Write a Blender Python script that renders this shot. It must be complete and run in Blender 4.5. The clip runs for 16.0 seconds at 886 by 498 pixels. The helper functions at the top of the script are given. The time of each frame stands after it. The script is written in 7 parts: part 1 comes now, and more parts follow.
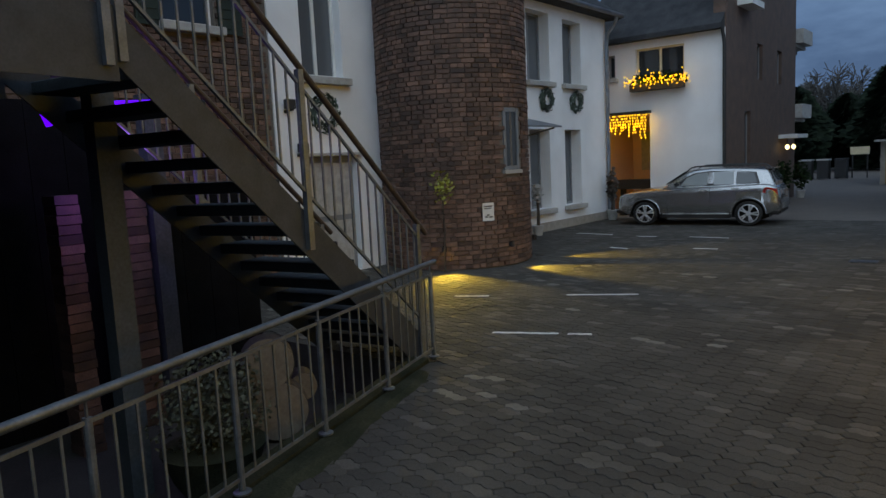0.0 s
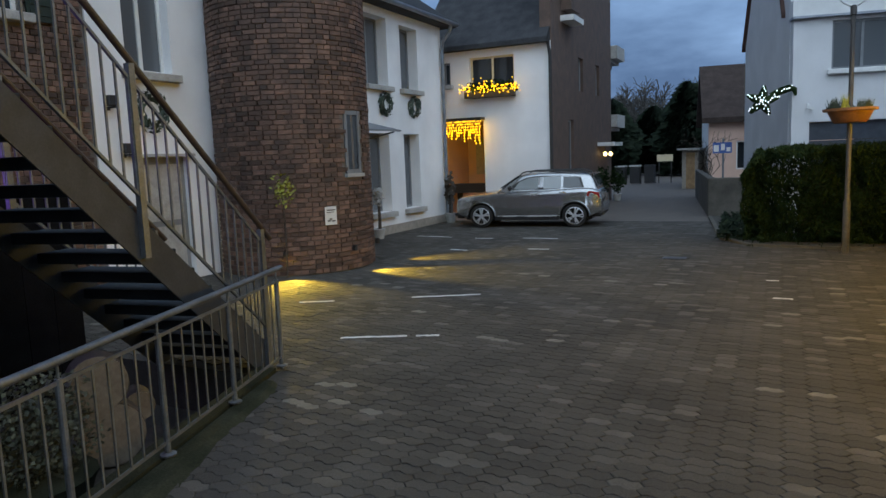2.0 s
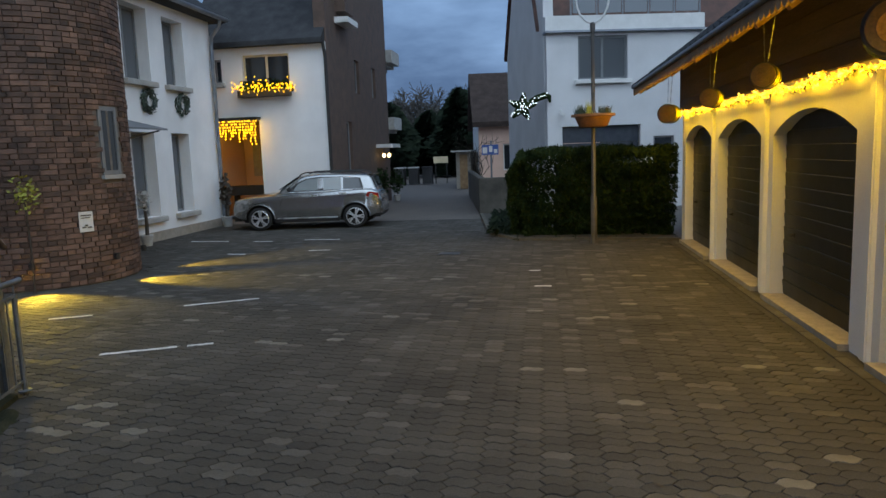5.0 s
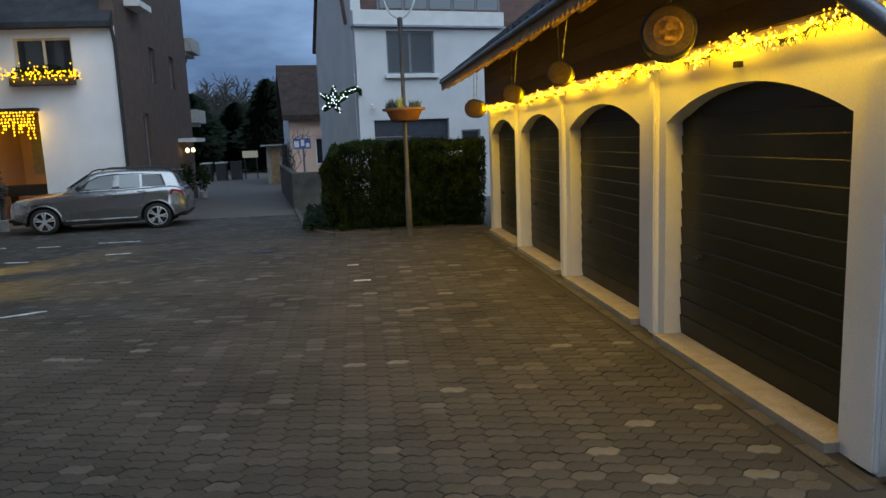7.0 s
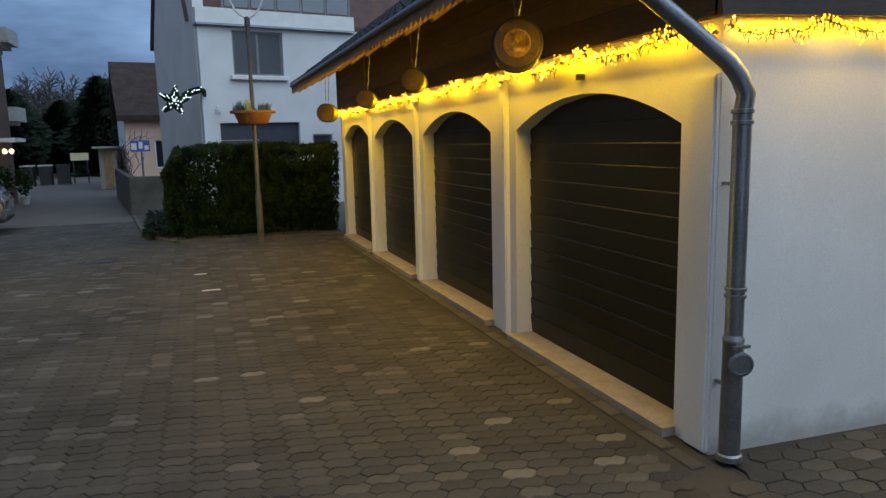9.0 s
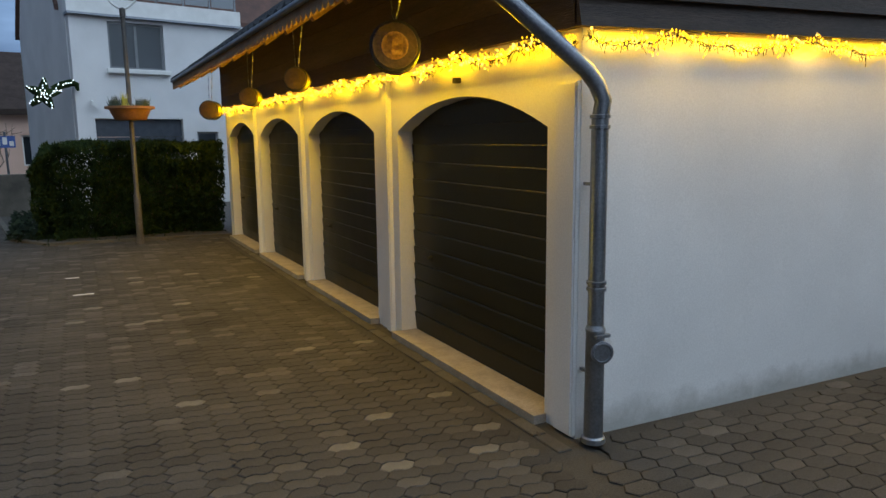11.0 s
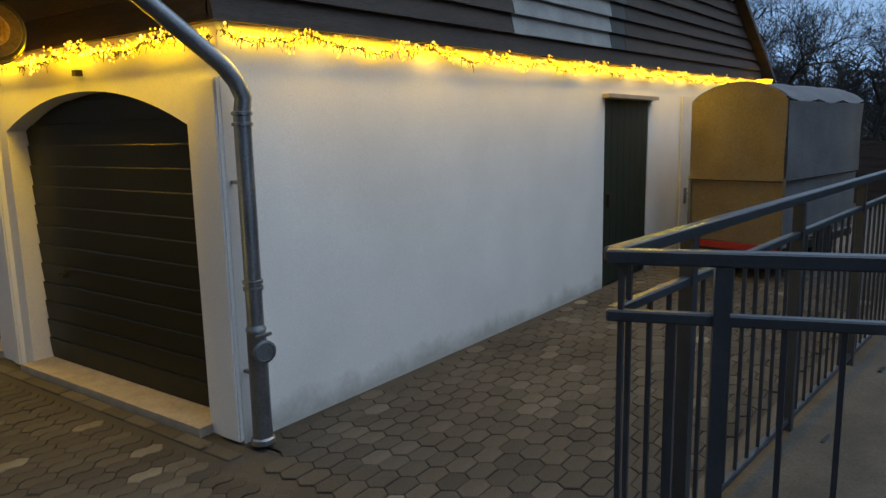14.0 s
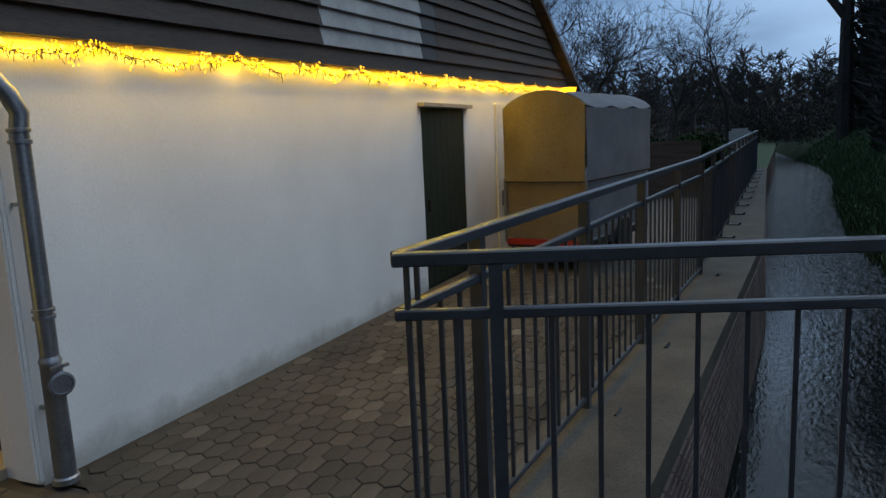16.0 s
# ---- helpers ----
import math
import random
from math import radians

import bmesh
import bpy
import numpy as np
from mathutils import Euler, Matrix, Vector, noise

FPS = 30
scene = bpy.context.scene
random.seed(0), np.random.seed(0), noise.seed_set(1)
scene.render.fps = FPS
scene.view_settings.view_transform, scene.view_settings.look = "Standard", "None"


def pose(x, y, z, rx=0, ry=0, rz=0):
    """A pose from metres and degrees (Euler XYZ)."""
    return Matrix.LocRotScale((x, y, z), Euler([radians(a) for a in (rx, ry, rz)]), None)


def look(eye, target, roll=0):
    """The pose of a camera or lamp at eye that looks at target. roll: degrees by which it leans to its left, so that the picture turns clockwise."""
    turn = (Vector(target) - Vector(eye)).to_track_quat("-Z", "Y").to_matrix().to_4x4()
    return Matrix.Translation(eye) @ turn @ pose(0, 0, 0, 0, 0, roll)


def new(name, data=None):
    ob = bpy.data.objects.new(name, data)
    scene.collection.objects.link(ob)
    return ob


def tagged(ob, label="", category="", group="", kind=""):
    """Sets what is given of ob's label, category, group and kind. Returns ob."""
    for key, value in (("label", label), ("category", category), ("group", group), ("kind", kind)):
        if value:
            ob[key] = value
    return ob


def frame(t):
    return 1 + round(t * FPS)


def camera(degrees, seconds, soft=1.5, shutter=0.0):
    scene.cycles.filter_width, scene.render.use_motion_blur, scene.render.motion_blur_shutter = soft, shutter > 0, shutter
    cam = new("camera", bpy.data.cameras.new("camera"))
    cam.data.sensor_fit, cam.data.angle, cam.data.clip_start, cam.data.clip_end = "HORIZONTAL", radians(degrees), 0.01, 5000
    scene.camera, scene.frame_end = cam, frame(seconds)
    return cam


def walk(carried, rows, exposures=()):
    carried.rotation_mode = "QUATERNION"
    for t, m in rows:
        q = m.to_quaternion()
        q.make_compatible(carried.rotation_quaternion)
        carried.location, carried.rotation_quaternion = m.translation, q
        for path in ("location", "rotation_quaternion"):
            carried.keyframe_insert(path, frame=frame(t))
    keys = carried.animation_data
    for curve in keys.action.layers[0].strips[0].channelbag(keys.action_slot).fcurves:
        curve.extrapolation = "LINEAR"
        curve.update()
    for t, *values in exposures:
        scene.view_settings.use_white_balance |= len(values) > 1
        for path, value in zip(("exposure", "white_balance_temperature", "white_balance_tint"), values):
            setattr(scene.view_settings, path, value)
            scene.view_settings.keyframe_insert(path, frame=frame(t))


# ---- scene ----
cam = camera(64.5, 16.0)
PATH = [
    (0, (0.709, 0.87, 1.916), (-0.542, 2.411, 1.67), -2.8),
    (0.5, (0.664, 0.847, 1.922), (-0.501, 2.453, 1.677), -2.7),
    (1, (0.614, 0.842, 1.922), (-0.455, 2.513, 1.675), -2.5),
    (1.5, (0.599, 0.841, 1.919), (-0.37, 2.573, 1.669), -2.3),
    (2, (0.608, 0.84, 1.92), (-0.255, 2.626, 1.664), -2.2),
    (2.5, (0.605, 0.852, 1.909), (-0.146, 2.687, 1.649), -2.2),
    (3, (0.57, 0.871, 1.89), (-0.062, 2.751, 1.626), -2.1),
    (3.5, (0.552, 0.875, 1.876), (0.038, 2.789, 1.609), -2.0),
    (5.8, (0.756, 0.91, 1.876), (0.625, 2.886, 1.597), -2.7),
    (6, (0.757, 0.925, 1.878), (0.681, 2.903, 1.594), -2.9),
    (6.5, (0.728, 0.933, 1.87), (0.807, 2.909, 1.572), -2.8),
    (7, (0.68, 0.946, 1.879), (0.91, 2.909, 1.57), -2.3),
    (7.5, (0.652, 0.976, 1.884), (1.016, 2.918, 1.572), -2.0),
    (8, (0.633, 0.987, 1.883), (1.111, 2.904, 1.574), -1.7),
    (8.5, (0.646, 0.985, 1.884), (1.208, 2.88, 1.575), -1.6),
    (9, (0.642, 0.97, 1.877), (1.279, 2.841, 1.57), -1.4),
    (11.5, (0.744, 0.782, 1.879), (1.74, 2.485, 1.556), -0.6),
    (12, (0.772, 0.736, 1.865), (1.882, 2.365, 1.527), -0.6),
    (12.5, (0.784, 0.746, 1.872), (2.046, 2.258, 1.523), -0.7),
    (13, (0.786, 0.772, 1.87), (2.192, 2.151, 1.523), -0.6),
    (13.5, (0.774, 0.794, 1.86), (2.293, 2.051, 1.527), -0.8),
    (14, (0.756, 0.809, 1.86), (2.366, 1.95, 1.533), -1.2),
    (14.5, (0.753, 0.798, 1.851), (2.436, 1.83, 1.527), -1.7),
    (15, (0.759, 0.767, 1.848), (2.502, 1.691, 1.524), -2.1),
    (15.5, (0.776, 0.71, 1.854), (2.569, 1.534, 1.533), -2.3),
    (16, (0.772, 0.596, 1.868), (2.597, 1.348, 1.549), -2.5),
]
walk(cam, [(t, look(eye, target, roll)) for t, eye, target, roll in PATH], [(0, -0.36), (1.5, 0.0), (2.5, 0.2), (3.5, 0.15), (6, 0.05), (9, 0.08), (13, 0.08), (14.5, -0.12), (16, -0.17)])
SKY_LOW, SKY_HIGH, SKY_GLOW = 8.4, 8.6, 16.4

# ---- light ----
world = bpy.data.worlds.new("dusk")
scene.world = world
world.use_nodes = True
wn, wl = world.node_tree.nodes, world.node_tree.links
wn.clear()
SUN_EL, SUN_ROT = 3.0, 200.0
sky = wn.new("ShaderNodeTexSky")
sky.sky_type, sky.sun_disc = "NISHITA", False
sky.sun_elevation, sky.sun_rotation = radians(SUN_EL), radians(SUN_ROT)
wtc, wmap = wn.new("ShaderNodeTexCoord"), wn.new("ShaderNodeMapping")
wmap.inputs["Scale"].default_value = (1.0, 1.0, 3.2)
wnoise = wn.new("ShaderNodeTexNoise")
wnoise.inputs["Scale"].default_value, wnoise.inputs["Detail"].default_value, wnoise.inputs["Roughness"].default_value = 3.2, 6.0, 0.55
wramp = wn.new("ShaderNodeValToRGB")
wramp.color_ramp.elements[0].position, wramp.color_ramp.elements[0].color = 0.40, (0.10, 0.19, 0.38, 1)
wramp.color_ramp.elements[1].position, wramp.color_ramp.elements[1].color = 0.72, (0.31, 0.51, 0.86, 1)
wmix = wn.new("ShaderNodeMix")
wmix.data_type = "RGBA"
wmix.inputs["Factor"].default_value = 0.93
wbg, wout = wn.new("ShaderNodeBackground"), wn.new("ShaderNodeOutputWorld")
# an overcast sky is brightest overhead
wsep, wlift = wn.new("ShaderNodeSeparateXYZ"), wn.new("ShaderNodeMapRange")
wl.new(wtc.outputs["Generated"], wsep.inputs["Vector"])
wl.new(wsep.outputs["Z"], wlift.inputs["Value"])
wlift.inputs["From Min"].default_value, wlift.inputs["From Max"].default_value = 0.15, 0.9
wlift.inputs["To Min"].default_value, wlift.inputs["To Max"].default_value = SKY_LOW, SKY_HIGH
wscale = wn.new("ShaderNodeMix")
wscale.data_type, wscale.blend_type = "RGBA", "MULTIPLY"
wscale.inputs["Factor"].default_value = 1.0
wl.new(wtc.outputs["Generated"], wmap.inputs["Vector"])
wl.new(wmap.outputs["Vector"], wnoise.inputs["Vector"])
wl.new(wnoise.outputs["Fac"], wramp.inputs["Fac"])
wl.new(sky.outputs["Color"], wmix.inputs[6])
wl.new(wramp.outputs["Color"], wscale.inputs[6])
# the afterglow stands in the south-east
wdot, wglow, wtint = wn.new("ShaderNodeVectorMath"), wn.new("ShaderNodeMapRange"), wn.new("ShaderNodeMix")
wdot.operation = "DOT_PRODUCT"
wdot.inputs[1].default_value = (0.36, -0.62, 0.70)
wl.new(wtc.outputs["Generated"], wdot.inputs[0])
wl.new(wdot.outputs["Value"], wglow.inputs["Value"])
wglow.interpolation_type = "SMOOTHSTEP"
wglow.inputs["From Min"].default_value, wglow.inputs["From Max"].default_value = 0.36, 1.0
wtint.data_type = "RGBA"
wtint.inputs[6].default_value, wtint.inputs[7].default_value = (0, 0, 0, 1), (SKY_GLOW * 0.79, SKY_GLOW * 0.95, SKY_GLOW * 1.10, 1)
wl.new(wglow.outputs["Result"], wtint.inputs["Factor"])
wadd = wn.new("ShaderNodeMix")
wadd.data_type, wadd.blend_type = "RGBA", "ADD"
wadd.inputs["Factor"].default_value = 1.0
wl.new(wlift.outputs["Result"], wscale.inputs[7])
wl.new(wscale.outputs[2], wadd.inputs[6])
wl.new(wtint.outputs[2], wadd.inputs[7])
# and a paler break in the clouds low in the east
wdot2, wglow2, wtint2, wadd2 = wn.new("ShaderNodeVectorMath"), wn.new("ShaderNodeMapRange"), wn.new("ShaderNodeMix"), wn.new("ShaderNodeMix")
wdot2.operation = "DOT_PRODUCT"
wdot2.inputs[1].default_value = (0.955, -0.19, 0.225)
wl.new(wtc.outputs["Generated"], wdot2.inputs[0])
wl.new(wdot2.outputs["Value"], wglow2.inputs["Value"])
wglow2.interpolation_type = "SMOOTHSTEP"
wglow2.inputs["From Min"].default_value, wglow2.inputs["From Max"].default_value = 0.80, 1.0
wtint2.data_type, wadd2.data_type, wadd2.blend_type = "RGBA", "RGBA", "ADD"
wtint2.inputs[6].default_value, wtint2.inputs[7].default_value = (0, 0, 0, 1), (1.2, 2.0, 2.9, 1)
wl.new(wglow2.outputs["Result"], wtint2.inputs["Factor"])
wadd2.inputs["Factor"].default_value = 1.0
wl.new(wadd.outputs[2], wadd2.inputs[6])
wl.new(wtint2.outputs[2], wadd2.inputs[7])
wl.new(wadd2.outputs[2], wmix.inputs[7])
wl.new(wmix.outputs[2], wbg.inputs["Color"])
wl.new(wbg.outputs["Background"], wout.inputs["Surface"])
wbg.inputs["Strength"].default_value = 0.1

sun = new("sun", bpy.data.lights.new("sun", "SUN"))
sun.data.energy, sun.data.angle, sun.data.color = 0.02, radians(40), (1.0, 0.93, 0.85)
sun.matrix_world = look((0, 0, 60), (-30, 20, 0))
WARM = (1.0, 0.58, 0.0)


def strip_lamp(name, a, b, width, watts, color, down):
    a, b = Vector(a), Vector(b)
    mid = (a + b) / 2
    lamp = new(name, bpy.data.lights.new(name, "AREA"))
    lamp.data.shape, lamp.data.size, lamp.data.size_y = "RECTANGLE", (b - a).length, width
    lamp.data.energy, lamp.data.color = watts, color
    x = (b - a).normalized()
    z = -Vector(down).normalized()
    y = z.cross(x).normalized()
    z = x.cross(y).normalized()
    lamp.matrix_world = Matrix.Translation(mid) @ Matrix((x, y, z)).transposed().to_4x4()
    return lamp


def spot_lamp(name, at, to, watts, color, cone, blend=0.6, size=0.05):
    lamp = new(name, bpy.data.lights.new(name, "SPOT"))
    lamp.data.energy, lamp.data.color, lamp.data.spot_size, lamp.data.spot_blend, lamp.data.shadow_soft_size = watts, color, radians(cone), blend, size
    lamp.matrix_world = look(at, to)
    return lamp


spot_lamp("tower_spot", (-6.95, 10.36, 0.32), (-6.0, 9.45, 0), 420, (1.0, 0.68, 0.06), 70)
spot_lamp("tower_spot", (-6.22, 11.35, 0.30), (-4.9, 11.45, 0), 600, (1.0, 0.68, 0.06), 55)
spot_lamp("tower_spot", (-6.3, 12.4, 0.32), (-4.7, 13.6, 0), 420, (1.0, 0.68, 0.06), 45)
strip_lamp("passage_glow", (-9.4, 21.1, 2.75), (-7.85, 21.1, 2.75), 0.3, 15, WARM, (0, 1, -0.6))
strip_lamp("flower_box_glow", (-8.3, 21.12, 3.98), (-6.7, 21.12, 3.98), 0.1, 5, WARM, (0, 1, 0.2))
strip_lamp("light_string_glow", (3.31, 4.25, 2.43), (3.31, 15.0, 2.43), 0.03, 28, WARM, (0.9, 0, -1))
strip_lamp("light_string_glow", (3.25, 4.25, 2.42), (3.25, 15.0, 2.42), 0.03, 172, WARM, (-1, 0, -0.75))
strip_lamp("light_string_glow", (3.24, 4.25, 2.47), (3.24, 15.0, 2.47), 0.03, 48, WARM, (-1, 0, 0.35))
strip_lamp("light_string_glow", (3.5, 4.06, 2.45), (15.0, 3.66, 2.64), 0.03, 118, WARM, (0, -1, -0.6))
strip_lamp("light_string_glow", (3.4, 4.13, 2.45), (15.0, 3.725, 2.64), 0.03, 38, WARM, (0, 0.75, -1))

# ---- materials ----


def material(name):
    m = bpy.data.materials.new(name)
    m.use_nodes = True
    return m, m.node_tree.nodes, m.node_tree.links, m.node_tree.nodes["Principled BSDF"]


def surface(name, dark, light, rough=0.8, scale=6.0, fine=60.0, bump=0.15, metal=0.0, stain=0.25, spread=0.0, stretch=(1, 1, 1), spec=0.5):
    """A worn surface: two tones in a coarse pattern, darker stains, fine grain in colour and relief. spread: tone from piece to piece."""
    m, n, l, b = material(name)
    tc, mp = n.new("ShaderNodeTexCoord"), n.new("ShaderNodeMapping")
    mp.inputs["Scale"].default_value = stretch
    l.new(tc.outputs["Object"], mp.inputs["Vector"])
    big, small = n.new("ShaderNodeTexNoise"), n.new("ShaderNodeTexNoise")
    big.inputs["Scale"].default_value, big.inputs["Detail"].default_value = scale, 5
    small.inputs["Scale"].default_value, small.inputs["Detail"].default_value = fine, 4
    for t in (big, small):
        l.new(mp.outputs["Vector"], t.inputs["Vector"])
    ramp = n.new("ShaderNodeValToRGB")
    ramp.color_ramp.elements[0].position, ramp.color_ramp.elements[0].color = 0.3, (*dark, 1)
    ramp.color_ramp.elements[1].position, ramp.color_ramp.elements[1].color = 0.7, (*light, 1)
    l.new(big.outputs["Fac"], ramp.inputs["Fac"])
    tone = n.new("ShaderNodeMapRange")
    tone.inputs["From Min"].default_value, tone.inputs["From Max"].default_value = 0.3, 0.7
    tone.inputs["To Min"].default_value, tone.inputs["To Max"].default_value = 1 - stain, 1 + stain
    l.new(small.outputs["Fac"], tone.inputs["Value"])
    mul = n.new("ShaderNodeMix")
    mul.data_type, mul.blend_type = "RGBA", "MULTIPLY"
    mul.inputs["Factor"].default_value = 1.0
    l.new(ramp.outputs["Color"], mul.inputs[6])
    l.new(tone.outputs["Result"], mul.inputs[7])
    out = mul.outputs[2]
    if spread:
        info, geo, add, mr = n.new("ShaderNodeObjectInfo"), n.new("ShaderNodeNewGeometry"), n.new("ShaderNodeMath"), n.new("ShaderNodeMapRange")
        fr = n.new("ShaderNodeMath")
        fr.operation = "FRACT"
        l.new(info.outputs["Random"], add.inputs[0])
        l.new(geo.outputs["Random Per Island"], add.inputs[1])
        l.new(add.outputs[0], fr.inputs[0])
        l.new(fr.outputs[0], mr.inputs["Value"])
        mr.inputs["To Min"].default_value, mr.inputs["To Max"].default_value = 1 - spread, 1 + spread
        mul2 = n.new("ShaderNodeMix")
        mul2.data_type, mul2.blend_type = "RGBA", "MULTIPLY"
        mul2.inputs["Factor"].default_value = 1.0
        l.new(out, mul2.inputs[6])
        l.new(mr.outputs["Result"], mul2.inputs[7])
        out = mul2.outputs[2]
    l.new(out, b.inputs["Base Color"])
    rr = n.new("ShaderNodeMapRange")
    rr.inputs["To Min"].default_value, rr.inputs["To Max"].default_value = max(rough - 0.12, 0.02), min(rough + 0.12, 1)
    l.new(big.outputs["Fac"], rr.inputs["Value"])
    l.new(rr.outputs["Result"], b.inputs["Roughness"])
    b.inputs["Metallic"].default_value = metal
    b.inputs["Specular IOR Level"].default_value = spec
    if bump:
        bp = n.new("ShaderNodeBump")
        bp.inputs["Strength"].default_value, bp.inputs["Distance"].default_value = bump, 0.01
        l.new(small.outputs["Fac"], bp.inputs["Height"])
        l.new(bp.outputs["Normal"], b.inputs["Normal"])
    return m


def glowing(name, color, strength):
    m, n, l, b = material(name)
    b.inputs["Base Color"].default_value = (*color, 1)
    b.inputs["Emission Color"].default_value, b.inputs["Emission Strength"].default_value = (*color, 1), strength
    return m


def glass(name, tint, rough=0.03):
    m, n, l, b = material(name)
    b.inputs["Base Color"].default_value, b.inputs["Roughness"].default_value = (*tint, 1), rough
    b.inputs["Specular IOR Level"].default_value = 0.8
    nz, bp = n.new("ShaderNodeTexNoise"), n.new("ShaderNodeBump")
    nz.inputs["Scale"].default_value = 2.0
    bp.inputs["Strength"].default_value, bp.inputs["Distance"].default_value = 0.05, 0.01
    l.new(nz.outputs["Fac"], bp.inputs["Height"])
    l.new(bp.outputs["Normal"], b.inputs["Normal"])
    return m


PLASTER = surface("white_plaster", (0.70, 0.70, 0.69), (0.80, 0.80, 0.79), 0.9, 1.2, 90, 0.12, stain=0.06)
PLASTER_GREY = surface("grey_plaster", (0.50, 0.50, 0.49), (0.60, 0.60, 0.59), 0.9, 1.0, 80, 0.25, stain=0.06)
PLASTER_PALE = surface("pale_grey_plaster", (0.56, 0.56, 0.56), (0.65, 0.65, 0.65), 0.9, 1.0, 80, 0.15, stain=0.06)
PLASTER_PINK = surface("peach_plaster", (0.62, 0.42, 0.32), (0.70, 0.48, 0.38), 0.9, 1.0, 80, 0.2, stain=0.08)
STONE_TRIM = surface("light_stone", (0.26, 0.23, 0.19), (0.36, 0.32, 0.27), 0.85, 8, 70, 0.25, stain=0.15)
SILL = surface("grey_stone_sill", (0.30, 0.29, 0.27), (0.42, 0.41, 0.38), 0.85, 8, 70, 0.25, stain=0.15)
PAVER = surface("concrete_paver", (0.041, 0.038, 0.033), (0.078, 0.072, 0.062), 0.85, 0.9, 120, 0.5, stain=0.34, spread=0.15, spec=0.18)
PAVER_MID = surface("worn_paver", (0.055, 0.051, 0.043), (0.096, 0.089, 0.076), 0.75, 3, 120, 0.5, stain=0.3, spread=0.2, spec=0.22)
# bark made paler and greyer: the distance haze is put into its colour
HAZY_TWIG = surface("haze_tinted_bark", (0.055, 0.052, 0.048), (0.10, 0.094, 0.086), 0.95, 3, 40, 0.0, stain=0.3, spec=0.1)
# near-black that stands in for shade under the platform; also lines the wheel wells
SHADE_WELL_BLACK = surface("shade_and_wheel_well_black", (0.005, 0.005, 0.005), (0.010, 0.010, 0.010), 0.9, 5, 60, 0.2, spec=0.05)
PAVER_PALE = surface("pale_paver", (0.095, 0.088, 0.074), (0.155, 0.145, 0.122), 0.75, 5, 120, 0.5, stain=0.25)
JOINT = surface("sandy_joint", (0.026, 0.024, 0.019), (0.050, 0.046, 0.038), 0.95, 3, 90, 0.5, stain=0.3)
ASPHALT = surface("far_paving", (0.074, 0.062, 0.051), (0.112, 0.094, 0.079), 0.8, 1.5, 14, 0.3, stain=0.25)
BRICK = surface("brown_brick", (0.050, 0.031, 0.024), (0.150, 0.088, 0.062), 0.75, 5, 90, 0.5, stain=0.3, spread=0.55)
MORTAR = surface("mortar", (0.10, 0.088, 0.074), (0.16, 0.14, 0.12), 0.95, 6, 80, 0.4, stain=0.2)
CLINKER = surface("brown_cladding", (0.070, 0.045, 0.033), (0.125, 0.080, 0.060), 0.75, 3, 60, 0.3, stain=0.3)
SLATE = surface("dark_roof_tile", (0.022, 0.023, 0.025), (0.045, 0.046, 0.048), 0.8, 3, 50, 0.3, stain=0.3, spread=0.2, spec=0.2)
WOOD_DARK = surface("dark_stained_wood", (0.032, 0.022, 0.017), (0.075, 0.052, 0.04), 0.75, 4, 60, 0.5, stain=0.35, spread=0.2, stretch=(0.25, 0.25, 3))
WOOD_PALE = surface("weathered_white_board", (0.26, 0.26, 0.255), (0.36, 0.36, 0.35), 0.8, 3, 50, 0.3, stain=0.12)
WOOD_RAFTER = surface("rafter_wood", (0.22, 0.13, 0.06), (0.38, 0.24, 0.12), 0.7, 5, 60, 0.3, stain=0.2)
GALV = surface("galvanised_steel", (0.135, 0.15, 0.165), (0.215, 0.235, 0.26), 0.52, 9, 60, 0.1, metal=0.75, stain=0.12)
STEEL = surface("painted_steel", (0.042, 0.048, 0.056), (0.068, 0.076, 0.086), 0.55, 6, 60, 0.1, metal=0.4, stain=0.12)
ANTHRACITE = surface("anthracite_paint", (0.035, 0.042, 0.055), (0.055, 0.065, 0.08), 0.38, 6, 70, 0.08, stain=0.12)
ZINC = surface("zinc_pipe", (0.20, 0.22, 0.25), (0.30, 0.32, 0.35), 0.42, 5, 60, 0.1, metal=0.8, stain=0.15)
DOOR_PAINT = surface("dark_green_black_paint", (0.008, 0.010, 0.008), (0.014, 0.017, 0.013), 0.4, 3, 60, 0.12, stain=0.2, spec=0.3)
DOOR_GREEN = surface("dark_green_paint", (0.006, 0.016, 0.010), (0.010, 0.024, 0.016), 0.55, 3, 60, 0.2, stain=0.2)
BLACK = surface("black_trim", (0.012, 0.012, 0.012), (0.02, 0.02, 0.02), 0.5, 6, 50, 0.1)
CURTAINED = glass("curtained_glass", (0.10, 0.11, 0.12), 0.12)
WINDOW = glass("window_glass", (0.022, 0.026, 0.030))
FRAME_WHITE = surface("white_frame", (0.60, 0.60, 0.58), (0.70, 0.70, 0.68), 0.5, 4, 50, 0.05, stain=0.06)
FRAME_GREY = surface("grey_frame", (0.14, 0.15, 0.16), (0.20, 0.21, 0.22), 0.5, 4, 50, 0.05, stain=0.06)
LEAF_DARK = surface("hedge_leaf", (0.009, 0.017, 0.008), (0.024, 0.040, 0.014), 0.85, 4, 40, 0.0, stain=0.3, spread=0.4, spec=0.02)
LEAF_WREATH = surface("wreath_leaf", (0.02, 0.035, 0.025), (0.05, 0.075, 0.05), 0.7, 8, 40, 0.0, stain=0.3, spread=0.4)
LEAF_YELLOW = surface("yellow_green_leaf", (0.20, 0.22, 0.03), (0.35, 0.36, 0.06), 0.7, 8, 40, 0.0, stain=0.2, spread=0.3)
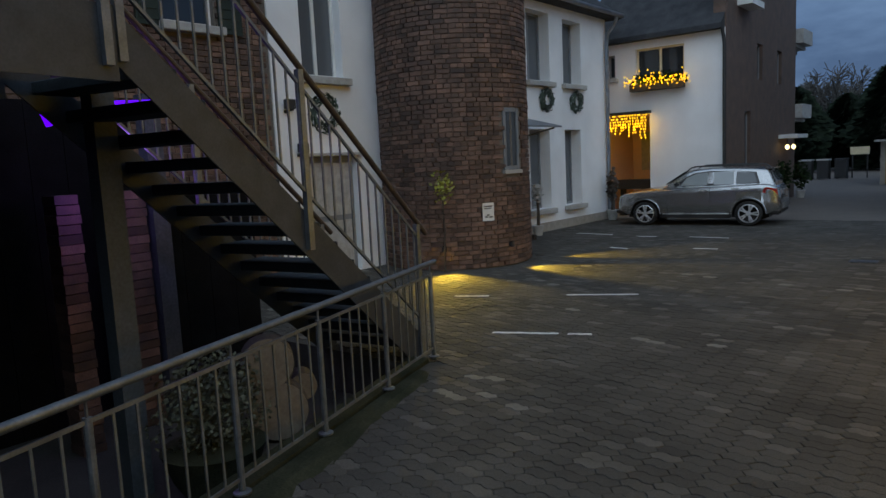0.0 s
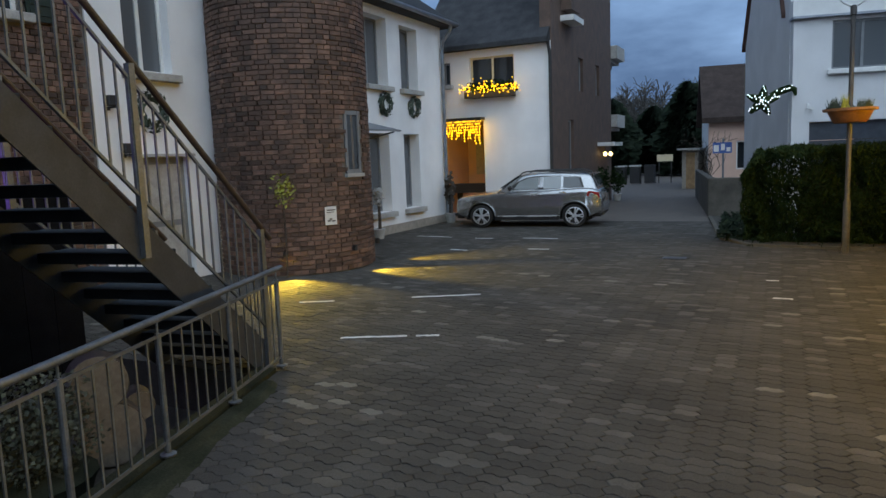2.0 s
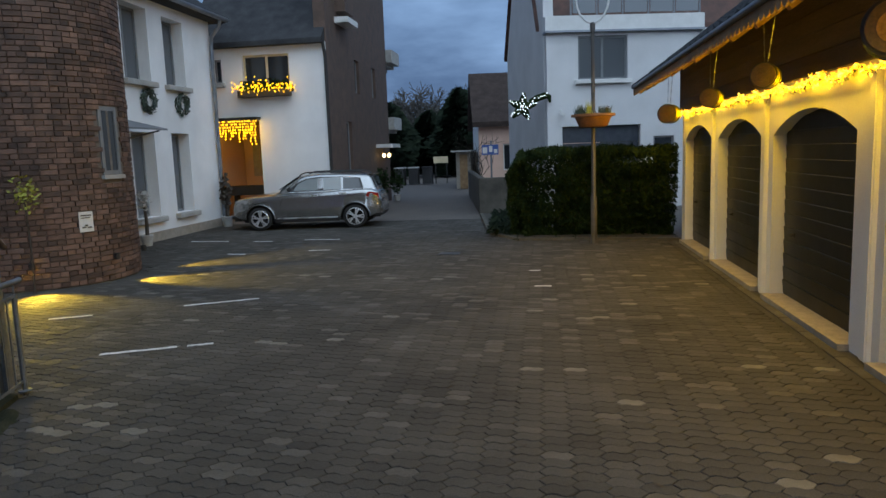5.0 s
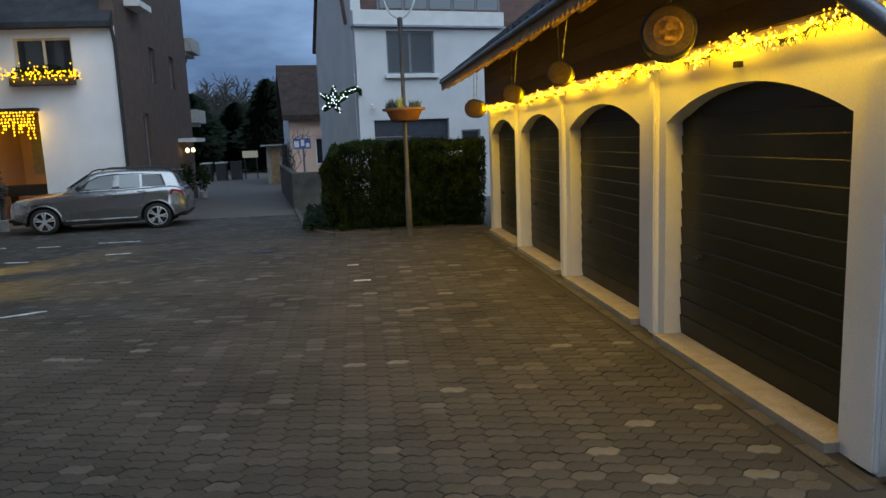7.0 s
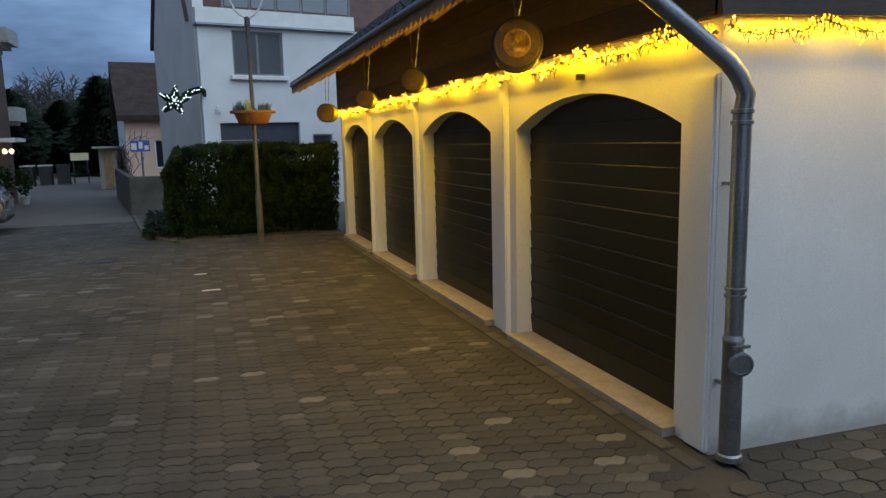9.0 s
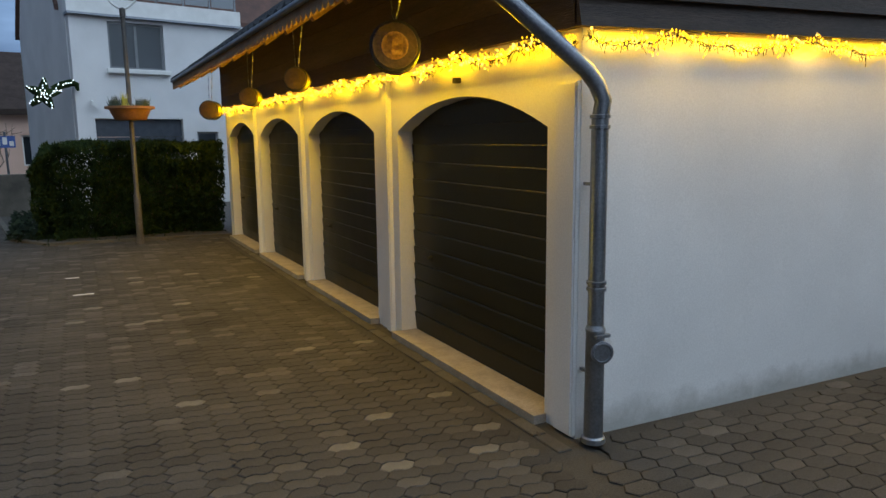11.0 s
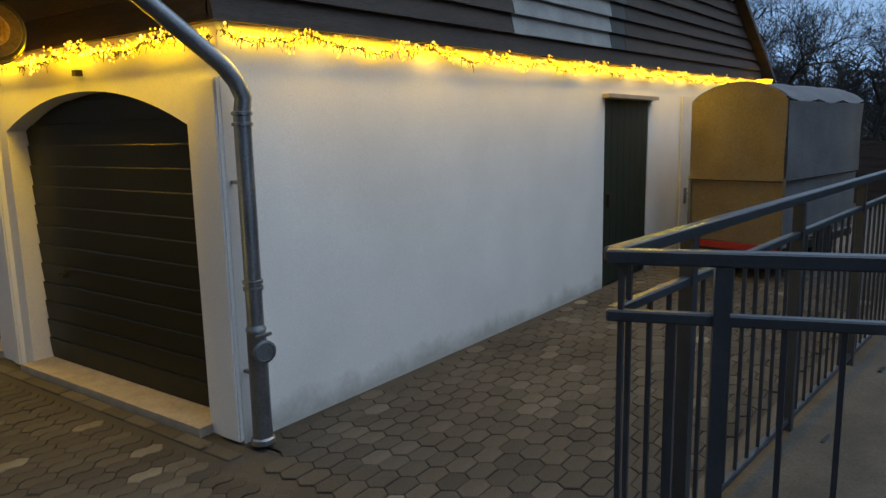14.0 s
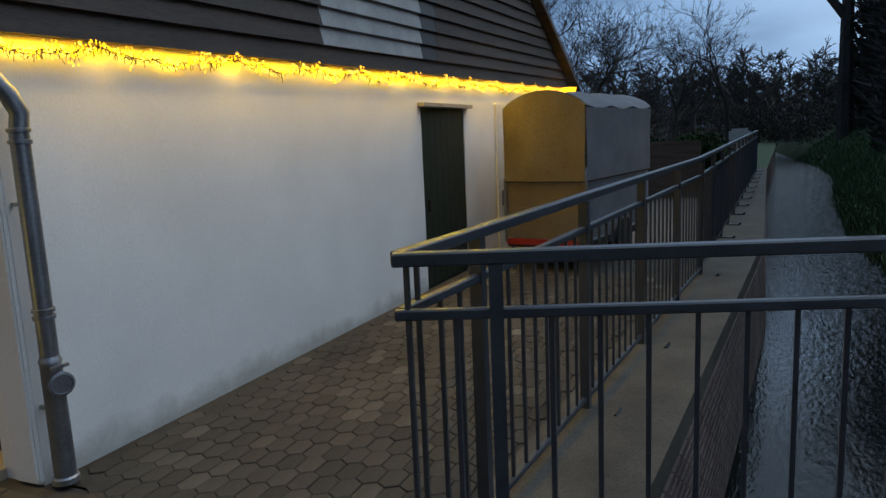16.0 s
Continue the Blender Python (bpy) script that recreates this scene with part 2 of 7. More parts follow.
GRASS = surface("grass", (0.030, 0.056, 0.016), (0.07, 0.11, 0.034), 0.9, 1.5, 30, 0.4, stain=0.3, spread=0.3)
BARK = surface("bark", (0.03, 0.024, 0.018), (0.07, 0.055, 0.042), 0.9, 6, 50, 0.5, stain=0.3, stretch=(1, 1, 0.3))
CONCRETE = surface("concrete", (0.045, 0.040, 0.031), (0.105, 0.094, 0.075), 0.85, 2.2, 60, 0.35, stain=0.25)
PAINT_LINE = surface("white_road_paint", (0.45, 0.45, 0.44), (0.66, 0.66, 0.64), 0.8, 9, 60, 0.2, stain=0.3)
BULB = glowing("warm_bulb", (1.0, 0.52, 0.012), 2.6)
BULB_HOT = glowing("hot_bulb", (1.0, 0.66, 0.10), 3.2)
BULB_COOL = glowing("cool_bulb", (0.85, 0.95, 1.0), 2.5)
MOSS = surface("mossy_edge", (0.016, 0.019, 0.011), (0.04, 0.042, 0.026), 0.95, 3, 60, 0.5, stain=0.3, spec=0.1)
WIRE = surface("dark_wire", (0.02, 0.016, 0.010), (0.035, 0.03, 0.02), 0.6)

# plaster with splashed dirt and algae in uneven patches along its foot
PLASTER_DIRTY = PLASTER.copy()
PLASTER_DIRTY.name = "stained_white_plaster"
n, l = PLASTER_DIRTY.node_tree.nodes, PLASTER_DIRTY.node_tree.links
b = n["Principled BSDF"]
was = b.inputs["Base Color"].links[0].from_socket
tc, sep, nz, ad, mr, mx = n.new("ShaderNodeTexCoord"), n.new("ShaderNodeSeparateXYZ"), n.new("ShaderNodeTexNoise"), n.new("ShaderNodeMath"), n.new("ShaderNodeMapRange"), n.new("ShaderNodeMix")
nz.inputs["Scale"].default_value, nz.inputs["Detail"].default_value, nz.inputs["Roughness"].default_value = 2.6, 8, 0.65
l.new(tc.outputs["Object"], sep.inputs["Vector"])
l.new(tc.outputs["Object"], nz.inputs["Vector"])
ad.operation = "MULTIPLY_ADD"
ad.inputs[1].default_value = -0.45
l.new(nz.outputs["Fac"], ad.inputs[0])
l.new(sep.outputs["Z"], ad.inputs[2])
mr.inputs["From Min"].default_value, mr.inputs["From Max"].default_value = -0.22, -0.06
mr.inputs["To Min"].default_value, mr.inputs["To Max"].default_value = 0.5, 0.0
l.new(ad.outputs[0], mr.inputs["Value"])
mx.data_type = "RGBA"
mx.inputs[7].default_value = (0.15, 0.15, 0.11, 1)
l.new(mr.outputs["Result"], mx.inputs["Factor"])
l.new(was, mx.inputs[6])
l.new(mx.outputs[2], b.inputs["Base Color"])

# ---- mesh helpers ----


def thing(name, at, label="", category="", group="", kind=""):
    ob = new(name)
    ob.empty_display_size = 0.1
    ob.location = at
    return tagged(ob, label, category, group, kind)


def part(name, bm, mat, parent=None, label="", smooth=False):
    """Links a bmesh, in world coordinates, as one mesh under a thing or a part."""
    me = bpy.data.meshes.new(name)
    if smooth:
        for f in bm.faces:
            f.smooth = True
        bm.normal_update()
        for e in bm.edges:
            if len(e.link_faces) == 2 and e.calc_face_angle(0) > 0.62:
                e.smooth = False
    bm.to_mesh(me)
    bm.free()
    for m in (mat if isinstance(mat, (list, tuple)) else (mat,)):
        me.materials.append(m)
    ob = new(name, me)
    if parent is not None:
        base, up = Vector((0, 0, 0)), parent
        while up is not None:
            base += up.location
            up = up.parent
        me.transform(Matrix.Translation(-base))
        ob.parent = parent
    if label:
        ob["label"] = label
    return ob


def solid(name, bm, mat, label, category="", group="", kind="", smooth=False):
    return tagged(part(name, bm, mat, None, "", smooth), label, category, group, kind)


def box(bm, x0, x1, y0, y1, z0, z1, m=None, mi=0):
    vs = [bm.verts.new(Vector((x, y, z)) if m is None else m @ Vector((x, y, z))) for z in (z0, z1) for y in (y0, y1) for x in (x0, x1)]
    out = []
    for q in ((0, 2, 3, 1), (4, 5, 7, 6), (0, 1, 5, 4), (2, 6, 7, 3), (0, 4, 6, 2), (1, 3, 7, 5)):
        f = bm.faces.new([vs[i] for i in q])
        f.material_index = mi
        out.append(f)
    return vs


def bevel(bm, w, seg=1):
    bmesh.ops.bevel(bm, geom=bm.edges[:], offset=w, segments=seg, affect="EDGES", clamp_overlap=True)


def bar(bm, a, b, w, h=None, up=(0, 0, 1)):
    """A square bar from a to b, w wide and h high."""
    a, b = Vector(a), Vector(b)
    h = w if h is None else h
    d = (b - a).normalized()
    u = Vector(up)
    if abs(d.dot(u)) > 0.98:
        u = Vector((1, 0, 0))
    s = d.cross(u).normalized()
    u = s.cross(d)
    vs = [bm.verts.new(p + s * i * w / 2 + u * j * h / 2) for p in (a, b) for i, j in ((-1, -1), (1, -1), (1, 1), (-1, 1))]
    for q in ((0, 1, 2, 3), (7, 6, 5, 4), (0, 4, 5, 1), (1, 5, 6, 2), (2, 6, 7, 3), (3, 7, 4, 0)):
        bm.faces.new([vs[i] for i in q])


def tube(bm, points, radii, seg=10, caps=True):
    """A round tube through points; radii is one number or one for each point."""
    pts = [Vector(p) for p in points]
    rr = radii if isinstance(radii, (list, tuple)) else [radii] * len(pts)
    rings, u = [], None
    for i, p in enumerate(pts):
        d = (pts[min(i + 1, len(pts) - 1)] - pts[max(i - 1, 0)])
        d = d.normalized() if d.length > 1e-9 else Vector((0, 0, 1))
        if u is None:
            u = d.orthogonal().normalized()
        u = (u - d * u.dot(d))
        u = u.normalized() if u.length > 1e-6 else d.orthogonal().normalized()
        v = d.cross(u)
        rings.append([bm.verts.new(p + (u * math.cos(2 * math.pi * k / seg) + v * math.sin(2 * math.pi * k / seg)) * rr[i]) for k in range(seg)])
    for a, b in zip(rings, rings[1:]):
        for k in range(seg):
            bm.faces.new((a[k], a[(k + 1) % seg], b[(k + 1) % seg], b[k]))
    if caps:
        bm.faces.new(rings[0][::-1])
        bm.faces.new(rings[-1])


def lathe(bm, at, profile, seg=16, axis=(0, 0, 1), caps=True):
    """A turned form: (radius, height) pairs about an axis."""
    q = Vector((0, 0, 1)).rotation_difference(Vector(axis)).to_matrix()
    rings = [[bm.verts.new(Vector(at) + q @ Vector((r * math.cos(2 * math.pi * k / seg), r * math.sin(2 * math.pi * k / seg), h))) for k in range(seg)] for r, h in profile]
    for a, b in zip(rings, rings[1:]):
        for k in range(seg):
            bm.faces.new((a[k], a[(k + 1) % seg], b[(k + 1) % seg], b[k]))
    if caps and profile[0][0] > 1e-4:
        bm.faces.new(rings[0][::-1])
    if caps and profile[-1][0] > 1e-4:
        bm.faces.new(rings[-1])


def prism(bm, poly, place):
    """A plate: the outline poly of (u, v) pairs, at depths 0 and 1; place(u, v, depth) gives the point."""
    a = [bm.verts.new(place(u, v, 0)) for u, v in poly]
    b = [bm.verts.new(place(u, v, 1)) for u, v in poly]
    bm.faces.new(a[::-1])
    bm.faces.new(b)
    for i in range(len(poly)):
        j = (i + 1) % len(poly)
        bm.faces.new((a[i], a[j], b[j], b[i]))
    bmesh.ops.recalc_face_normals(bm, faces=bm.faces[:])


def wall_with_openings(bm, place, u0, u1, v0, v1, holes):
    """A thick wall over u0..u1, v0..v1 with rectangular openings (u0, u1, v0, v1); place(u, v, depth) with depth 0 (front) or 1 (back)."""
    us = sorted({u0, u1, *[h[0] for h in holes], *[h[1] for h in holes]})
    vs = sorted({v0, v1, *[h[2] for h in holes], *[h[3] for h in holes]})
    inside = lambda u, v: u0 < u < u1 and v0 < v < v1 and not any(h[0] < u < h[1] and h[2] < v < h[3] for h in holes)
    cache = {}
    def vert(i, j, k):
        if (i, j, k) not in cache:
            cache[i, j, k] = bm.verts.new(place(us[i], vs[j], k))
        return cache[i, j, k]
    mid = lambda s, i: (s[i] + s[i + 1]) / 2 if 0 <= i < len(s) - 1 else (s[0] - 1 if i < 0 else s[-1] + 1)
    for i in range(len(us) - 1):
        for j in range(len(vs) - 1):
            if not inside(mid(us, i), mid(vs, j)):
                continue
            bm.faces.new((vert(i, j, 0), vert(i + 1, j, 0), vert(i + 1, j + 1, 0), vert(i, j + 1, 0)))
            bm.faces.new((vert(i, j, 1), vert(i, j + 1, 1), vert(i + 1, j + 1, 1), vert(i + 1, j, 1)))
            for di, dj, e in ((-1, 0, ((i, j), (i, j + 1))), (1, 0, ((i + 1, j), (i + 1, j + 1))), (0, -1, ((i, j), (i + 1, j))), (0, 1, ((i, j + 1), (i + 1, j + 1)))):
                if not inside(mid(us, i + di), mid(vs, j + dj)):
                    (a, b), (c, d) = e
                    bm.faces.new((vert(a, b, 0), vert(c, d, 0), vert(c, d, 1), vert(a, b, 1)))
    bmesh.ops.recalc_face_normals(bm, faces=bm.faces[:])

# ---- ground, stream ----
WATER_Z = -1.5
bm = bmesh.new()


def sheet(bm, pts, z, mi):
    f = bm.faces.new([bm.verts.new((x, y, z)) for x, y in pts])
    f.material_index = mi
    if f.normal.z < 0:
        f.normal_flip()


def rail_left_x(y):
    return -2.33 - 0.304 * (y - 1.81)


def bank_y(x):
    if x < 12.7:
        return 0.95 - 0.1016 * (x - 4.14)
    return 0.08 - 0.0445 * (x - 12.7)


sheet(bm, [(-8.7, 5.75), (3.4, 5.75), (3.4, 20.42), (-8.7, 20.42)], -0.012, 0)
sheet(bm, [(rail_left_x(5.75) - 0.1, 5.75), (rail_left_x(-4) - 0.1, -4), (5.9, -4), (3.45, 1.25), (3.4, 5.75)], -0.012, 0)
sheet(bm, [(3.4, 1.25), (12.0, 0.4), (12.0, 4.3), (3.4, 4.3)], -0.012, 0)
v_ = [bm.verts.new(p) for p in ((-400, 5.75, -0.45), (rail_left_x(5.75) - 0.1, 5.75, -0.45), (rail_left_x(5.75) - 0.1, 5.75, -0.004), (-400, 5.75, -0.004))]
bm.faces.new(v_)
sheet(bm, [(-8.7, 20.42), (400, 20.42), (400, 500), (-400, 500), (-400, 5.75), (-8.7, 5.75)], -0.004, 1)
sheet(bm, [(3.4, 4.3), (400, 4.3), (400, 20.42), (3.4, 20.42)], -0.004, 1)
sheet(bm, [(12.0, bank_y(12)), (12.7, bank_y(12.7)), (32, bank_y(32)), (32, 4.3), (12.0, 4.3)], -0.008, 1)
sheet(bm, [(32, bank_y(32)), (60, -2.6), (130, -5.5), (400, -20), (400, 4.3), (32, 4.3)], -0.008, 2)
sheet(bm, [(rail_left_x(5.75) - 0.1, 5.75), (-400, 5.75), (-400, -4), (rail_left_x(-4) - 0.1, -4)], -0.45, 0)
sheet(bm, [(-400, -4), (5.9, -4), (5.9, -200), (-400, -200)], -0.02, 1)
# far bank of the stream, sloping up from the water
lower = [(3.0, -3.6), (12, -2.7), (23, -2.45), (34, -3.35), (44, -4.6), (56, -5.2), (74, -4.2), (112, -3.1), (400, 5)]


def far_bank_z(x, d):
    """Height of the far bank d metres from the water's edge; it rises downstream."""
    k = min(max((x - 14) / 30, 0), 1)
    steps = ((0, -1.7), (1.2, -0.9 + 0.4 * k), (3.2, -0.25 + 1.2 * k), (250, 0.6 + 0.9 * k))
    for (a, za), (b_, zb) in zip(steps, steps[1:]):
        if d <= b_:
            return za + (zb - za) * (d - a) / (b_ - a)
    return steps[-1][1]


def far_bank_y(x):
    for (xa, ya), (xb, yb) in zip(lower, lower[1:]):
        if x <= xb:
            return ya + (yb - ya) * (x - xa) / (xb - xa)
    return 5


for (xa, ya), (xb, yb) in zip(lower, lower[1:]):
    for d0, d1 in ((0, 1.2), (1.2, 3.2), (3.2, 250)):
        f = bm.faces.new([bm.verts.new((x, y - d, far_bank_z(x, d))) for x, y, d in ((xa, ya, d0), (xa, ya, d1), (xb, yb, d1), (xb, yb, d0))])
        f.material_index = 2
        f.normal_update()
        if f.normal.z < 0:
            f.normal_flip()
ground = solid("ground", bm, (JOINT, ASPHALT, GRASS), "paved yard ground with grass banks along a stream", "ground", kind="structure")

WATER, n, l, b = material("stream_water")
b.inputs["Base Color"].default_value, b.inputs["Roughness"].default_value = (0.003, 0.005, 0.005, 1), 0.05
b.inputs["IOR"].default_value = 1.33
tc, mp, nz, nz2, bp = n.new("ShaderNodeTexCoord"), n.new("ShaderNodeMapping"), n.new("ShaderNodeTexNoise"), n.new("ShaderNodeTexNoise"), n.new("ShaderNodeBump")
mp.inputs["Scale"].default_value = (1.2, 2.6, 1)
l.new(tc.outputs["Object"], mp.inputs["Vector"])
for t, s in ((nz, 1.6), (nz2, 7.0)):
    t.inputs["Scale"].default_value, t.inputs["Detail"].default_value = s, 4
    l.new(mp.outputs["Vector"], t.inputs["Vector"])
ad = n.new("ShaderNodeMath")
l.new(nz.outputs["Fac"], ad.inputs[0])
l.new(nz2.outputs["Fac"], ad.inputs[1])
l.new(ad.outputs[0], bp.inputs["Height"])
bp.inputs["Distance"].default_value = 0.06
# calm under the bridge, breaking into riffles downstream
wsx, riffle = n.new("ShaderNodeSeparateXYZ"), n.new("ShaderNodeMapRange")
l.new(tc.outputs["Object"], wsx.inputs["Vector"])
l.new(wsx.outputs["X"], riffle.inputs["Value"])
riffle.inputs["From Min"].default_value, riffle.inputs["From Max"].default_value = 9.0, 24.0
riffle.inputs["To Min"].default_value, riffle.inputs["To Max"].default_value = 0.10, 0.75
l.new(riffle.outputs["Result"], bp.inputs["Strength"])
l.new(bp.outputs["Normal"], b.inputs["Normal"])
bm = bmesh.new()
sheet(bm, [(-12, 1.2), (3.9, 1.2), (12.7, 0.3), (32, -0.5), (60, -2.2), (130, -4), (400, 4), (400, -37), (105, -10.0), (54, -6.8), (23, -2.9), (12, -3.1), (3, -4), (-12, -4.2)], WATER_Z, 0)
solid("water", bm, WATER, "dark rippling stream water reflecting the sky", "water", kind="structure")

STREAM_BRICK = surface("grimy_brick", (0.095, 0.074, 0.068), (0.16, 0.125, 0.113), 0.9, 3, 60, 0.4, stain=0.3, spread=0.15, spec=0.2)
# embankment: concrete coping on a brick retaining wall
bm = bmesh.new()
for x0, x1 in ((3.55, 12.7), (12.7, 32.0)):
    m = bank_y
    p = [(x0, m(x0)), (x1, m(x1)), (x1, m(x1) + 0.78), (x0, m(x0) + 0.78)]
    lo = [bm.verts.new((x, y, -0.14)) for x, y in p]
    hi = [bm.verts.new((x, y, 0.045)) for x, y in p]
    bm.faces.new(hi)
    bm.faces.new(lo[::-1])
    for i in range(4):
        bm.faces.new((lo[i], lo[(i + 1) % 4], hi[(i + 1) % 4], hi[i]))
solid("coping", bm, CONCRETE, "weathered concrete coping along the stream wall", "coping", kind="structure")
bm = bmesh.new()
p = [(3.4, bank_y(3.4) + 0.04), (12.7, bank_y(12.7) + 0.04), (32, bank_y(32) + 0.04), (60, -2.55), (60, -1.9), (32, bank_y(32) + 0.4), (12.7, bank_y(12.7) + 0.4), (3.4, bank_y(3.4) + 0.4)]
prism(bm, p, lambda u, v, d: Vector((u, v - (0.06 if d == 0 else 0), -1.75 + d * 1.61)))
solid("retaining_wall", bm, STREAM_BRICK, "reddish brick retaining wall above the stream", "wall", kind="structure")
bm = bmesh.new()
prism(bm, [(3.5, 1.75), (5.95, -3.9), (5.7, -4), (3.25, 1.7)], lambda u, v, d: Vector((u, v, -0.35 + d * 0.39)))
solid("bridge_edge", bm, CONCRETE, "concrete edge beam of the bridge over the stream", "bridge edge", kind="structure")
bm = bmesh.new()
prism(bm, [(rail_left_x(5.9), 5.9), (rail_left_x(-4), -4), (rail_left_x(-4) - 0.2, -4), (rail_left_x(5.9) - 0.2, 5.9)], lambda u, v, d: Vector((u - 0.05, v, -0.6 + d * 0.63)))
solid("terrace_edge", bm, MOSS, "mossy dark edge above the sunken terrace", "terrace edge", kind="structure")

# moss creeping over the paving beside the terrace
bm = bmesh.new()
mr_ = random.Random(8)
ys = [5.6 - 0.12 * k for k in range(64)]
inner = [(rail_left_x(y) - 0.02, y) for y in ys]
outer = [(rail_left_x(y) + 0.16 + 0.05 * max(5.6 - y, 0) + 0.09 * noise.noise(Vector((0, y * 1.7, 3))) + mr_.gauss(0, 0.018), y) for y in ys]
for k in range(len(ys) - 1):
    mids = [((a[0] * 0.4 + b_[0] * 0.6), a[1], 0.022 + mr_.uniform(0, 0.008)) for a, b_ in ((inner[k], outer[k]), (inner[k + 1], outer[k + 1]))]
    bm.faces.new([bm.verts.new(p) for p in ((*inner[k], 0.02), mids[0], mids[1], (*inner[k + 1], 0.02))])
    bm.faces.new([bm.verts.new(p) for p in (mids[0], (*outer[k], -0.008), (*outer[k + 1], -0.008), mids[1])])
bmesh.ops.remove_doubles(bm, verts=bm.verts[:], dist=0.012)
bmesh.ops.recalc_face_normals(bm, faces=bm.faces[:])
solid("moss", bm, MOSS, "dark damp moss over the paving by the terrace railing", "moss", kind="stuff")
# unseen block added behind the yard to keep sky glow off the terrace
bm = bmesh.new()
box(bm, -14, -0.6, -7.0, -4.2, -0.45, 8.0)
solid("wall_south", bm, CLINKER, "unseen dark brown wall added behind the terrace to shade it", "wall", kind="structure")

# ---- garage building ----
GX, GY0, GY1 = 3.37, 4.19, 15.13


def side_y(x):
    return GY0 - 0.035 * (x - GX)


def clad_z(x):
    return 2.5 + 0.0175 * (x - GX)


DOORS = [(4.52, 6.86), (7.44, 9.68), (10.15, 12.33), (12.74, 14.84)]
SPRING, CROWN = 1.94, 2.19
bm = bmesh.new()
# front wall as strips, so that the arched openings go through it
us = [GY0 + 0.002] + [u for a, b_ in DOORS for u in [a + (b_ - a) * k / 16 for k in range(17)]] + [GY1]
def soffit(u):
    for a, b_ in DOORS:
        if a - 1e-6 <= u <= b_ + 1e-6:
            c, half = (a + b_) / 2, (b_ - a) / 2
            r = (half * half + (CROWN - SPRING) ** 2) / (2 * (CROWN - SPRING))
            return CROWN - r + math.sqrt(max(r * r - (u - c) ** 2, 0))
    return None
for u0, u1 in zip(us, us[1:]):
    mid = soffit((u0 + u1) / 2)
    z0, z1 = (-0.05, -0.05) if mid is None else (soffit(u0), soffit(u1))
    v = [bm.verts.new((x, u, z)) for x in (GX, GX + 0.3) for u, z in ((u0, z0), (u1, z1), (u1, 2.95), (u0, 2.95))]
    for q in ((0, 1, 2, 3), (7, 6, 5, 4), (0, 4, 5, 1), (3, 2, 6, 7)):
        bm.faces.new([v[i] for i in q])
    if mid is None:
        bm.faces.new([v[i] for i in (1, 5, 6, 2)])
        bm.faces.new([v[i] for i in (0, 3, 7, 4)])
bmesh.ops.remove_doubles(bm, verts=bm.verts[:], dist=0.0005)
bmesh.ops.recalc_face_normals(bm, faces=bm.faces[:])
garage = solid("wall_garage_front", bm, PLASTER, "white plastered garage wall with four arched openings", "wall", kind="structure")
# pilaster strips between the doors and at the corner
for i, (y0, y1) in enumerate(((7.0, 7.12), (9.84, 9.94), (12.5, 12.58), (4.195, 4.40))):
    bm = bmesh.new()
    box(bm, GX - (0.05 if i < 3 else 0.035), GX + 0.02, y0, y1, 0, 2.46 if i < 3 else 2.2)
    bevel(bm, 0.012, 2)
    part("pilaster", bm, PLASTER, garage)
bm = bmesh.new()
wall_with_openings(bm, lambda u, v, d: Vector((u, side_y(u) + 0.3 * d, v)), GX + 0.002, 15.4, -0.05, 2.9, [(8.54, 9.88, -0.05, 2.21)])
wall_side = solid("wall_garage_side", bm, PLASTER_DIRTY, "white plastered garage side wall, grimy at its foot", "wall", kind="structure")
bm = bmesh.new()
box(bm, GX + 0.3, 15.4, GY1 - 0.3, GY1, 0, 2.9)
box(bm, 15.1, 15.4, 4.2, GY1 - 0.3, 0, 2.9)
solid("wall_garage_back", bm, PLASTER, "plain plastered back wall of the garage", "wall", kind="structure")
# thresholds
bm = bmesh.new()
for a, b_ in DOORS:
    box(bm, GX - 0.10, GX + 0.28, a - 0.02, b_ + 0.02, -0.03, 0.05)
solid("threshold", bm, STONE_TRIM, "pale concrete threshold kerb along the garage doors", "threshold", kind="structure")
edging = thing("edging", (GX - 0.17, 9, 0), "row of worn edging stones along the garage", "edging", kind="structure")
er = random.Random(31)
y = GY0 - 0.12
while y < GY1 - 0.1:
    w = er.uniform(0.27, 0.31)
    bm = bmesh.new()
    box(bm, GX - 0.215, GX - 0.112, y, y + w - 0.008, -0.03, er.uniform(-0.001, 0.005))
    bevel(bm, 0.006, 1)
    part("edging_stone", bm, PAVER_MID, edging)
    y += w


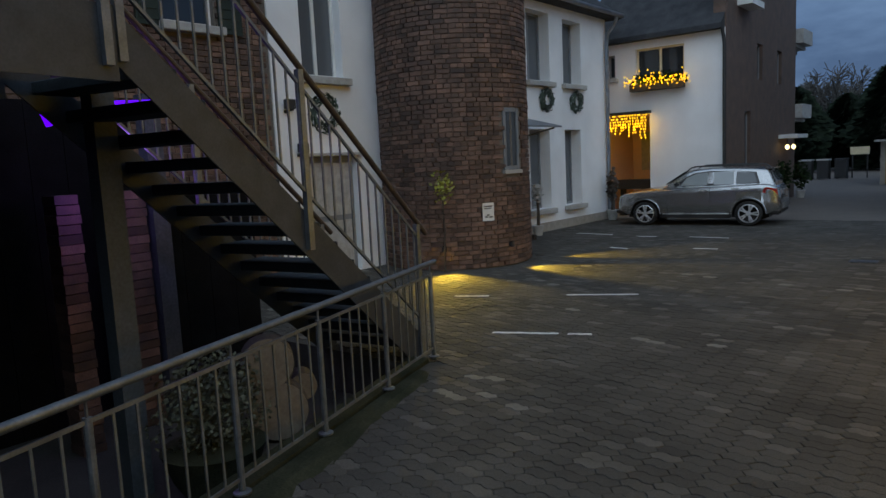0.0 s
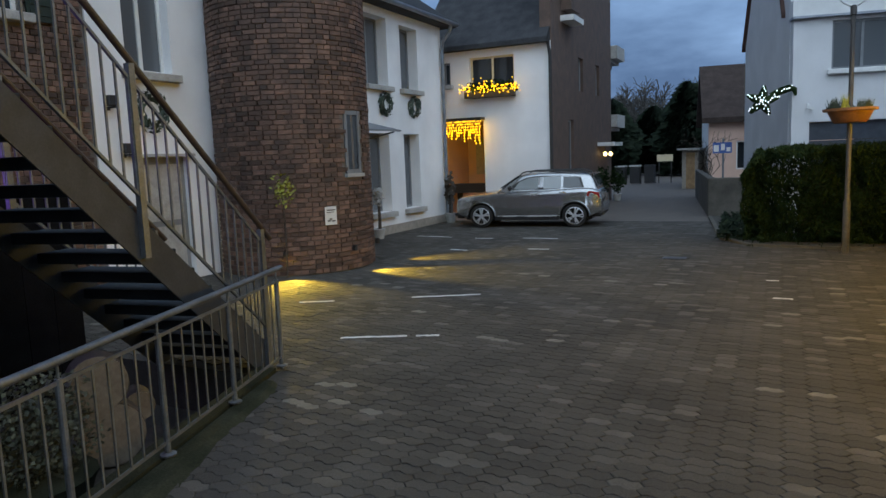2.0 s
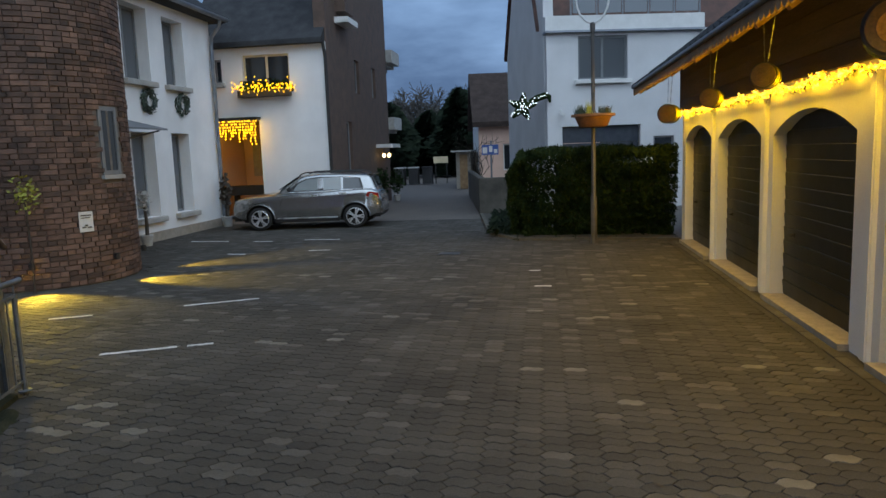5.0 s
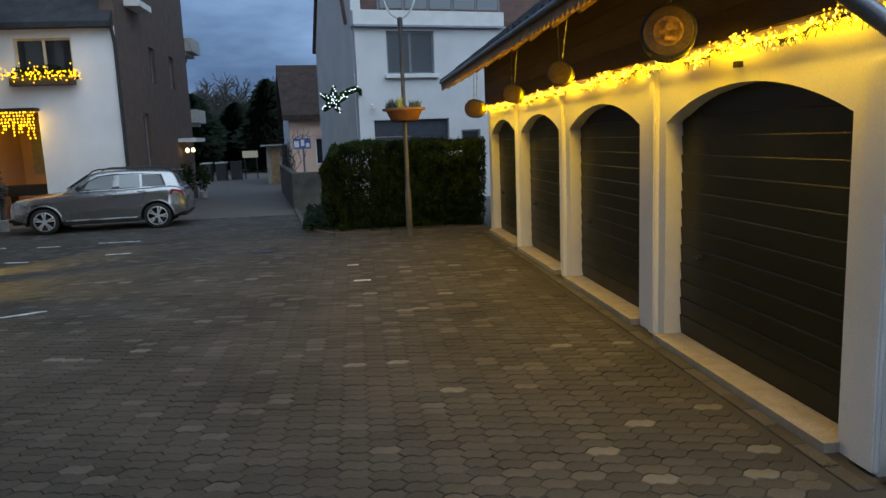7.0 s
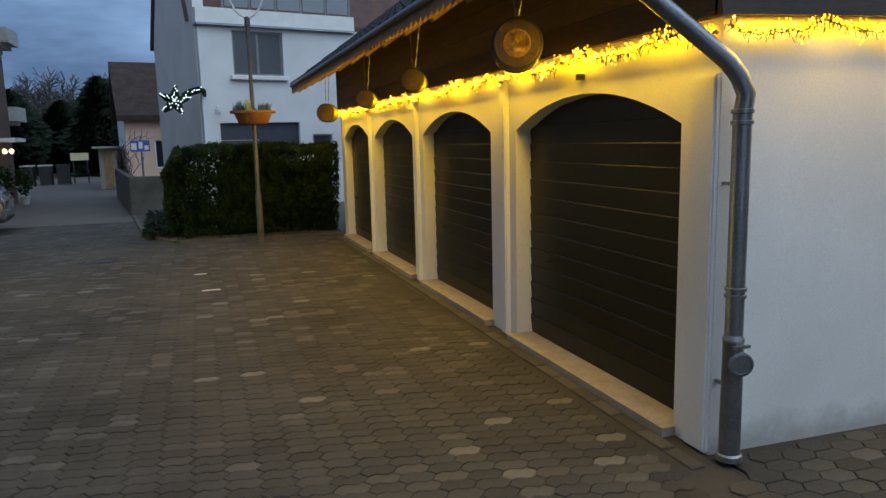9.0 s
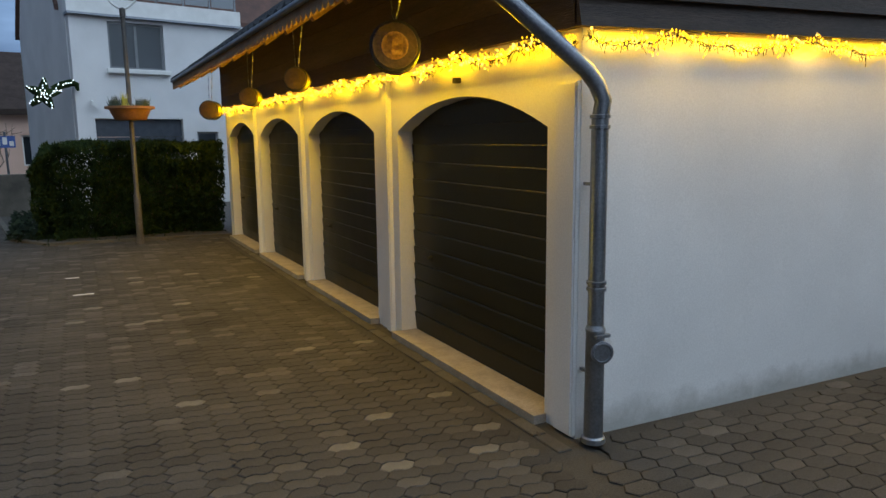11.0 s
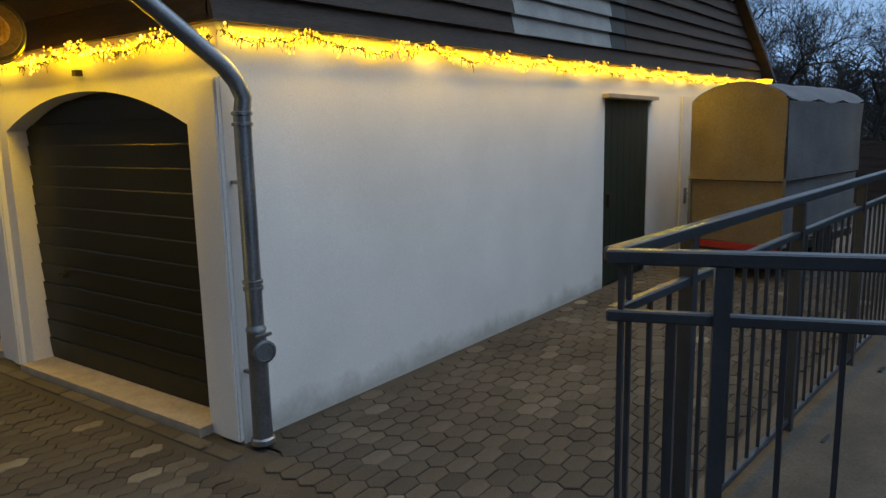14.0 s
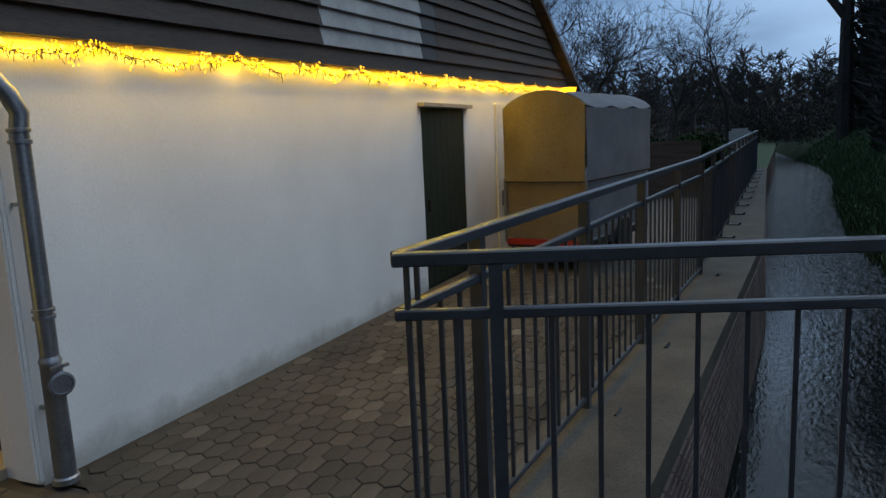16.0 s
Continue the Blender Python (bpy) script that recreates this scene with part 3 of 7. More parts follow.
def garage_door(a, b_):
    root = thing("garage_door", (GX + 0.12, (a + b_) / 2, 0.05), "dark green-black panelled garage door with an arched top", "garage door", "garage doors")
    x = GX + 0.14
    bm = bmesh.new()
    box(bm, x + 0.02, x + 0.06, a - 0.05, b_ + 0.05, 0.05, CROWN + 0.03)
    part("leaf", bm, DOOR_PAINT, root)
    z, k = 0.07, 0
    while z < 2.12:
        bm = bmesh.new()
        prism(bm, [(x + 0.019, z), (x + 0.012, z), (x - 0.001, z + 0.150), (x + 0.003, z + 0.157), (x + 0.019, z + 0.157)], lambda u, v, d: Vector((u, a + 0.01 + d * (b_ - a - 0.02), v)))
        part("panel", bm, DOOR_PAINT, root)
        z += 0.160
    bm = bmesh.new()
    lathe(bm, (x - 0.001, b_ - 0.38, 0.80), [(0.03, 0), (0.03, 0.012), (0.014, 0.016), (0.014, 0.05), (0.02, 0.055), (0.0, 0.06)], 12, (-1, 0, 0))
    bar(bm, (x - 0.05, b_ - 0.44, 0.80), (x - 0.05, b_ - 0.32, 0.80), 0.018)
    part("handle", bm, BLACK, root, "black lever handle")


for a, b_ in DOORS:
    garage_door(a, b_)

# eaves and roof
EAVE_X, EAVE_Z, SLOPE, BACK = 2.58, 2.98, 0.72, 0.50
RIDGE_X, EAVE_X1 = 7.8, 15.95
RY0, RY1 = 4.0, 15.85


def roof_z(x):
    return min(EAVE_Z + SLOPE * (x - EAVE_X), 2.67 + BACK * (EAVE_X1 - x))


roof = thing("garage_roof", (RIDGE_X, 9, 3), "dark tiled pitched roof with scalloped eaves boards", "roof", kind="structure")
bm = bmesh.new()
prism(bm, [(EAVE_X, roof_z(EAVE_X)), (RIDGE_X, roof_z(RIDGE_X)), (EAVE_X1, roof_z(EAVE_X1)), (EAVE_X1, roof_z(EAVE_X1) + 0.1), (RIDGE_X, roof_z(RIDGE_X) + 0.1), (EAVE_X, EAVE_Z + 0.1)],
      lambda u, v, d: Vector((u, RY0 - 0.035 * (u - GX) if d == 0 else RY1, v)))
part("deck", bm, WOOD_DARK, roof)
bm = bmesh.new()
for k in range(15):
    x = EAVE_X - 0.06 + k * 0.34
    for j in range(40):
        y = RY0 - 0.05 + j * 0.304
        z = EAVE_Z + SLOPE * (x - EAVE_X) + 0.13
        dx, dz = 0.38, 0.38 * SLOPE
        v = [bm.verts.new(p) for p in ((x, y, z), (x + dx, y, z + dz - 0.03), (x + dx, y + 0.15, z + dz + 0.015), (x, y + 0.15, z + 0.045), (x, y + 0.298, z), (x + dx, y + 0.298, z + dz - 0.03),
                                        (x, y, z - 0.03), (x, y + 0.15, z + 0.012), (x, y + 0.298, z - 0.03))]
        for q in ((0, 3, 2, 1), (3, 4, 5, 2), (6, 7, 3, 0), (7, 8, 4, 3)):
            bm.faces.new([v[i] for i in q])
tagged(part("roof_tiles", bm, SLATE, roof), kind="stuff")
bm = bmesh.new()
for k in range(80):
    y = RY0 + 0.02 + k * 0.15
    poly = [(0, 0.10), (0, -0.03), (0.03, -0.075), (0.075, -0.092), (0.12, -0.075), (0.148, -0.03), (0.148, 0.10)]
    prism(bm, poly, lambda u, v, d: Vector((EAVE_X - 0.012 - 0.02 * d, y + u, EAVE_Z + v)))
tagged(part("scalloped_board", bm, WOOD_RAFTER, roof, "scalloped wooden eaves boards"), kind="stuff")
bm = bmesh.new()
tube(bm, [(EAVE_X - 0.06, RY0, EAVE_Z + 0.06), (EAVE_X - 0.06, RY1, EAVE_Z + 0.06)], 0.032, 10)
part("gutter", bm, ZINC, roof, "zinc gutter", True)
for k in range(14):
    y = 4.35 + k * 0.86
    bm = bmesh.new()
    bar(bm, (EAVE_X + 0.02, y, EAVE_Z - 0.05), (GX + 0.05, y, EAVE_Z - 0.05 + SLOPE * (GX - EAVE_X)), 0.08, 0.11)
    part("rafter", bm, WOOD_RAFTER, roof)
# dark timber above the light string, front
band = thing("timber_band", (GX - 0.03, 9, 2.5), "dark stained timber boarding under the eaves", "cladding", kind="structure")
for k in range(4):
    bm = bmesh.new()
    box(bm, GX - 0.06, GX - 0.004, GY0 - 0.02, GY1, 2.50 + k * 0.20, 2.695 + k * 0.20)
    part("board", bm, WOOD_DARK, band)
# gable cladding, side
gable = thing("gable_cladding", (9, 4, 2.6), "weathered dark timber boarding on the gable", "cladding", kind="structure")


def clad_board(x0, x1, z_off, h, mat, lean=0.02):
    bm = bmesh.new()
    v = []
    for x in (x0, x1):
        z = clad_z(x) + z_off
        for dy, zz in ((-0.05 - lean, z), (-0.03, z + h), (-0.004, z + h), (-0.004, z)):
            v.append(bm.verts.new((x, side_y(x) + dy, zz)))
    for q in ((0, 1, 2, 3), (7, 6, 5, 4), (0, 4, 5, 1), (1, 5, 6, 2), (2, 6, 7, 3), (3, 7, 4, 0)):
        bm.faces.new([v[i] for i in q])
    bmesh.ops.recalc_face_normals(bm, faces=bm.faces[:])
    part("board", bm, mat, gable)


for k in range(24):
    z = k * 0.17
    x0 = max(GX - 0.06, (clad_z(GX) + z + 0.17 - EAVE_Z) / SLOPE + EAVE_X)
    x1 = min(15.4, EAVE_X1 - (clad_z(13) + z + 0.17 - 2.67) / BACK)
    if x1 - x0 < 0.5:
        break
    runs = [(x0, x1, WOOD_DARK)]
    if 0.12 < z:
        runs = [(x0, 6.45, WOOD_DARK), (6.46, 8.54, WOOD_PALE), (8.55, 8.95, BLACK), (8.96, x1, WOOD_DARK)]
    for a, b_, m in runs:
        a = max(a, x0)
        if b_ - a > 0.1:
            clad_board(a, min(b_, x1), z, 0.175, m)

# ---- facades ----
rnd = random.Random(7)


def boxp(bm, place, u0, u1, v0, v1, d0, d1):
    vs = [bm.verts.new(place(u, v, d)) for d in (d0, d1) for v in (v0, v1) for u in (u0, u1)]
    for q in ((0, 2, 3, 1), (4, 5, 7, 6), (0, 1, 5, 4), (2, 6, 7, 3), (0, 4, 6, 2), (1, 3, 7, 5)):
        bm.faces.new([vs[i] for i in q])
    bmesh.ops.recalc_face_normals(bm, faces=bm.faces[:])


def window(place, hole, label, frame_mat, sill_mat=None, mullions=1, recess=0.16, category="window", pane_mat=None, bars=0, shut=None):
    """A window in an opening: frame, panes, mullions, sill. place(u, v, depth in metres)."""
    u0, u1, v0, v1 = hole
    root = thing("window", place((u0 + u1) / 2, v0, recess), label, category)
    fw = 0.06
    bm = bmesh.new()
    for a, b_, c, d in ((u0, u0 + fw, v0, v1), (u1 - fw, u1, v0, v1), (u0 + fw, u1 - fw, v0, v0 + fw), (u0 + fw, u1 - fw, v1 - fw, v1)):
        boxp(bm, place, a, b_, c, d, recess, recess + 0.07)
    part("window_frame", bm, frame_mat, root)
    for k in range(mullions):
        u = u0 + (u1 - u0) * (k + 1) / (mullions + 1)
        bm = bmesh.new()
        boxp(bm, place, u - 0.035, u + 0.035, v0 + fw, v1 - fw, recess + 0.004, recess + 0.06)
        part("mullion", bm, frame_mat, root)
    for k in range(mullions + 1):
        a = u0 + (u1 - u0) * k / (mullions + 1) + 0.03
        b_ = u0 + (u1 - u0) * (k + 1) / (mullions + 1) - 0.03
        bm = bmesh.new()
        boxp(bm, place, a, b_, v0 + 0.03, v1 - 0.03, recess + 0.03, recess + 0.045)
        part("pane", bm, pane_mat or WINDOW, root)
    if sill_mat:
        bm = bmesh.new()
        boxp(bm, place, u0 - 0.10, u1 + 0.10, v0 - 0.13, v0 - 0.002, -0.14, recess - 0.002)
        bevel(bm, 0.012, 1)
        part("sill", bm, sill_mat, root, "stone sill")
    return root


def wreath(at, normal, r, label):
    root = thing("wreath", at, label, "wreath", "wreaths on the facades")
    n_ = Vector(normal).normalized()
    u, v = Vector((0, 0, 1)), n_.cross(Vector((0, 0, 1)))
    bm = bmesh.new()
    for k in range(260):
        a, t = rnd.uniform(0, 2 * math.pi), rnd.uniform(0, 2 * math.pi)
        rr = 0.28 * r * math.sqrt(rnd.random())
        c = Vector(at) + (u * math.cos(a) + v * math.sin(a)) * (r * 0.75 + rr * math.cos(t)) + n_ * (0.06 + 0.9 * rr * math.sin(t))
        d = (u * math.cos(a + 1.5 + rnd.uniform(-0.7, 0.7)) + v * math.sin(a + 1.5 + rnd.uniform(-0.7, 0.7)) + n_ * rnd.uniform(-0.5, 0.5)).normalized()
        s = d.orthogonal().normalized() * 0.02
        bm.faces.new([bm.verts.new(p) for p in (c - d * 0.06 - s * 0.3, c - s, c + d * 0.07, c + s)])
    part("greenery", bm, LEAF_WREATH, root)
    bm = bmesh.new()
    for k in range(14):
        a = k / 14 * 2 * math.pi
        lathe(bm, Vector(at) + (u * math.cos(a) + v * math.sin(a)) * r * 0.75 + n_ * 0.11, [(0, -0.018), (0.018, 0), (0, 0.018)], 6)
    tagged(part("berry", bm, SILL, root, "pale frosted berries"), kind="stuff")


# main building: white bay and brick bay
MAIN_X = -8.7
main_place = lambda u, v, d: Vector((MAIN_X - d, u, v))
house = thing("main_house", (MAIN_X, 8, 0), "two-storey house, part white plaster, part brown brick", "house")
BIG_WIN, LOW_DOOR = (8.92, 9.86, 3.48, 5.6), (8.9, 10.05, 0.0, 2.12)
bm = bmesh.new()
wall_with_openings(bm, lambda u, v, d: main_place(u, v, d * 0.35), 8.26, 11.6, -0.3, 8.0, [BIG_WIN, LOW_DOOR])
part("wall", bm, PLASTER, house, "white plaster")
BR_WIN = (6.45, 7.30, 4.08, 5.5)
bm = bmesh.new()
wall_with_openings(bm, lambda u, v, d: main_place(u, v, 0.03 + d * 0.35), -5.0, 8.258, -0.6, 8.0, [BR_WIN, (4.2, 5.3, -0.45, 2.0)])
part("wall", bm, MORTAR, house, "brick masonry")
bm = bmesh.new()
prism(bm, [(-13.5, -5.0), (MAIN_X + 0.3, -5.0), (MAIN_X + 0.3, 11.6), (-13.5, 11.6)], lambda u, v, d: Vector((u, v, 8.0 + 0.25 * d)))
part("roof", bm, SLATE, house)
window(main_place, BIG_WIN, "tall window with grey curtains in a white wall", FRAME_WHITE, SILL, 1, 0.18, pane_mat=CURTAINED)
window(main_place, BR_WIN, "white-framed window in brown brickwork", FRAME_WHITE, SILL, 0, 0.12)
for u in (6.22, 7.54):
    root = thing("shutter", main_place(u, 4.0, 0), "dark green wooden window shutter", "shutter", "green shutters")
    bm = bmesh.new()
    boxp(bm, main_place, u - 0.2, u + 0.2, 4.0, 5.5, -0.05, -0.01)
    part("leaf", bm, DOOR_GREEN, root)
    for k in range(10):
        bm = bmesh.new()
        boxp(bm, main_place, u - 0.16, u + 0.16, 4.08 + k * 0.14, 4.16 + k * 0.14, -0.065, -0.052)
        part("slat", bm, DOOR_GREEN, root)
root = thing("door", main_place(9.47, 0, 0.15), "grey panelled door in the white wall", "door")
bm = bmesh.new()
boxp(bm, main_place, 8.9, 10.05, 0, 2.12, 0.12, 0.17)
part("leaf", bm, FRAME_GREY, root)
bm = bmesh.new()
boxp(bm, main_place, 9.0, 9.95, 1.05, 2.0, 0.1, 0.118)
boxp(bm, main_place, 9.0, 9.95, 0.12, 0.95, 0.1, 0.118)
part("panel", bm, SILL, root)
bm = bmesh.new()
boxp(bm, main_place, 8.8, 10.15, 2.125, 2.17, -0.08, 0.1)
part("lintel", bm, SILL, root)
wreath(main_place(9.3, 2.86, 0), (1, 0, 0), 0.34, "round evergreen wreath on the white wall")
for z, u in ((2.98, 8.5), (2.26, 8.72)):
    root = thing("wall_lamp", main_place(u, z, 0), "small black wall lamp on a bracket", "lamp", "black wall lamps")
    bm = bmesh.new()
    boxp(bm, main_place, u - 0.09, u + 0.09, z - 0.08, z + 0.08, -0.18, -0.06)
    bevel(bm, 0.015)
    part("housing", bm, BLACK, root)
    bm = bmesh.new()
    bar(bm, main_place(u, z - 0.1, 0), main_place(u, z - 0.1, -0.2), 0.025)
    boxp(bm, main_place, u - 0.04, u + 0.04, z - 0.14, z - 0.085, -0.02, 0.0)
    part("bracket", bm, BLACK, root)

# left white house by the tower
HL_X = -8.67
hl = lambda u, v, d: Vector((HL_X - d, u, v))
hl_house = thing("row_house", (HL_X, 16, 0), "white plastered two-storey house with grey stone sills", "house")
HL_W = [(16.05, 17.15, 3.82, 5.55), (17.85, 18.85, 3.82, 5.5), (14.2, 15.2, 3.82, 5.55)]
HL_G = [(16.05, 17.05, 0.58, 2.62), (17.85, 18.75, 0.58, 2.62)]
HL_D = (14.45, 15.35, 0.02, 2.5)
bm = bmesh.new()
wall_with_openings(bm, lambda u, v, d: hl(u, v, d * 0.4), 12.6, 20.4, 0.22, 5.85, HL_W + HL_G + [(14.45, 15.35, 0.1, 2.5)])
part("wall", bm, PLASTER, hl_house)
bm = bmesh.new()
boxp(bm, hl, 15.36, 20.42, -0.05, 0.218, -0.03, 0.4)
boxp(bm, hl, 12.6, 14.44, -0.05, 0.218, -0.03, 0.4)
part("plinth", bm, STONE_TRIM, hl_house)
bm = bmesh.new()
box(bm, -14, HL_X - 0.4, 20.1, 20.4, 0, 5.85)
part("wall", bm, PLASTER, hl_house)
bm = bmesh.new()
prism(bm, [(HL_X + 0.38, 5.78), (HL_X + 0.38, 5.92), (-12.5, 8.9), (-14, 8.9), (-14, 5.78)], lambda u, v, d: Vector((u, 12.6 + d * 8.1, v)))
part("roof", bm, SLATE, hl_house, "dark slate roof")
bm = bmesh.new()
tube(bm, [(HL_X + 0.42, 12.6, 5.86), (HL_X + 0.42, 20.7, 5.86)], 0.07, 8)
part("gutter", bm, ZINC, hl_house, "", True)
bm = bmesh.new()
box(bm, -11.2, -9.6, 18.2, 20.2, 6.1, 7.6)
part("dormer", bm, SLATE, hl_house)
for k in range(3):
    bm = bmesh.new()
    box(bm, -9.6, -9.57, 18.3 + k * 0.62, 18.86 + k * 0.62, 6.75, 7.5)
    part("dormer_pane", bm, FRAME_WHITE, hl_house)
bm = bmesh.new()
tube(bm, [(HL_X + 0.42, 20.3, 5.8), (HL_X + 0.36, 20.3, 5.62), (HL_X + 0.12, 20.3, 5.35), (HL_X + 0.09, 20.3, 5.1), (HL_X + 0.09, 20.3, 0.0)], 0.055, 10)
part("downpipe", bm, ZINC, hl_house, "zinc downpipe", True)
for h in HL_W:
    window(hl, h, "tall upper window with a grey curtain and stone sill", FRAME_GREY, SILL, 1, 0.3, pane_mat=CURTAINED)
for h in HL_G:
    window(hl, h, "tall ground-floor window with a grey curtain and stone sill", FRAME_GREY, SILL, 1, 0.3, pane_mat=CURTAINED)
root = thing("door", hl(14.9, 0, 0.2), "grey glazed front door under a canopy", "door")
bm = bmesh.new()
boxp(bm, hl, 14.45, 15.35, 0.1, 2.5, 0.22, 0.27)
part("leaf", bm, FRAME_GREY, root)
bm = bmesh.new()
boxp(bm, hl, 14.65, 15.15, 0.4, 2.3, 0.205, 0.218)
part("pane", bm, WINDOW, root)
root = thing("canopy", hl(15.6, 2.7, 0), "flat grey glass door canopy on brackets", "canopy")
bm = bmesh.new()
prism(bm, [(0.0, 2.82), (-0.95, 2.60), (-0.95, 2.64), (0.0, 2.88)], lambda u, v, d: hl(13.9 + 2.1 * d, v, u))
part("glass", bm, FRAME_GREY, root)
for u in (14.0, 15.9):
    bm = bmesh.new()
    bar(bm, hl(u, 2.45, 0), hl(u, 2.6, -0.8), 0.035)
    part("bracket", bm, ZINC, root)
for u in (16.75, 18.35):
    wreath(hl(u + 0.1, 3.36, 0), (1, 0, 0), 0.31, "dark evergreen wreath on a white facade")


def leaf_cloud(bm, center, size, count, leaf, seed, shape=1.0):
    """Many small leaves inside an uneven ball."""
    r = random.Random(seed)
    for _ in range(count):
        v = Vector((r.gauss(0, 1), r.gauss(0, 1), r.gauss(0, 1))).normalized()
        rad = (r.random() ** (0.45 * shape)) * (1 + 0.35 * noise.noise(v * 2.3 + Vector((seed, 0, 0))))
        c = Vector(center) + Vector((v.x * size[0], v.y * size[1], v.z * size[2])) * rad
        d = Vector((r.gauss(0, 1), r.gauss(0, 1), r.gauss(0, 0.7))).normalized()
        s = d.orthogonal().normalized() * leaf * r.uniform(0.25, 0.45)
        w = leaf * r.uniform(0.6, 1.2)
        bm.faces.new([bm.verts.new(p) for p in (c - d * w * 0.5, c + s, c + d * w * 0.5, c - s)])


def standard_plant(at, height, crown, leaf_mat, label, pot=None, count=160, leaf=0.09, name="potted_tree", stem=0.018):
    root = thing(name, at, label, "plant")
    x, y, z = at
    bm = bmesh.new()
    tube(bm, [(x, y, z), (x + 0.02, y + 0.01, z + height * 0.5), (x, y, z + height)], [stem, stem * 0.8, stem * 0.5], 7)
    part("stem", bm, BARK, root, "", True)
    bm = bmesh.new()
    leaf_cloud(bm, (x, y, z + height), crown, count, leaf, int(abs(x * 31 + y * 17)) % 97)
    part("crown", bm, leaf_mat, root)
    if pot:
        bm = bmesh.new()
        lathe(bm, at, [(pot * 0.75, 0), (pot, pot * 1.6), (pot * 1.08, pot * 1.62), (pot * 1.08, pot * 1.8), (pot * 0.9, pot * 1.8)], 14)
        part("pot", bm, SILL, root, "", True)
    return root


standard_plant((-8.32, 15.75, 0), 1.05, (0.13, 0.13, 0.24), SILL, "leafless frosted shrub on a thick stem", 0.14, 110, 0.12, stem=0.05)
standard_plant((-8.3, 19.9, 0), 1.0, (0.15, 0.15, 0.5), BARK, "bare climbing shrub by the downpipe", 0.16, 200, 0.14, stem=0.07)
standard_plant((-6.90, 10.28, 0), 1.5, (0.22, 0.22, 0.30), LEAF_YELLOW, "thin young tree with yellow-green leaves by the tower", None, 110, 0.075, "young_tree")

# white house with the passage
WH_Y, WH_X0, WH_X1 = 21.5, -9.9, -5.6
wh = lambda u, v, d: Vector((u, WH_Y + d, v))
wh_house = thing("passage_house", (-7.5, WH_Y, 0), "white plastered house with a steep dark roof and lit passage", "house")
WIN, SMALL, PASS = (-8.22, -6.75, 3.98, 4.98), (-9.12, -8.88, 4.2, 4.9), (-9.4, -7.8, -0.1, 3.05)
bm = bmesh.new()
wall_with_openings(bm, lambda u, v, d: wh(u, v, d * 0.3), WH_X0, WH_X1, -0.1, 5.25, [WIN, SMALL, PASS])
part("wall", bm, PLASTER, wh_house)
bm = bmesh.new()
box(bm, -9.9, -7.8, 24.6, 24.8, -0.1, 3.2)
box(bm, -7.8, -7.6, 21.8, 24.6, -0.1, 3.2)
box(bm, -9.9, -9.7, 21.8, 24.6, -0.1, 3.2)
box(bm, -9.7, -7.8, 21.8, 24.6, 3.06, 3.2)
part("passage", bm, PLASTER_PINK, wh_house, "warm lit passage walls")
bm = bmesh.new()
prism(bm, [(21.2, 5.2), (21.2, 5.34), (25.6, 9.8), (30, 5.34), (30, 5.2)], lambda u, v, d: Vector((WH_X0 + d * (WH_X1 - WH_X0 - 0.02), u, v)))
part("roof", bm, SLATE, wh_house, "steep dark tiled roof")
bm = bmesh.new()
tube(bm, [(WH_X1 - 0.05, 21.35, 5.28), (WH_X1 - 0.02, 21.4, 5.0), (WH_X1 - 0.0, 21.42, 4.8), (WH_X1, 21.42, 0)], 0.05, 8)
part("downpipe", bm, BLACK, wh_house, "", True)
bm = bmesh.new()
boxp(bm, wh, -9.5, -7.75, 3.06, 3.14, -0.35, -0.002)
part("lintel", bm, BLACK, wh_house)
YELLOW_FRAME = surface("cream_frame", (0.55, 0.45, 0.28), (0.65, 0.54, 0.34), 0.6, 4, 40, 0.05, stain=0.08)
window(wh, WIN, "cream-framed window above a lit flower box", YELLOW_FRAME, None, 1, 0.1)
window(wh, SMALL, "small dark window in a white wall", FRAME_GREY, SILL, 0, 0.08)
root = thing("flower_box", wh(-7.4, 3.8, -0.2), "window box with evergreens and warm fairy lights", "flower box")
bm = bmesh.new()
boxp(bm, wh, -8.3, -6.7, 3.72, 3.92, -0.3, -0.05)
part("trough", bm, BARK, root)
bm = bmesh.new()
leaf_cloud(bm, (-7.45, 21.3, 4.02), (0.95, 0.16, 0.2), 500, 0.12, 5)
part("greenery", bm, LEAF_DARK, root)


def bulbs(bm, points, r):
    for p in points:
        p = Vector(p)
        vs = [bm.verts.new(p + Vector(o) * r) for o in ((1, 0, 0), (-1, 0, 0), (0, 1, 0), (0, -1, 0), (0, 0, 1.3), (0, 0, -1.3))]
        for q in ((0, 2, 4), (2, 1, 4), (1, 3, 4), (3, 0, 4), (2, 0, 5), (1, 2, 5), (3, 1, 5), (0, 3, 5)):
            bm.faces.new([vs[i] for i in q])


bm = bmesh.new()
bulbs(bm, [(-7.45 + rnd.uniform(-1.0, 1.0), 21.14 + rnd.uniform(-0.06, 0.03), 4.0 + rnd.gauss(0, 0.09)) for _ in range(110)], 0.021)
tagged(part("fairy_light", bm, BULB, root), kind="stuff")
root = thing("icicle_lights", wh(-8.5, 3.0, -0.2), "curtain of warm icicle lights over the passage", "string lights")
bm = bmesh.new()
pts = []
for k in range(22):
    x = -9.42 + k * 0.078
    drop = 0.25 + 0.35 * abs(math.sin(k * 1.9)) + (0.6 if k < 3 else 0) + (0.15 if k > 18 else 0)
    z = 3.02
    while z > 3.02 - drop:
        pts.append((x + rnd.uniform(-0.03, 0.03), 21.12 + rnd.uniform(-0.03, 0.03), z))
        z -= 0.085
bulbs(bm, pts, 0.027)
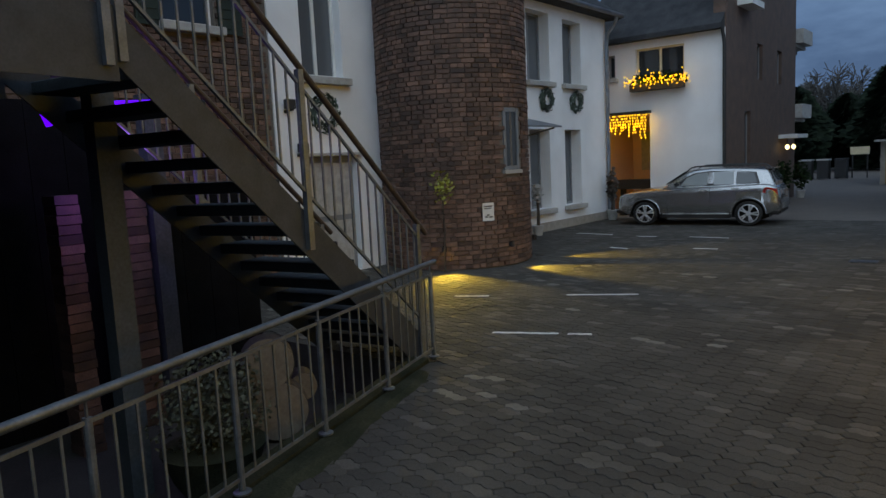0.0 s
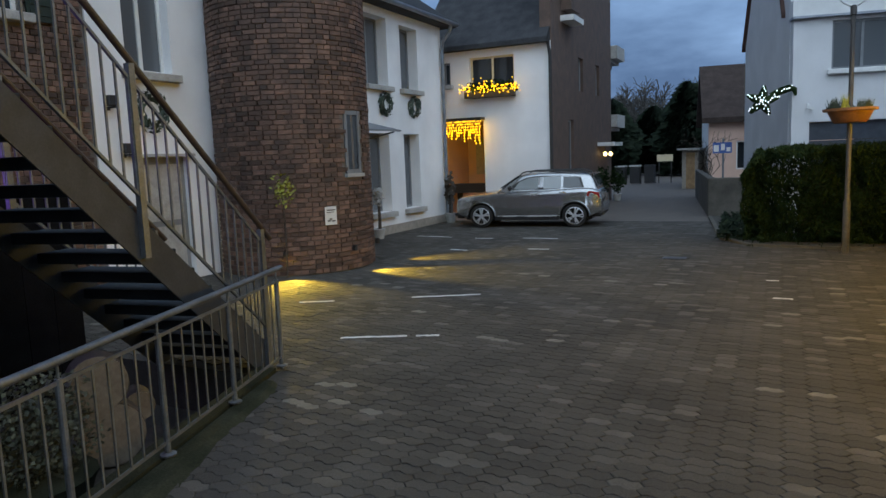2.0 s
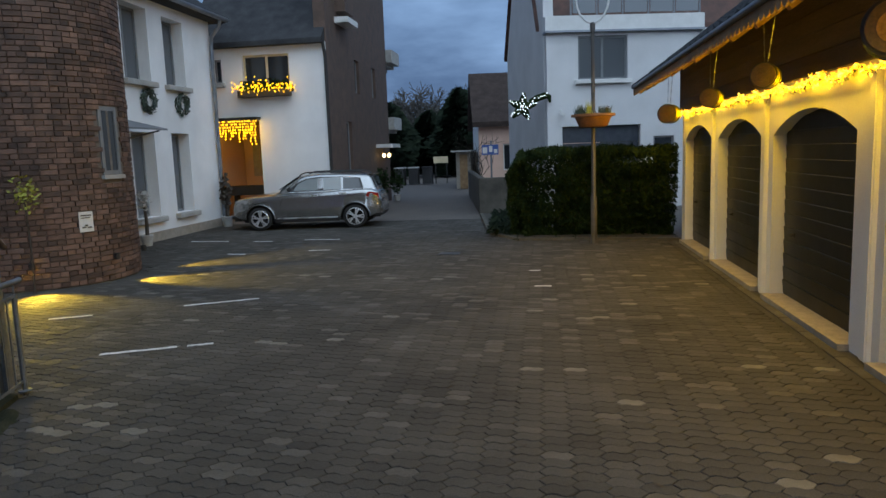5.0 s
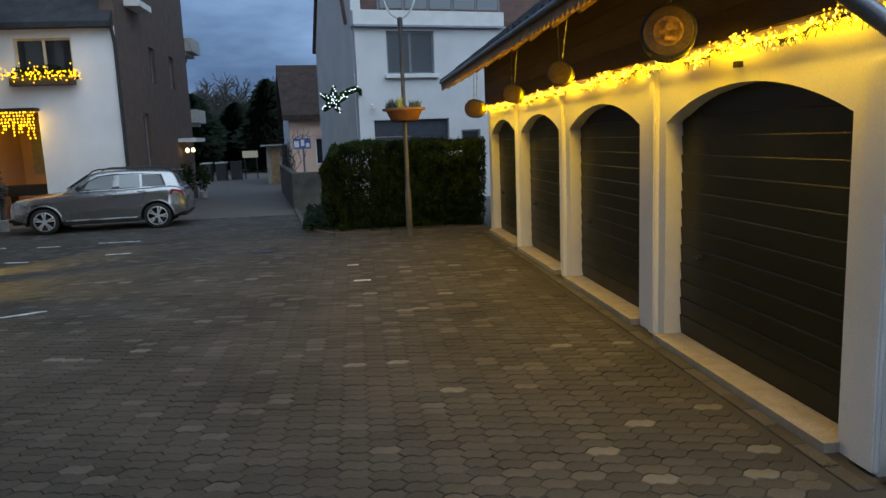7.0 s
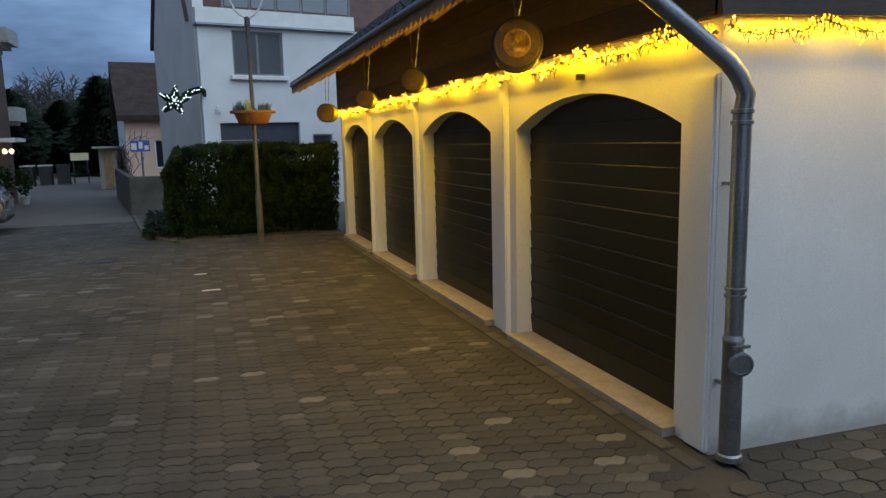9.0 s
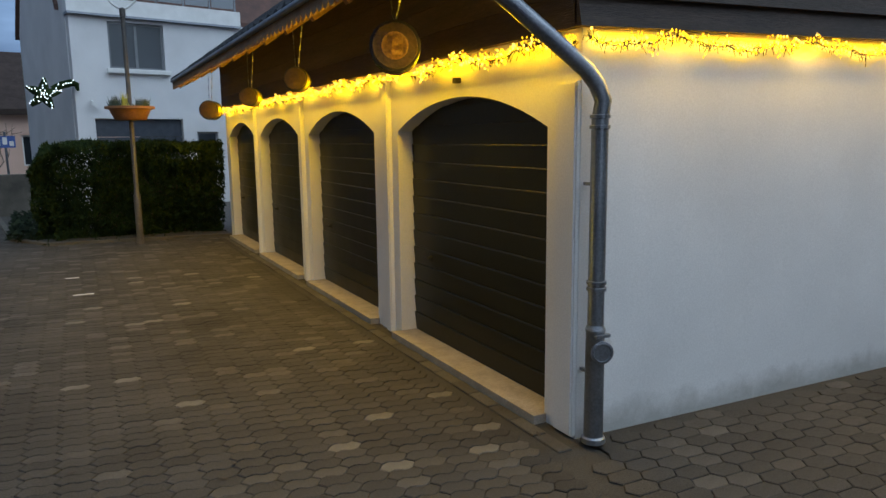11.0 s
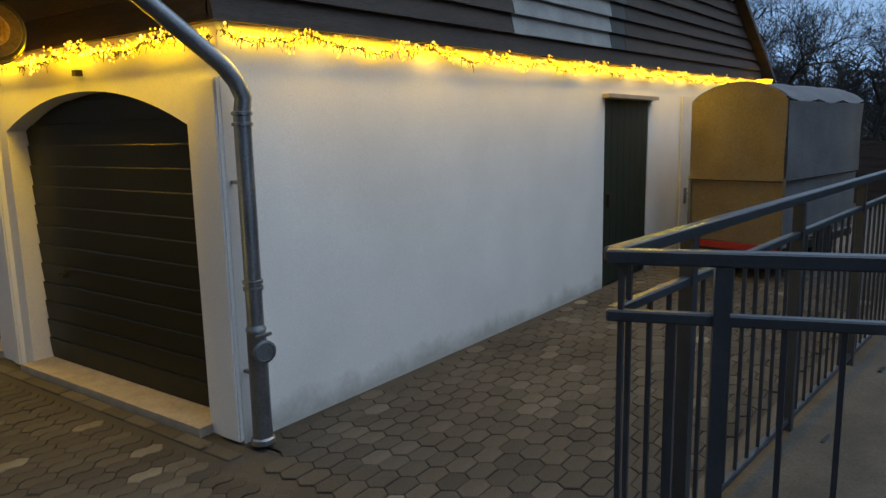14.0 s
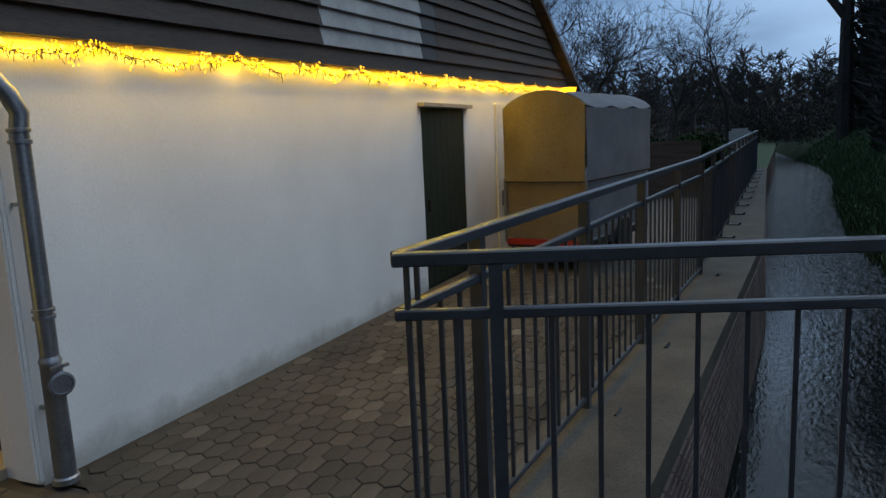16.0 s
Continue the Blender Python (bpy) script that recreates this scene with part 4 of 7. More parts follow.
tagged(part("bulb", bm, BULB, root), kind="stuff")
bm = bmesh.new()
for k in range(22):
    x = -9.42 + k * 0.078
    bar(bm, (x, 21.13, 3.04), (x, 21.13, 2.5), 0.006)
bar(bm, (-9.45, 21.13, 3.04), (-7.75, 21.13, 3.04), 0.012)
part("wire", bm, WIRE, root)
root = thing("garden_bench", (-8.6, 22.6, 0), "dark bench standing in the lit passage", "bench")
bm = bmesh.new()
box(bm, -9.3, -8.0, 22.4, 22.9, 0.75, 1.05)
part("seat", bm, BLACK, root)
for x in (-9.2, -8.1):
    bm = bmesh.new()
    box(bm, x - 0.04, x + 0.04, 22.5, 22.8, 0, 0.75)
    part("leg", bm, BLACK, root)
bm = bmesh.new()
bar(bm, (-8.02, 22.45, 1.0), (-8.0, 22.4, 1.75), 0.07)
part("backrest_post", bm, BLACK, root)
bm = bmesh.new()
box(bm, -9.35, -8.25, 24.5, 24.59, 1.3, 2.6)
solid("roller_blind", bm, SILL, "pale panel hanging on the back of the passage", "panel")

# brown brick house along the street
bh_house = thing("brown_house", (-5.6, 26, 0), "tall brown brick house along the lane", "house")
bh = lambda u, v, d: Vector((-5.58 - d, u, v))
BH = [(23.3, 23.9, 1.3, 3.0), (27.0, 27.6, 4.0, 5.1), (24.6, 25.2, 4.0, 5.1)]
bm = bmesh.new()
wall_with_openings(bm, lambda u, v, d: bh(u, v, d * 0.35), 21.52, 29.6, -0.1, 9.2, BH)
part("wall", bm, CLINKER, bh_house)
bm = bmesh.new()
box(bm, -9.5, -5.95, 29.3, 29.6, -0.1, 9.2)
part("wall", bm, CLINKER, bh_house)
bm = bmesh.new()
box(bm, -9.5, -5.6, 25.5, 25.7, 5.3, 9.2)
part("wall", bm, CLINKER, bh_house)
bm = bmesh.new()
box(bm, -9.6, -5.3, 25.4, 29.9, 9.2, 9.45)
part("roof", bm, SLATE, bh_house)
bm = bmesh.new()
box(bm, -5.75, -5.25, 22.6, 23.6, 6.3, 9.2)
part("chimney_breast", bm, CLINKER, bh_house)
bm = bmesh.new()
box(bm, -5.95, -5.15, 22.5, 23.7, 5.95, 6.12)
part("coping", bm, FRAME_WHITE, bh_house)
for z in (2.9, 5.6):
    bm = bmesh.new()
    box(bm, -5.9, -5.35, 29.7, 31.2, z, z + 0.5)
    box(bm, -9.4, -5.6, 29.65, 31.3, z - 0.12, z - 0.003)
    part("balcony", bm, SILL, bh_house)
for h in BH:
    window(bh, h, "narrow window in brown brickwork", FRAME_GREY, None, 0, 0.1)
bm = bmesh.new()
box(bm, -5.57, -4.95, 27.2, 28.7, 2.15, 2.28)
canopy = solid("porch_roof", bm, FRAME_WHITE, "flat white porch roof over a side door", "porch roof")
for y in (27.5, 28.4):
    root = thing("lantern", (-5.4, y, 1.9), "glowing warm wall lantern under the porch roof", "lantern", "porch lanterns")
    bm = bmesh.new()
    lathe(bm, (-5.35, y, 1.85), [(0, -0.09), (0.055, -0.055), (0.075, 0), (0.055, 0.055), (0, 0.09)], 12)
    part("globe", bm, glowing("lantern_glow", (1.0, 0.72, 0.32), 5.0), root, "", True)
    bm = bmesh.new()
    bar(bm, (-5.35, y, 1.95), (-5.35, y, 2.148), 0.02)
    part("stem", bm, BLACK, root)
standard_plant((-5.2, 26.2, 0), 0.9, (0.3, 0.3, 0.55), LEAF_DARK, "dark potted shrub beside the brown house", 0.15, 300, 0.13)
standard_plant((-5.2, 28.9, 0), 0.8, (0.3, 0.3, 0.5), LEAF_DARK, "dark potted shrub beside the porch", 0.15, 300, 0.13)

# ---- grey house, hedge, lane ----
GH = Matrix.Translation((0.84, 22.5, 0)) @ Matrix.Rotation(radians(12), 4, "Z")
gh = lambda u, v, d: GH @ Vector((u, d, v))
gh_house = thing("grey_house", gh(2, 0, 0), "pale grey house with a roof terrace and garage", "house")
G_WIN, G_DOOR, G_SMALL = (0.95, 2.45, 3.88, 5.15), (0.45, 2.85, -0.1, 2.52), (3.25, 3.9, 1.2, 2.15)
bm = bmesh.new()
wall_with_openings(bm, lambda u, v, d: gh(u, v, d * 0.3), 0.0, 7.5, -0.1, 5.3, [G_WIN, G_DOOR, G_SMALL])
part("wall", bm, PLASTER_PALE, gh_house, "pale plaster front")
bm = bmesh.new()
prism(bm, [(0.302, -0.1), (7.0, -0.1), (7.0, 5.45), (3.7, 10.5), (0.302, 6.4)], lambda u, v, d: gh(-0.02 + 0.3 * d, v, u))
part("wall", bm, PLASTER_PALE, gh_house, "grey gable")
bm = bmesh.new()
boxp(bm, gh, -0.05, 4.75, 5.3, 5.72, -0.12, 0.3)
part("parapet", bm, FRAME_WHITE, gh_house)
bm = bmesh.new()
boxp(bm, gh, -0.05, 4.75, 5.24, 5.298, -0.16, 0.3)
part("drip_edge", bm, ZINC, gh_house)
for k in range(6):
    bm = bmesh.new()
    bar(bm, gh(0.75 + k * 0.78, 5.72, 0.02), gh(0.75 + k * 0.78, 6.7, 0.02), 0.05)
    part("balustrade_post", bm, GALV, gh_house)
for k in range(5):
    bm = bmesh.new()
    boxp(bm, gh, 0.8 + k * 0.78, 1.48 + k * 0.78, 5.8, 6.6, 0.0, 0.015)
    part("glass_panel", bm, glass("balustrade_glass", (0.10, 0.12, 0.14), 0.15), gh_house)
bm = bmesh.new()
prism(bm, [(0.9, 5.6), (3.7, 10.7), (7.2, 5.5), (7.2, 5.35), (3.7, 10.5), (0.9, 5.45)], lambda u, v, d: gh(-0.12 + 7.6 * d, v, u))
part("roof", bm, surface("red_brown_tile", (0.06, 0.032, 0.025), (0.12, 0.06, 0.045), 0.8, 3, 40, 0.3), gh_house, "red-brown tiled roof")
window(gh, G_WIN, "two-leaf window with a grey frame reflecting clouds", FRAME_GREY, FRAME_WHITE, 1, 0.08, pane_mat=CURTAINED)
window(gh, G_SMALL, "small dark window in a pale wall", FRAME_GREY, None, 0, 0.06)
root = thing("garage_door", gh(1.65, 0, 0.1), "anthracite sectional garage door behind a hedge", "garage door")
for k in range(5):
    bm = bmesh.new()
    boxp(bm, gh, 0.47, 2.83, 0.02 + k * 0.5, 0.505 + k * 0.5, 0.12, 0.16)
    part("panel", bm, ANTHRACITE, root)
root = thing("security_camera", gh(0.45, 2.9, 0), "small white security camera on the wall", "camera")
bm = bmesh.new()
bar(bm, gh(0.4, 3.0, 0), gh(0.4, 2.95, -0.15), 0.04)
bar(bm, gh(0.33, 2.93, -0.17), gh(0.5, 2.85, -0.2), 0.07)
part("body", bm, FRAME_WHITE, root)
# star with a tail, on the gable
root = thing("star_light", (0.1, 22.4, 3.1), "dark shooting star of garland with white bulbs", "star light")
STAR = Vector((0.10, 22.40, 3.14))
sp = lambda u, v: STAR + Vector((u, 0, v))
pts = []
for k in range(5):
    a = radians(8 + 72 * k)
    tip = (0.43 * math.sin(a), 0.43 * math.cos(a))
    bm = bmesh.new()
    tube(bm, [sp(0, 0), sp(tip[0] * 0.55, tip[1] * 0.55), sp(*tip)], [0.15, 0.11, 0.035], 8)
    part("arm", bm, LEAF_DARK, root)
    for j in range(7):
        t, o = (j + 0.5) / 7, rnd.gauss(0, 0.035)
        pts.append(sp(tip[0] * t + o * math.cos(a), tip[1] * t - o * math.sin(a)) + Vector((0, -0.155 + 0.1 * t, 0)))
tail = [(0.22, 0.12), (0.45, 0.24), (0.68, 0.31), (0.80, 0.26), (0.83, 0.10)]
bm = bmesh.new()
tube(bm, [sp(*p) for p in tail], [0.09, 0.10, 0.10, 0.08, 0.03], 8)
part("tail", bm, LEAF_DARK, root)
pts += [sp(t, 0.12 + 0.36 * (t - 0.2) + rnd.gauss(0, 0.04)) + Vector((0, -0.12, 0)) for t in [0.25 + 0.06 * k for k in range(9)]]
bm = bmesh.new()
bulbs(bm, pts, 0.017)
tagged(part("bulb", bm, BULB_COOL, root), kind="stuff")

LEAF_CONIFER = surface("conifer_needle", (0.006, 0.011, 0.007), (0.018, 0.027, 0.015), 0.9, 2, 30, 0.0, stain=0.3, spread=0.3, spec=0.1)
# hedge
root = thing("hedge", (1.8, 16.3, 0), "dense dark evergreen hedge, clipped flat on top", "hedge")
bm = bmesh.new()
hr = random.Random(3)
for _ in range(34000):
    u, w, z = hr.random(), hr.random(), hr.random()
    side = hr.random()
    # rounded shoulder at the free end, overhanging front
    top = 1.84 - 0.45 * max(0.0, 1 - u / 0.16) ** 2.2
    x, y, zz = -0.05 + 3.4 * u, 15.35 + 1.5 * w, top * z
    if side < 0.62:
        y = 15.30 + abs(hr.gauss(0, 0.10)) + (0.50 - 0.50 * u) * 0.9 + 0.50 * (1 - z) ** 1.6 + 0.12 * max(0.0, z - 0.85) / 0.15
    elif side < 0.82:
        zz = top - abs(hr.gauss(0, 0.06))
    elif side < 0.95:
        x = -0.05 + abs(hr.gauss(0, 0.1)) + 0.30 * (1 - z) ** 1.4 + 0.22 * max(0.0, z - 0.75) / 0.25
        y = 15.8 + 1.05 * w
        zz = top * z
    b_ = 0.17 * noise.noise(Vector((x * 1.7, y * 1.7, zz * 1.7))) + 0.08 * noise.noise(Vector((x * 6, y * 6, zz * 6)))
    c = Vector((x + b_ * 0.5, y + b_, max(zz + b_ * 0.7, 0.02)))
    if c.x > 3.34:
        continue
    d = Vector((hr.gauss(0, 0.8), hr.gauss(0, 0.8), hr.gauss(-0.9, 0.7))).normalized()
    s = d.orthogonal().normalized() * hr.uniform(0.010, 0.020)
    ln = hr.uniform(0.035, 0.085)
    bm.faces.new([bm.verts.new(p) for p in (c - d * ln, c + s, c + d * ln, c - s)])
tagged(part("foliage", bm, LEAF_DARK, root), kind="stuff")
bm = bmesh.new()
box(bm, 0.95, 3.3, 16.15, 16.7, 0, 1.5)
part("core", bm, BARK, root)
# planting bed with a kerb
bm = bmesh.new()
prism(bm, [(3.36, 15.12), (0.1, 15.55), (-0.55, 16.7), (-1.2, 21.7), (-1.1, 21.7), (-0.45, 16.75), (0.16, 15.65), (3.36, 15.22)], lambda u, v, d: Vector((u, v, -0.1 + 0.15 * d)))
solid("kerb", bm, CONCRETE, "low concrete kerb round the hedge bed", "kerb", kind="structure")
bm = bmesh.new()
prism(bm, [(3.36, 15.22), (0.16, 15.65), (-0.45, 16.75), (-1.1, 21.7), (3.36, 21.7)], lambda u, v, d: Vector((u, v, -0.1 + 0.14 * d)))
solid("bed_soil", bm, JOINT, "dark earth of the hedge bed", "soil", kind="structure")
bm = bmesh.new()
for _ in range(1100):
    y = hr.uniform(16.2, 21.4)
    x = hr.uniform(-0.9 - 0.05 * (y - 16.2) + 0.35, 0.6)
    c = Vector((x, y, 0.05 + abs(hr.gauss(0, 0.06))))
    d = Vector((hr.gauss(0, 1), hr.gauss(0, 1), hr.gauss(0.4, 0.5))).normalized()
    s = d.orthogonal().normalized() * 0.03
    bm.faces.new([bm.verts.new(p) for p in (c - d * 0.09, c + s, c + d * 0.09, c - s)])
solid("ground_cover", bm, LEAF_CONIFER, "low dark ground cover in the bed", "ground cover", kind="stuff")
# low garden wall
bm = bmesh.new()
prism(bm, [(-1.24, 22.0), (-0.3, 22.05), (-0.3, 22.25), (-1.05, 22.25), (-2.3, 31.0), (-2.5, 31.0)], lambda u, v, d: Vector((u, v, -0.05 + 1.13 * d)))
bevel(bm, 0.02)
solid("garden_wall", bm, CONCRETE, "low grey concrete garden wall along the lane", "garden wall")

# street lamp with flower trough
lamp = thing("street_lamp", (1.66, 14.9, 0), "slim street lamp with a heart-shaped light ring", "street lamp")
bm = bmesh.new()
lathe(bm, (1.66, 14.9, 0), [(0.06, 0), (0.06, 0.9), (0.042, 0.95), (0.036, 4.05), (0.05, 4.06), (0.05, 4.2), (0.02, 4.22)], 12)
part("pole", bm, surface("brown_grey_pole", (0.05, 0.045, 0.04), (0.09, 0.08, 0.07), 0.5, 6, 40, 0.1), lamp, "", True)
bm = bmesh.new()
heart = []
for k in range(33):
    a = math.pi * 2 * k / 32
    heart.append((1.66 + 0.30 * math.sin(a) * (0.75 + 0.25 * abs(math.sin(a))), 14.9, 4.2 + 0.42 - 0.42 * math.cos(a) ))
tube(bm, heart, 0.02, 6, False)
part("light_ring", bm, FRAME_WHITE, lamp, "pale glowing ring", True)
root = thing("flower_trough", (1.66, 14.9, 2.4), "round orange-brown flower trough fixed to the lamp pole", "flower trough")
bm = bmesh.new()
lathe(bm, (1.66, 14.9, 2.26), [(0.24, 0), (0.27, 0.02), (0.35, 0.19), (0.42, 0.20), (0.42, 0.245), (0.34, 0.245)], 18)
part("bowl", bm, surface("terracotta", (0.20, 0.085, 0.03), (0.30, 0.13, 0.05), 0.7, 6, 50, 0.2), root, "", True)
for k, (dx, w, h, n_) in enumerate(((-0.24, 0.11, 0.24, 90), (-0.08, 0.06, 0.30, 50), (0.20, 0.14, 0.20, 120))):
    bm = bmesh.new()
    for _ in range(n_):
        c = Vector((1.66 + dx + rnd.gauss(0, w * 0.4), 14.9 + rnd.gauss(0, 0.09), 2.48))
        t = c + Vector((rnd.gauss(0, 0.05), rnd.gauss(0, 0.05), rnd.uniform(0.4, 1.0) * h))
        s_ = Vector((0.012, 0.008, 0))
        bm.faces.new([bm.verts.new(p) for p in (c - s_, c + s_, t)])
    part("plant", bm, (LEAF_WREATH, LEAF_YELLOW, LEAF_WREATH)[k], root)

# far end of the lane
def far_house(name, at, turn, w, d, eave, ridge, wall_mat, roof_mat, label, holes=(), gable_front=True):
    m = Matrix.Translation(at) @ Matrix.Rotation(radians(turn), 4, "Z")
    pl = lambda u, v, dd: m @ Vector((u, dd, v))
    root = thing(name, at, label, "house")
    bm = bmesh.new()
    wall_with_openings(bm, lambda u, v, dd: pl(u, v, dd * 0.3), 0, w, -0.1, eave, list(holes))
    part("wall", bm, wall_mat, root)
    bm = bmesh.new()
    if gable_front:
        prism(bm, [(0, eave), (w, eave), (w / 2, ridge)], lambda u, v, dd: pl(u, v, 0.3 * dd))
        prism(bm, [(0.3, -0.1), (d, -0.1), (d, eave), (0.3, eave)], lambda u, v, dd: pl(0.3 * dd, v, u))
        prism(bm, [(0.3, -0.1), (d, -0.1), (d, eave), (0.3, eave)], lambda u, v, dd: pl(w - 0.3 * dd, v, u))
    else:
        prism(bm, [(0.3, -0.1), (d, -0.1), (d, eave), (d / 2, ridge), (0.3, eave)], lambda u, v, dd: pl(0.3 * dd, v, u))
        part("wall", bm, PLASTER_GREY, root, "grey gable")
        bm = bmesh.new()
        prism(bm, [(0.3, -0.1), (d, -0.1), (d, eave), (d / 2, ridge), (0.3, eave)], lambda u, v, dd: pl(w - 0.3 * dd, v, u))
    part("wall", bm, wall_mat, root)
    bm = bmesh.new()
    if gable_front:
        prism(bm, [(-0.3, eave - 0.25), (w / 2, ridge + 0.05), (w + 0.3, eave - 0.25), (w + 0.3, eave), (w / 2, ridge + 0.3), (-0.3, eave)], lambda u, v, dd: pl(u, v, -0.3 + dd * (d + 0.6)))
    else:
        prism(bm, [(-0.35, eave - 0.25), (d / 2, ridge + 0.02), (d + 0.3, eave - 0.25), (d + 0.3, eave), (d / 2, ridge + 0.25), (-0.35, eave)], lambda u, v, dd: pl(-0.3 + dd * (w + 0.6), v, u))
    part("roof", bm, roof_mat, root)
    for h in holes:
        window(pl, h, "window of the house down the lane", FRAME_WHITE, None, 1, 0.1)
    return root


ROOF_BROWN = surface("brown_roof_tile", (0.035, 0.026, 0.022), (0.065, 0.047, 0.040), 0.85, 3, 40, 0.3, stain=0.3, spec=0.15)
far_house("lane_house", (-2.45, 36.0, 0), 8, 6, 6.5, 3.3, 5.75, PLASTER_PINK, ROOF_BROWN, "peach plastered house with a steep dark roof", [(1.2, 2.0, 0.9, 2.2)], False)
bm = bmesh.new()
prism(bm, [(-3.75, -0.1), (-3.0, -0.1), (-3.0, 1.85), (-3.75, 1.85)], lambda u, v, d: Vector((u, 37.0 + 3 * d, v)))
root = solid("porch", bm, STONE_TRIM, "small pale porch with a flat roof", "porch")
bm = bmesh.new()
box(bm, -3.95, -2.9, 36.6, 40.2, 1.87, 1.96)
part("porch_roof", bm, SILL, root)
bm = bmesh.new()
box(bm, -3.55, -3.15, 36.95, 36.99, 0, 1.75)
part("door", bm, WOOD_RAFTER, root)
bm = bmesh.new()
tube(bm, [(-1.0, 24.2, 0), (-1.0, 24.2, 2.2)], 0.03, 8)
sign = solid("street_sign", bm, GALV, "blue and white traffic sign on a steel post", "sign", smooth=True)
bm = bmesh.new()
box(bm, -1.3, -0.75, 24.15, 24.165, 1.75, 2.08)
part("sign_plate", bm, surface("blue_sign", (0.03, 0.08, 0.28), (0.05, 0.11, 0.34), 0.4), sign)
bm = bmesh.new()
for x0, x1, z0, z1 in ((-1.27, -1.12, 1.8, 2.0), (-1.06, -0.95, 1.84, 2.04), (-0.9, -0.79, 1.8, 1.93)):
    box(bm, x0, x1, 24.138, 24.148, z0, z1)
part("sign_mark", bm, FRAME_WHITE, sign)


def bare_tree(at, height, seed, spread=0.5, trunk=0.16, levels=5, mat=BARK, label="bare winter tree with fine twigs", lean=0.0, budget=2600, bend=0.12):
    """A leafless tree: a tapered trunk that forks again and again down to twigs."""
    root = thing("tree", at, label, "tree")
    r = random.Random(seed)
    bmt, bmb = bmesh.new(), bmesh.new()
    count = [0]
    def grow(p, d, length, rad, level):
        if count[0] > budget:
            return
        count[0] += 1
        pts, q = [p], p
        for i in range(3):
            b0 = bend if level == 0 else 0.12
            d = (d + Vector((r.gauss(0, b0), r.gauss(0, b0), r.gauss(0.03, 0.08)))).normalized()
            q = q + d * length / 3
            pts.append(q)
        if level >= 4:
            w_ = d.orthogonal().normalized() * max(rad * 1.6, 0.012)
            bmb.faces.new([bmb.verts.new(v) for v in (p - w_, p + w_, q + w_ * 0.4, q - w_ * 0.4)])
            w_ = d.cross(w_)
            bmb.faces.new([bmb.verts.new(v) for v in (p - w_, p + w_, q + w_ * 0.4, q - w_ * 0.4)])
        else:
            tube(bmt if level == 0 else bmb, pts, [rad, rad * 0.85, rad * 0.72, rad * 0.6], 7 if level < 2 else 3, False)
        if level >= levels:
            return
        n_ = r.choice((2, 3, 3)) if level else r.choice((3, 4))
        for k in range(n_):
            a = r.uniform(0, 6.28)
            s = d.orthogonal().normalized()
            s = (Matrix.Rotation(a, 3, d) @ s)
            nd = (d * r.uniform(0.7, 1.0) + s * r.uniform(0.35, 0.9) * spread * 1.7 + Vector((0, 0, 0.12))).normalized()
            start = pts[-1] if k < 2 else pts[r.choice((1, 2))]
            grow(start, nd, length * r.uniform(0.62, 0.82), rad * r.uniform(0.45, 0.62), level + 1)
    grow(Vector(at), Vector((lean, 0, 1)).normalized(), height * 0.3, trunk, 0)
    part("trunk", bmt, mat, root)
    part("crown", bmb, mat, root)
    return root


for x, y in ((-7.9, 43.0), (-7.1, 43.2), (-6.3, 43.4)):
    root = thing("wheelie_bin", (x, y, 0), "dark wheeled rubbish bin at the end of the lane", "bin", "wheeled bins")
    bm = bmesh.new()
    box(bm, x - 0.28, x + 0.28, y - 0.3, y + 0.3, 0.05, 1.0)
    part("body", bm, BLACK, root)
    bm = bmesh.new()
    box(bm, x - 0.31, x + 0.31, y - 0.34, y + 0.33, 1.004, 1.08)
    part("lid", bm, SILL if x < -7 else BLACK, root)
    for dx in (-0.25, 0.25):
        bm = bmesh.new()
        lathe(bm, (x + dx, y + 0.28, 0.1), [(0.1, -0.03), (0.1, 0.03)], 12, (1, 0, 0))
        part("wheel", bm, BLACK, root)
root = thing("name_board", (-5.6, 44.0, 1.5), "small yellow board on two posts", "board")
bm = bmesh.new()
box(bm, -6.0, -5.1, 44.0, 44.04, 1.25, 1.65)
part("board", bm, YELLOW_FRAME, root)
for x in (-5.9, -5.2):
    bm = bmesh.new()
    box(bm, x - 0.03, x + 0.03, 44.05, 44.11, 0, 1.6)
    part("post", bm, BLACK, root)
# garden tree by the lane, evergreen mass and woods behind
bare_tree((-1.75, 27.0, 0), 3.4, 4, 0.7, 0.05, 4, label="small bare garden tree behind the wall", budget=300)
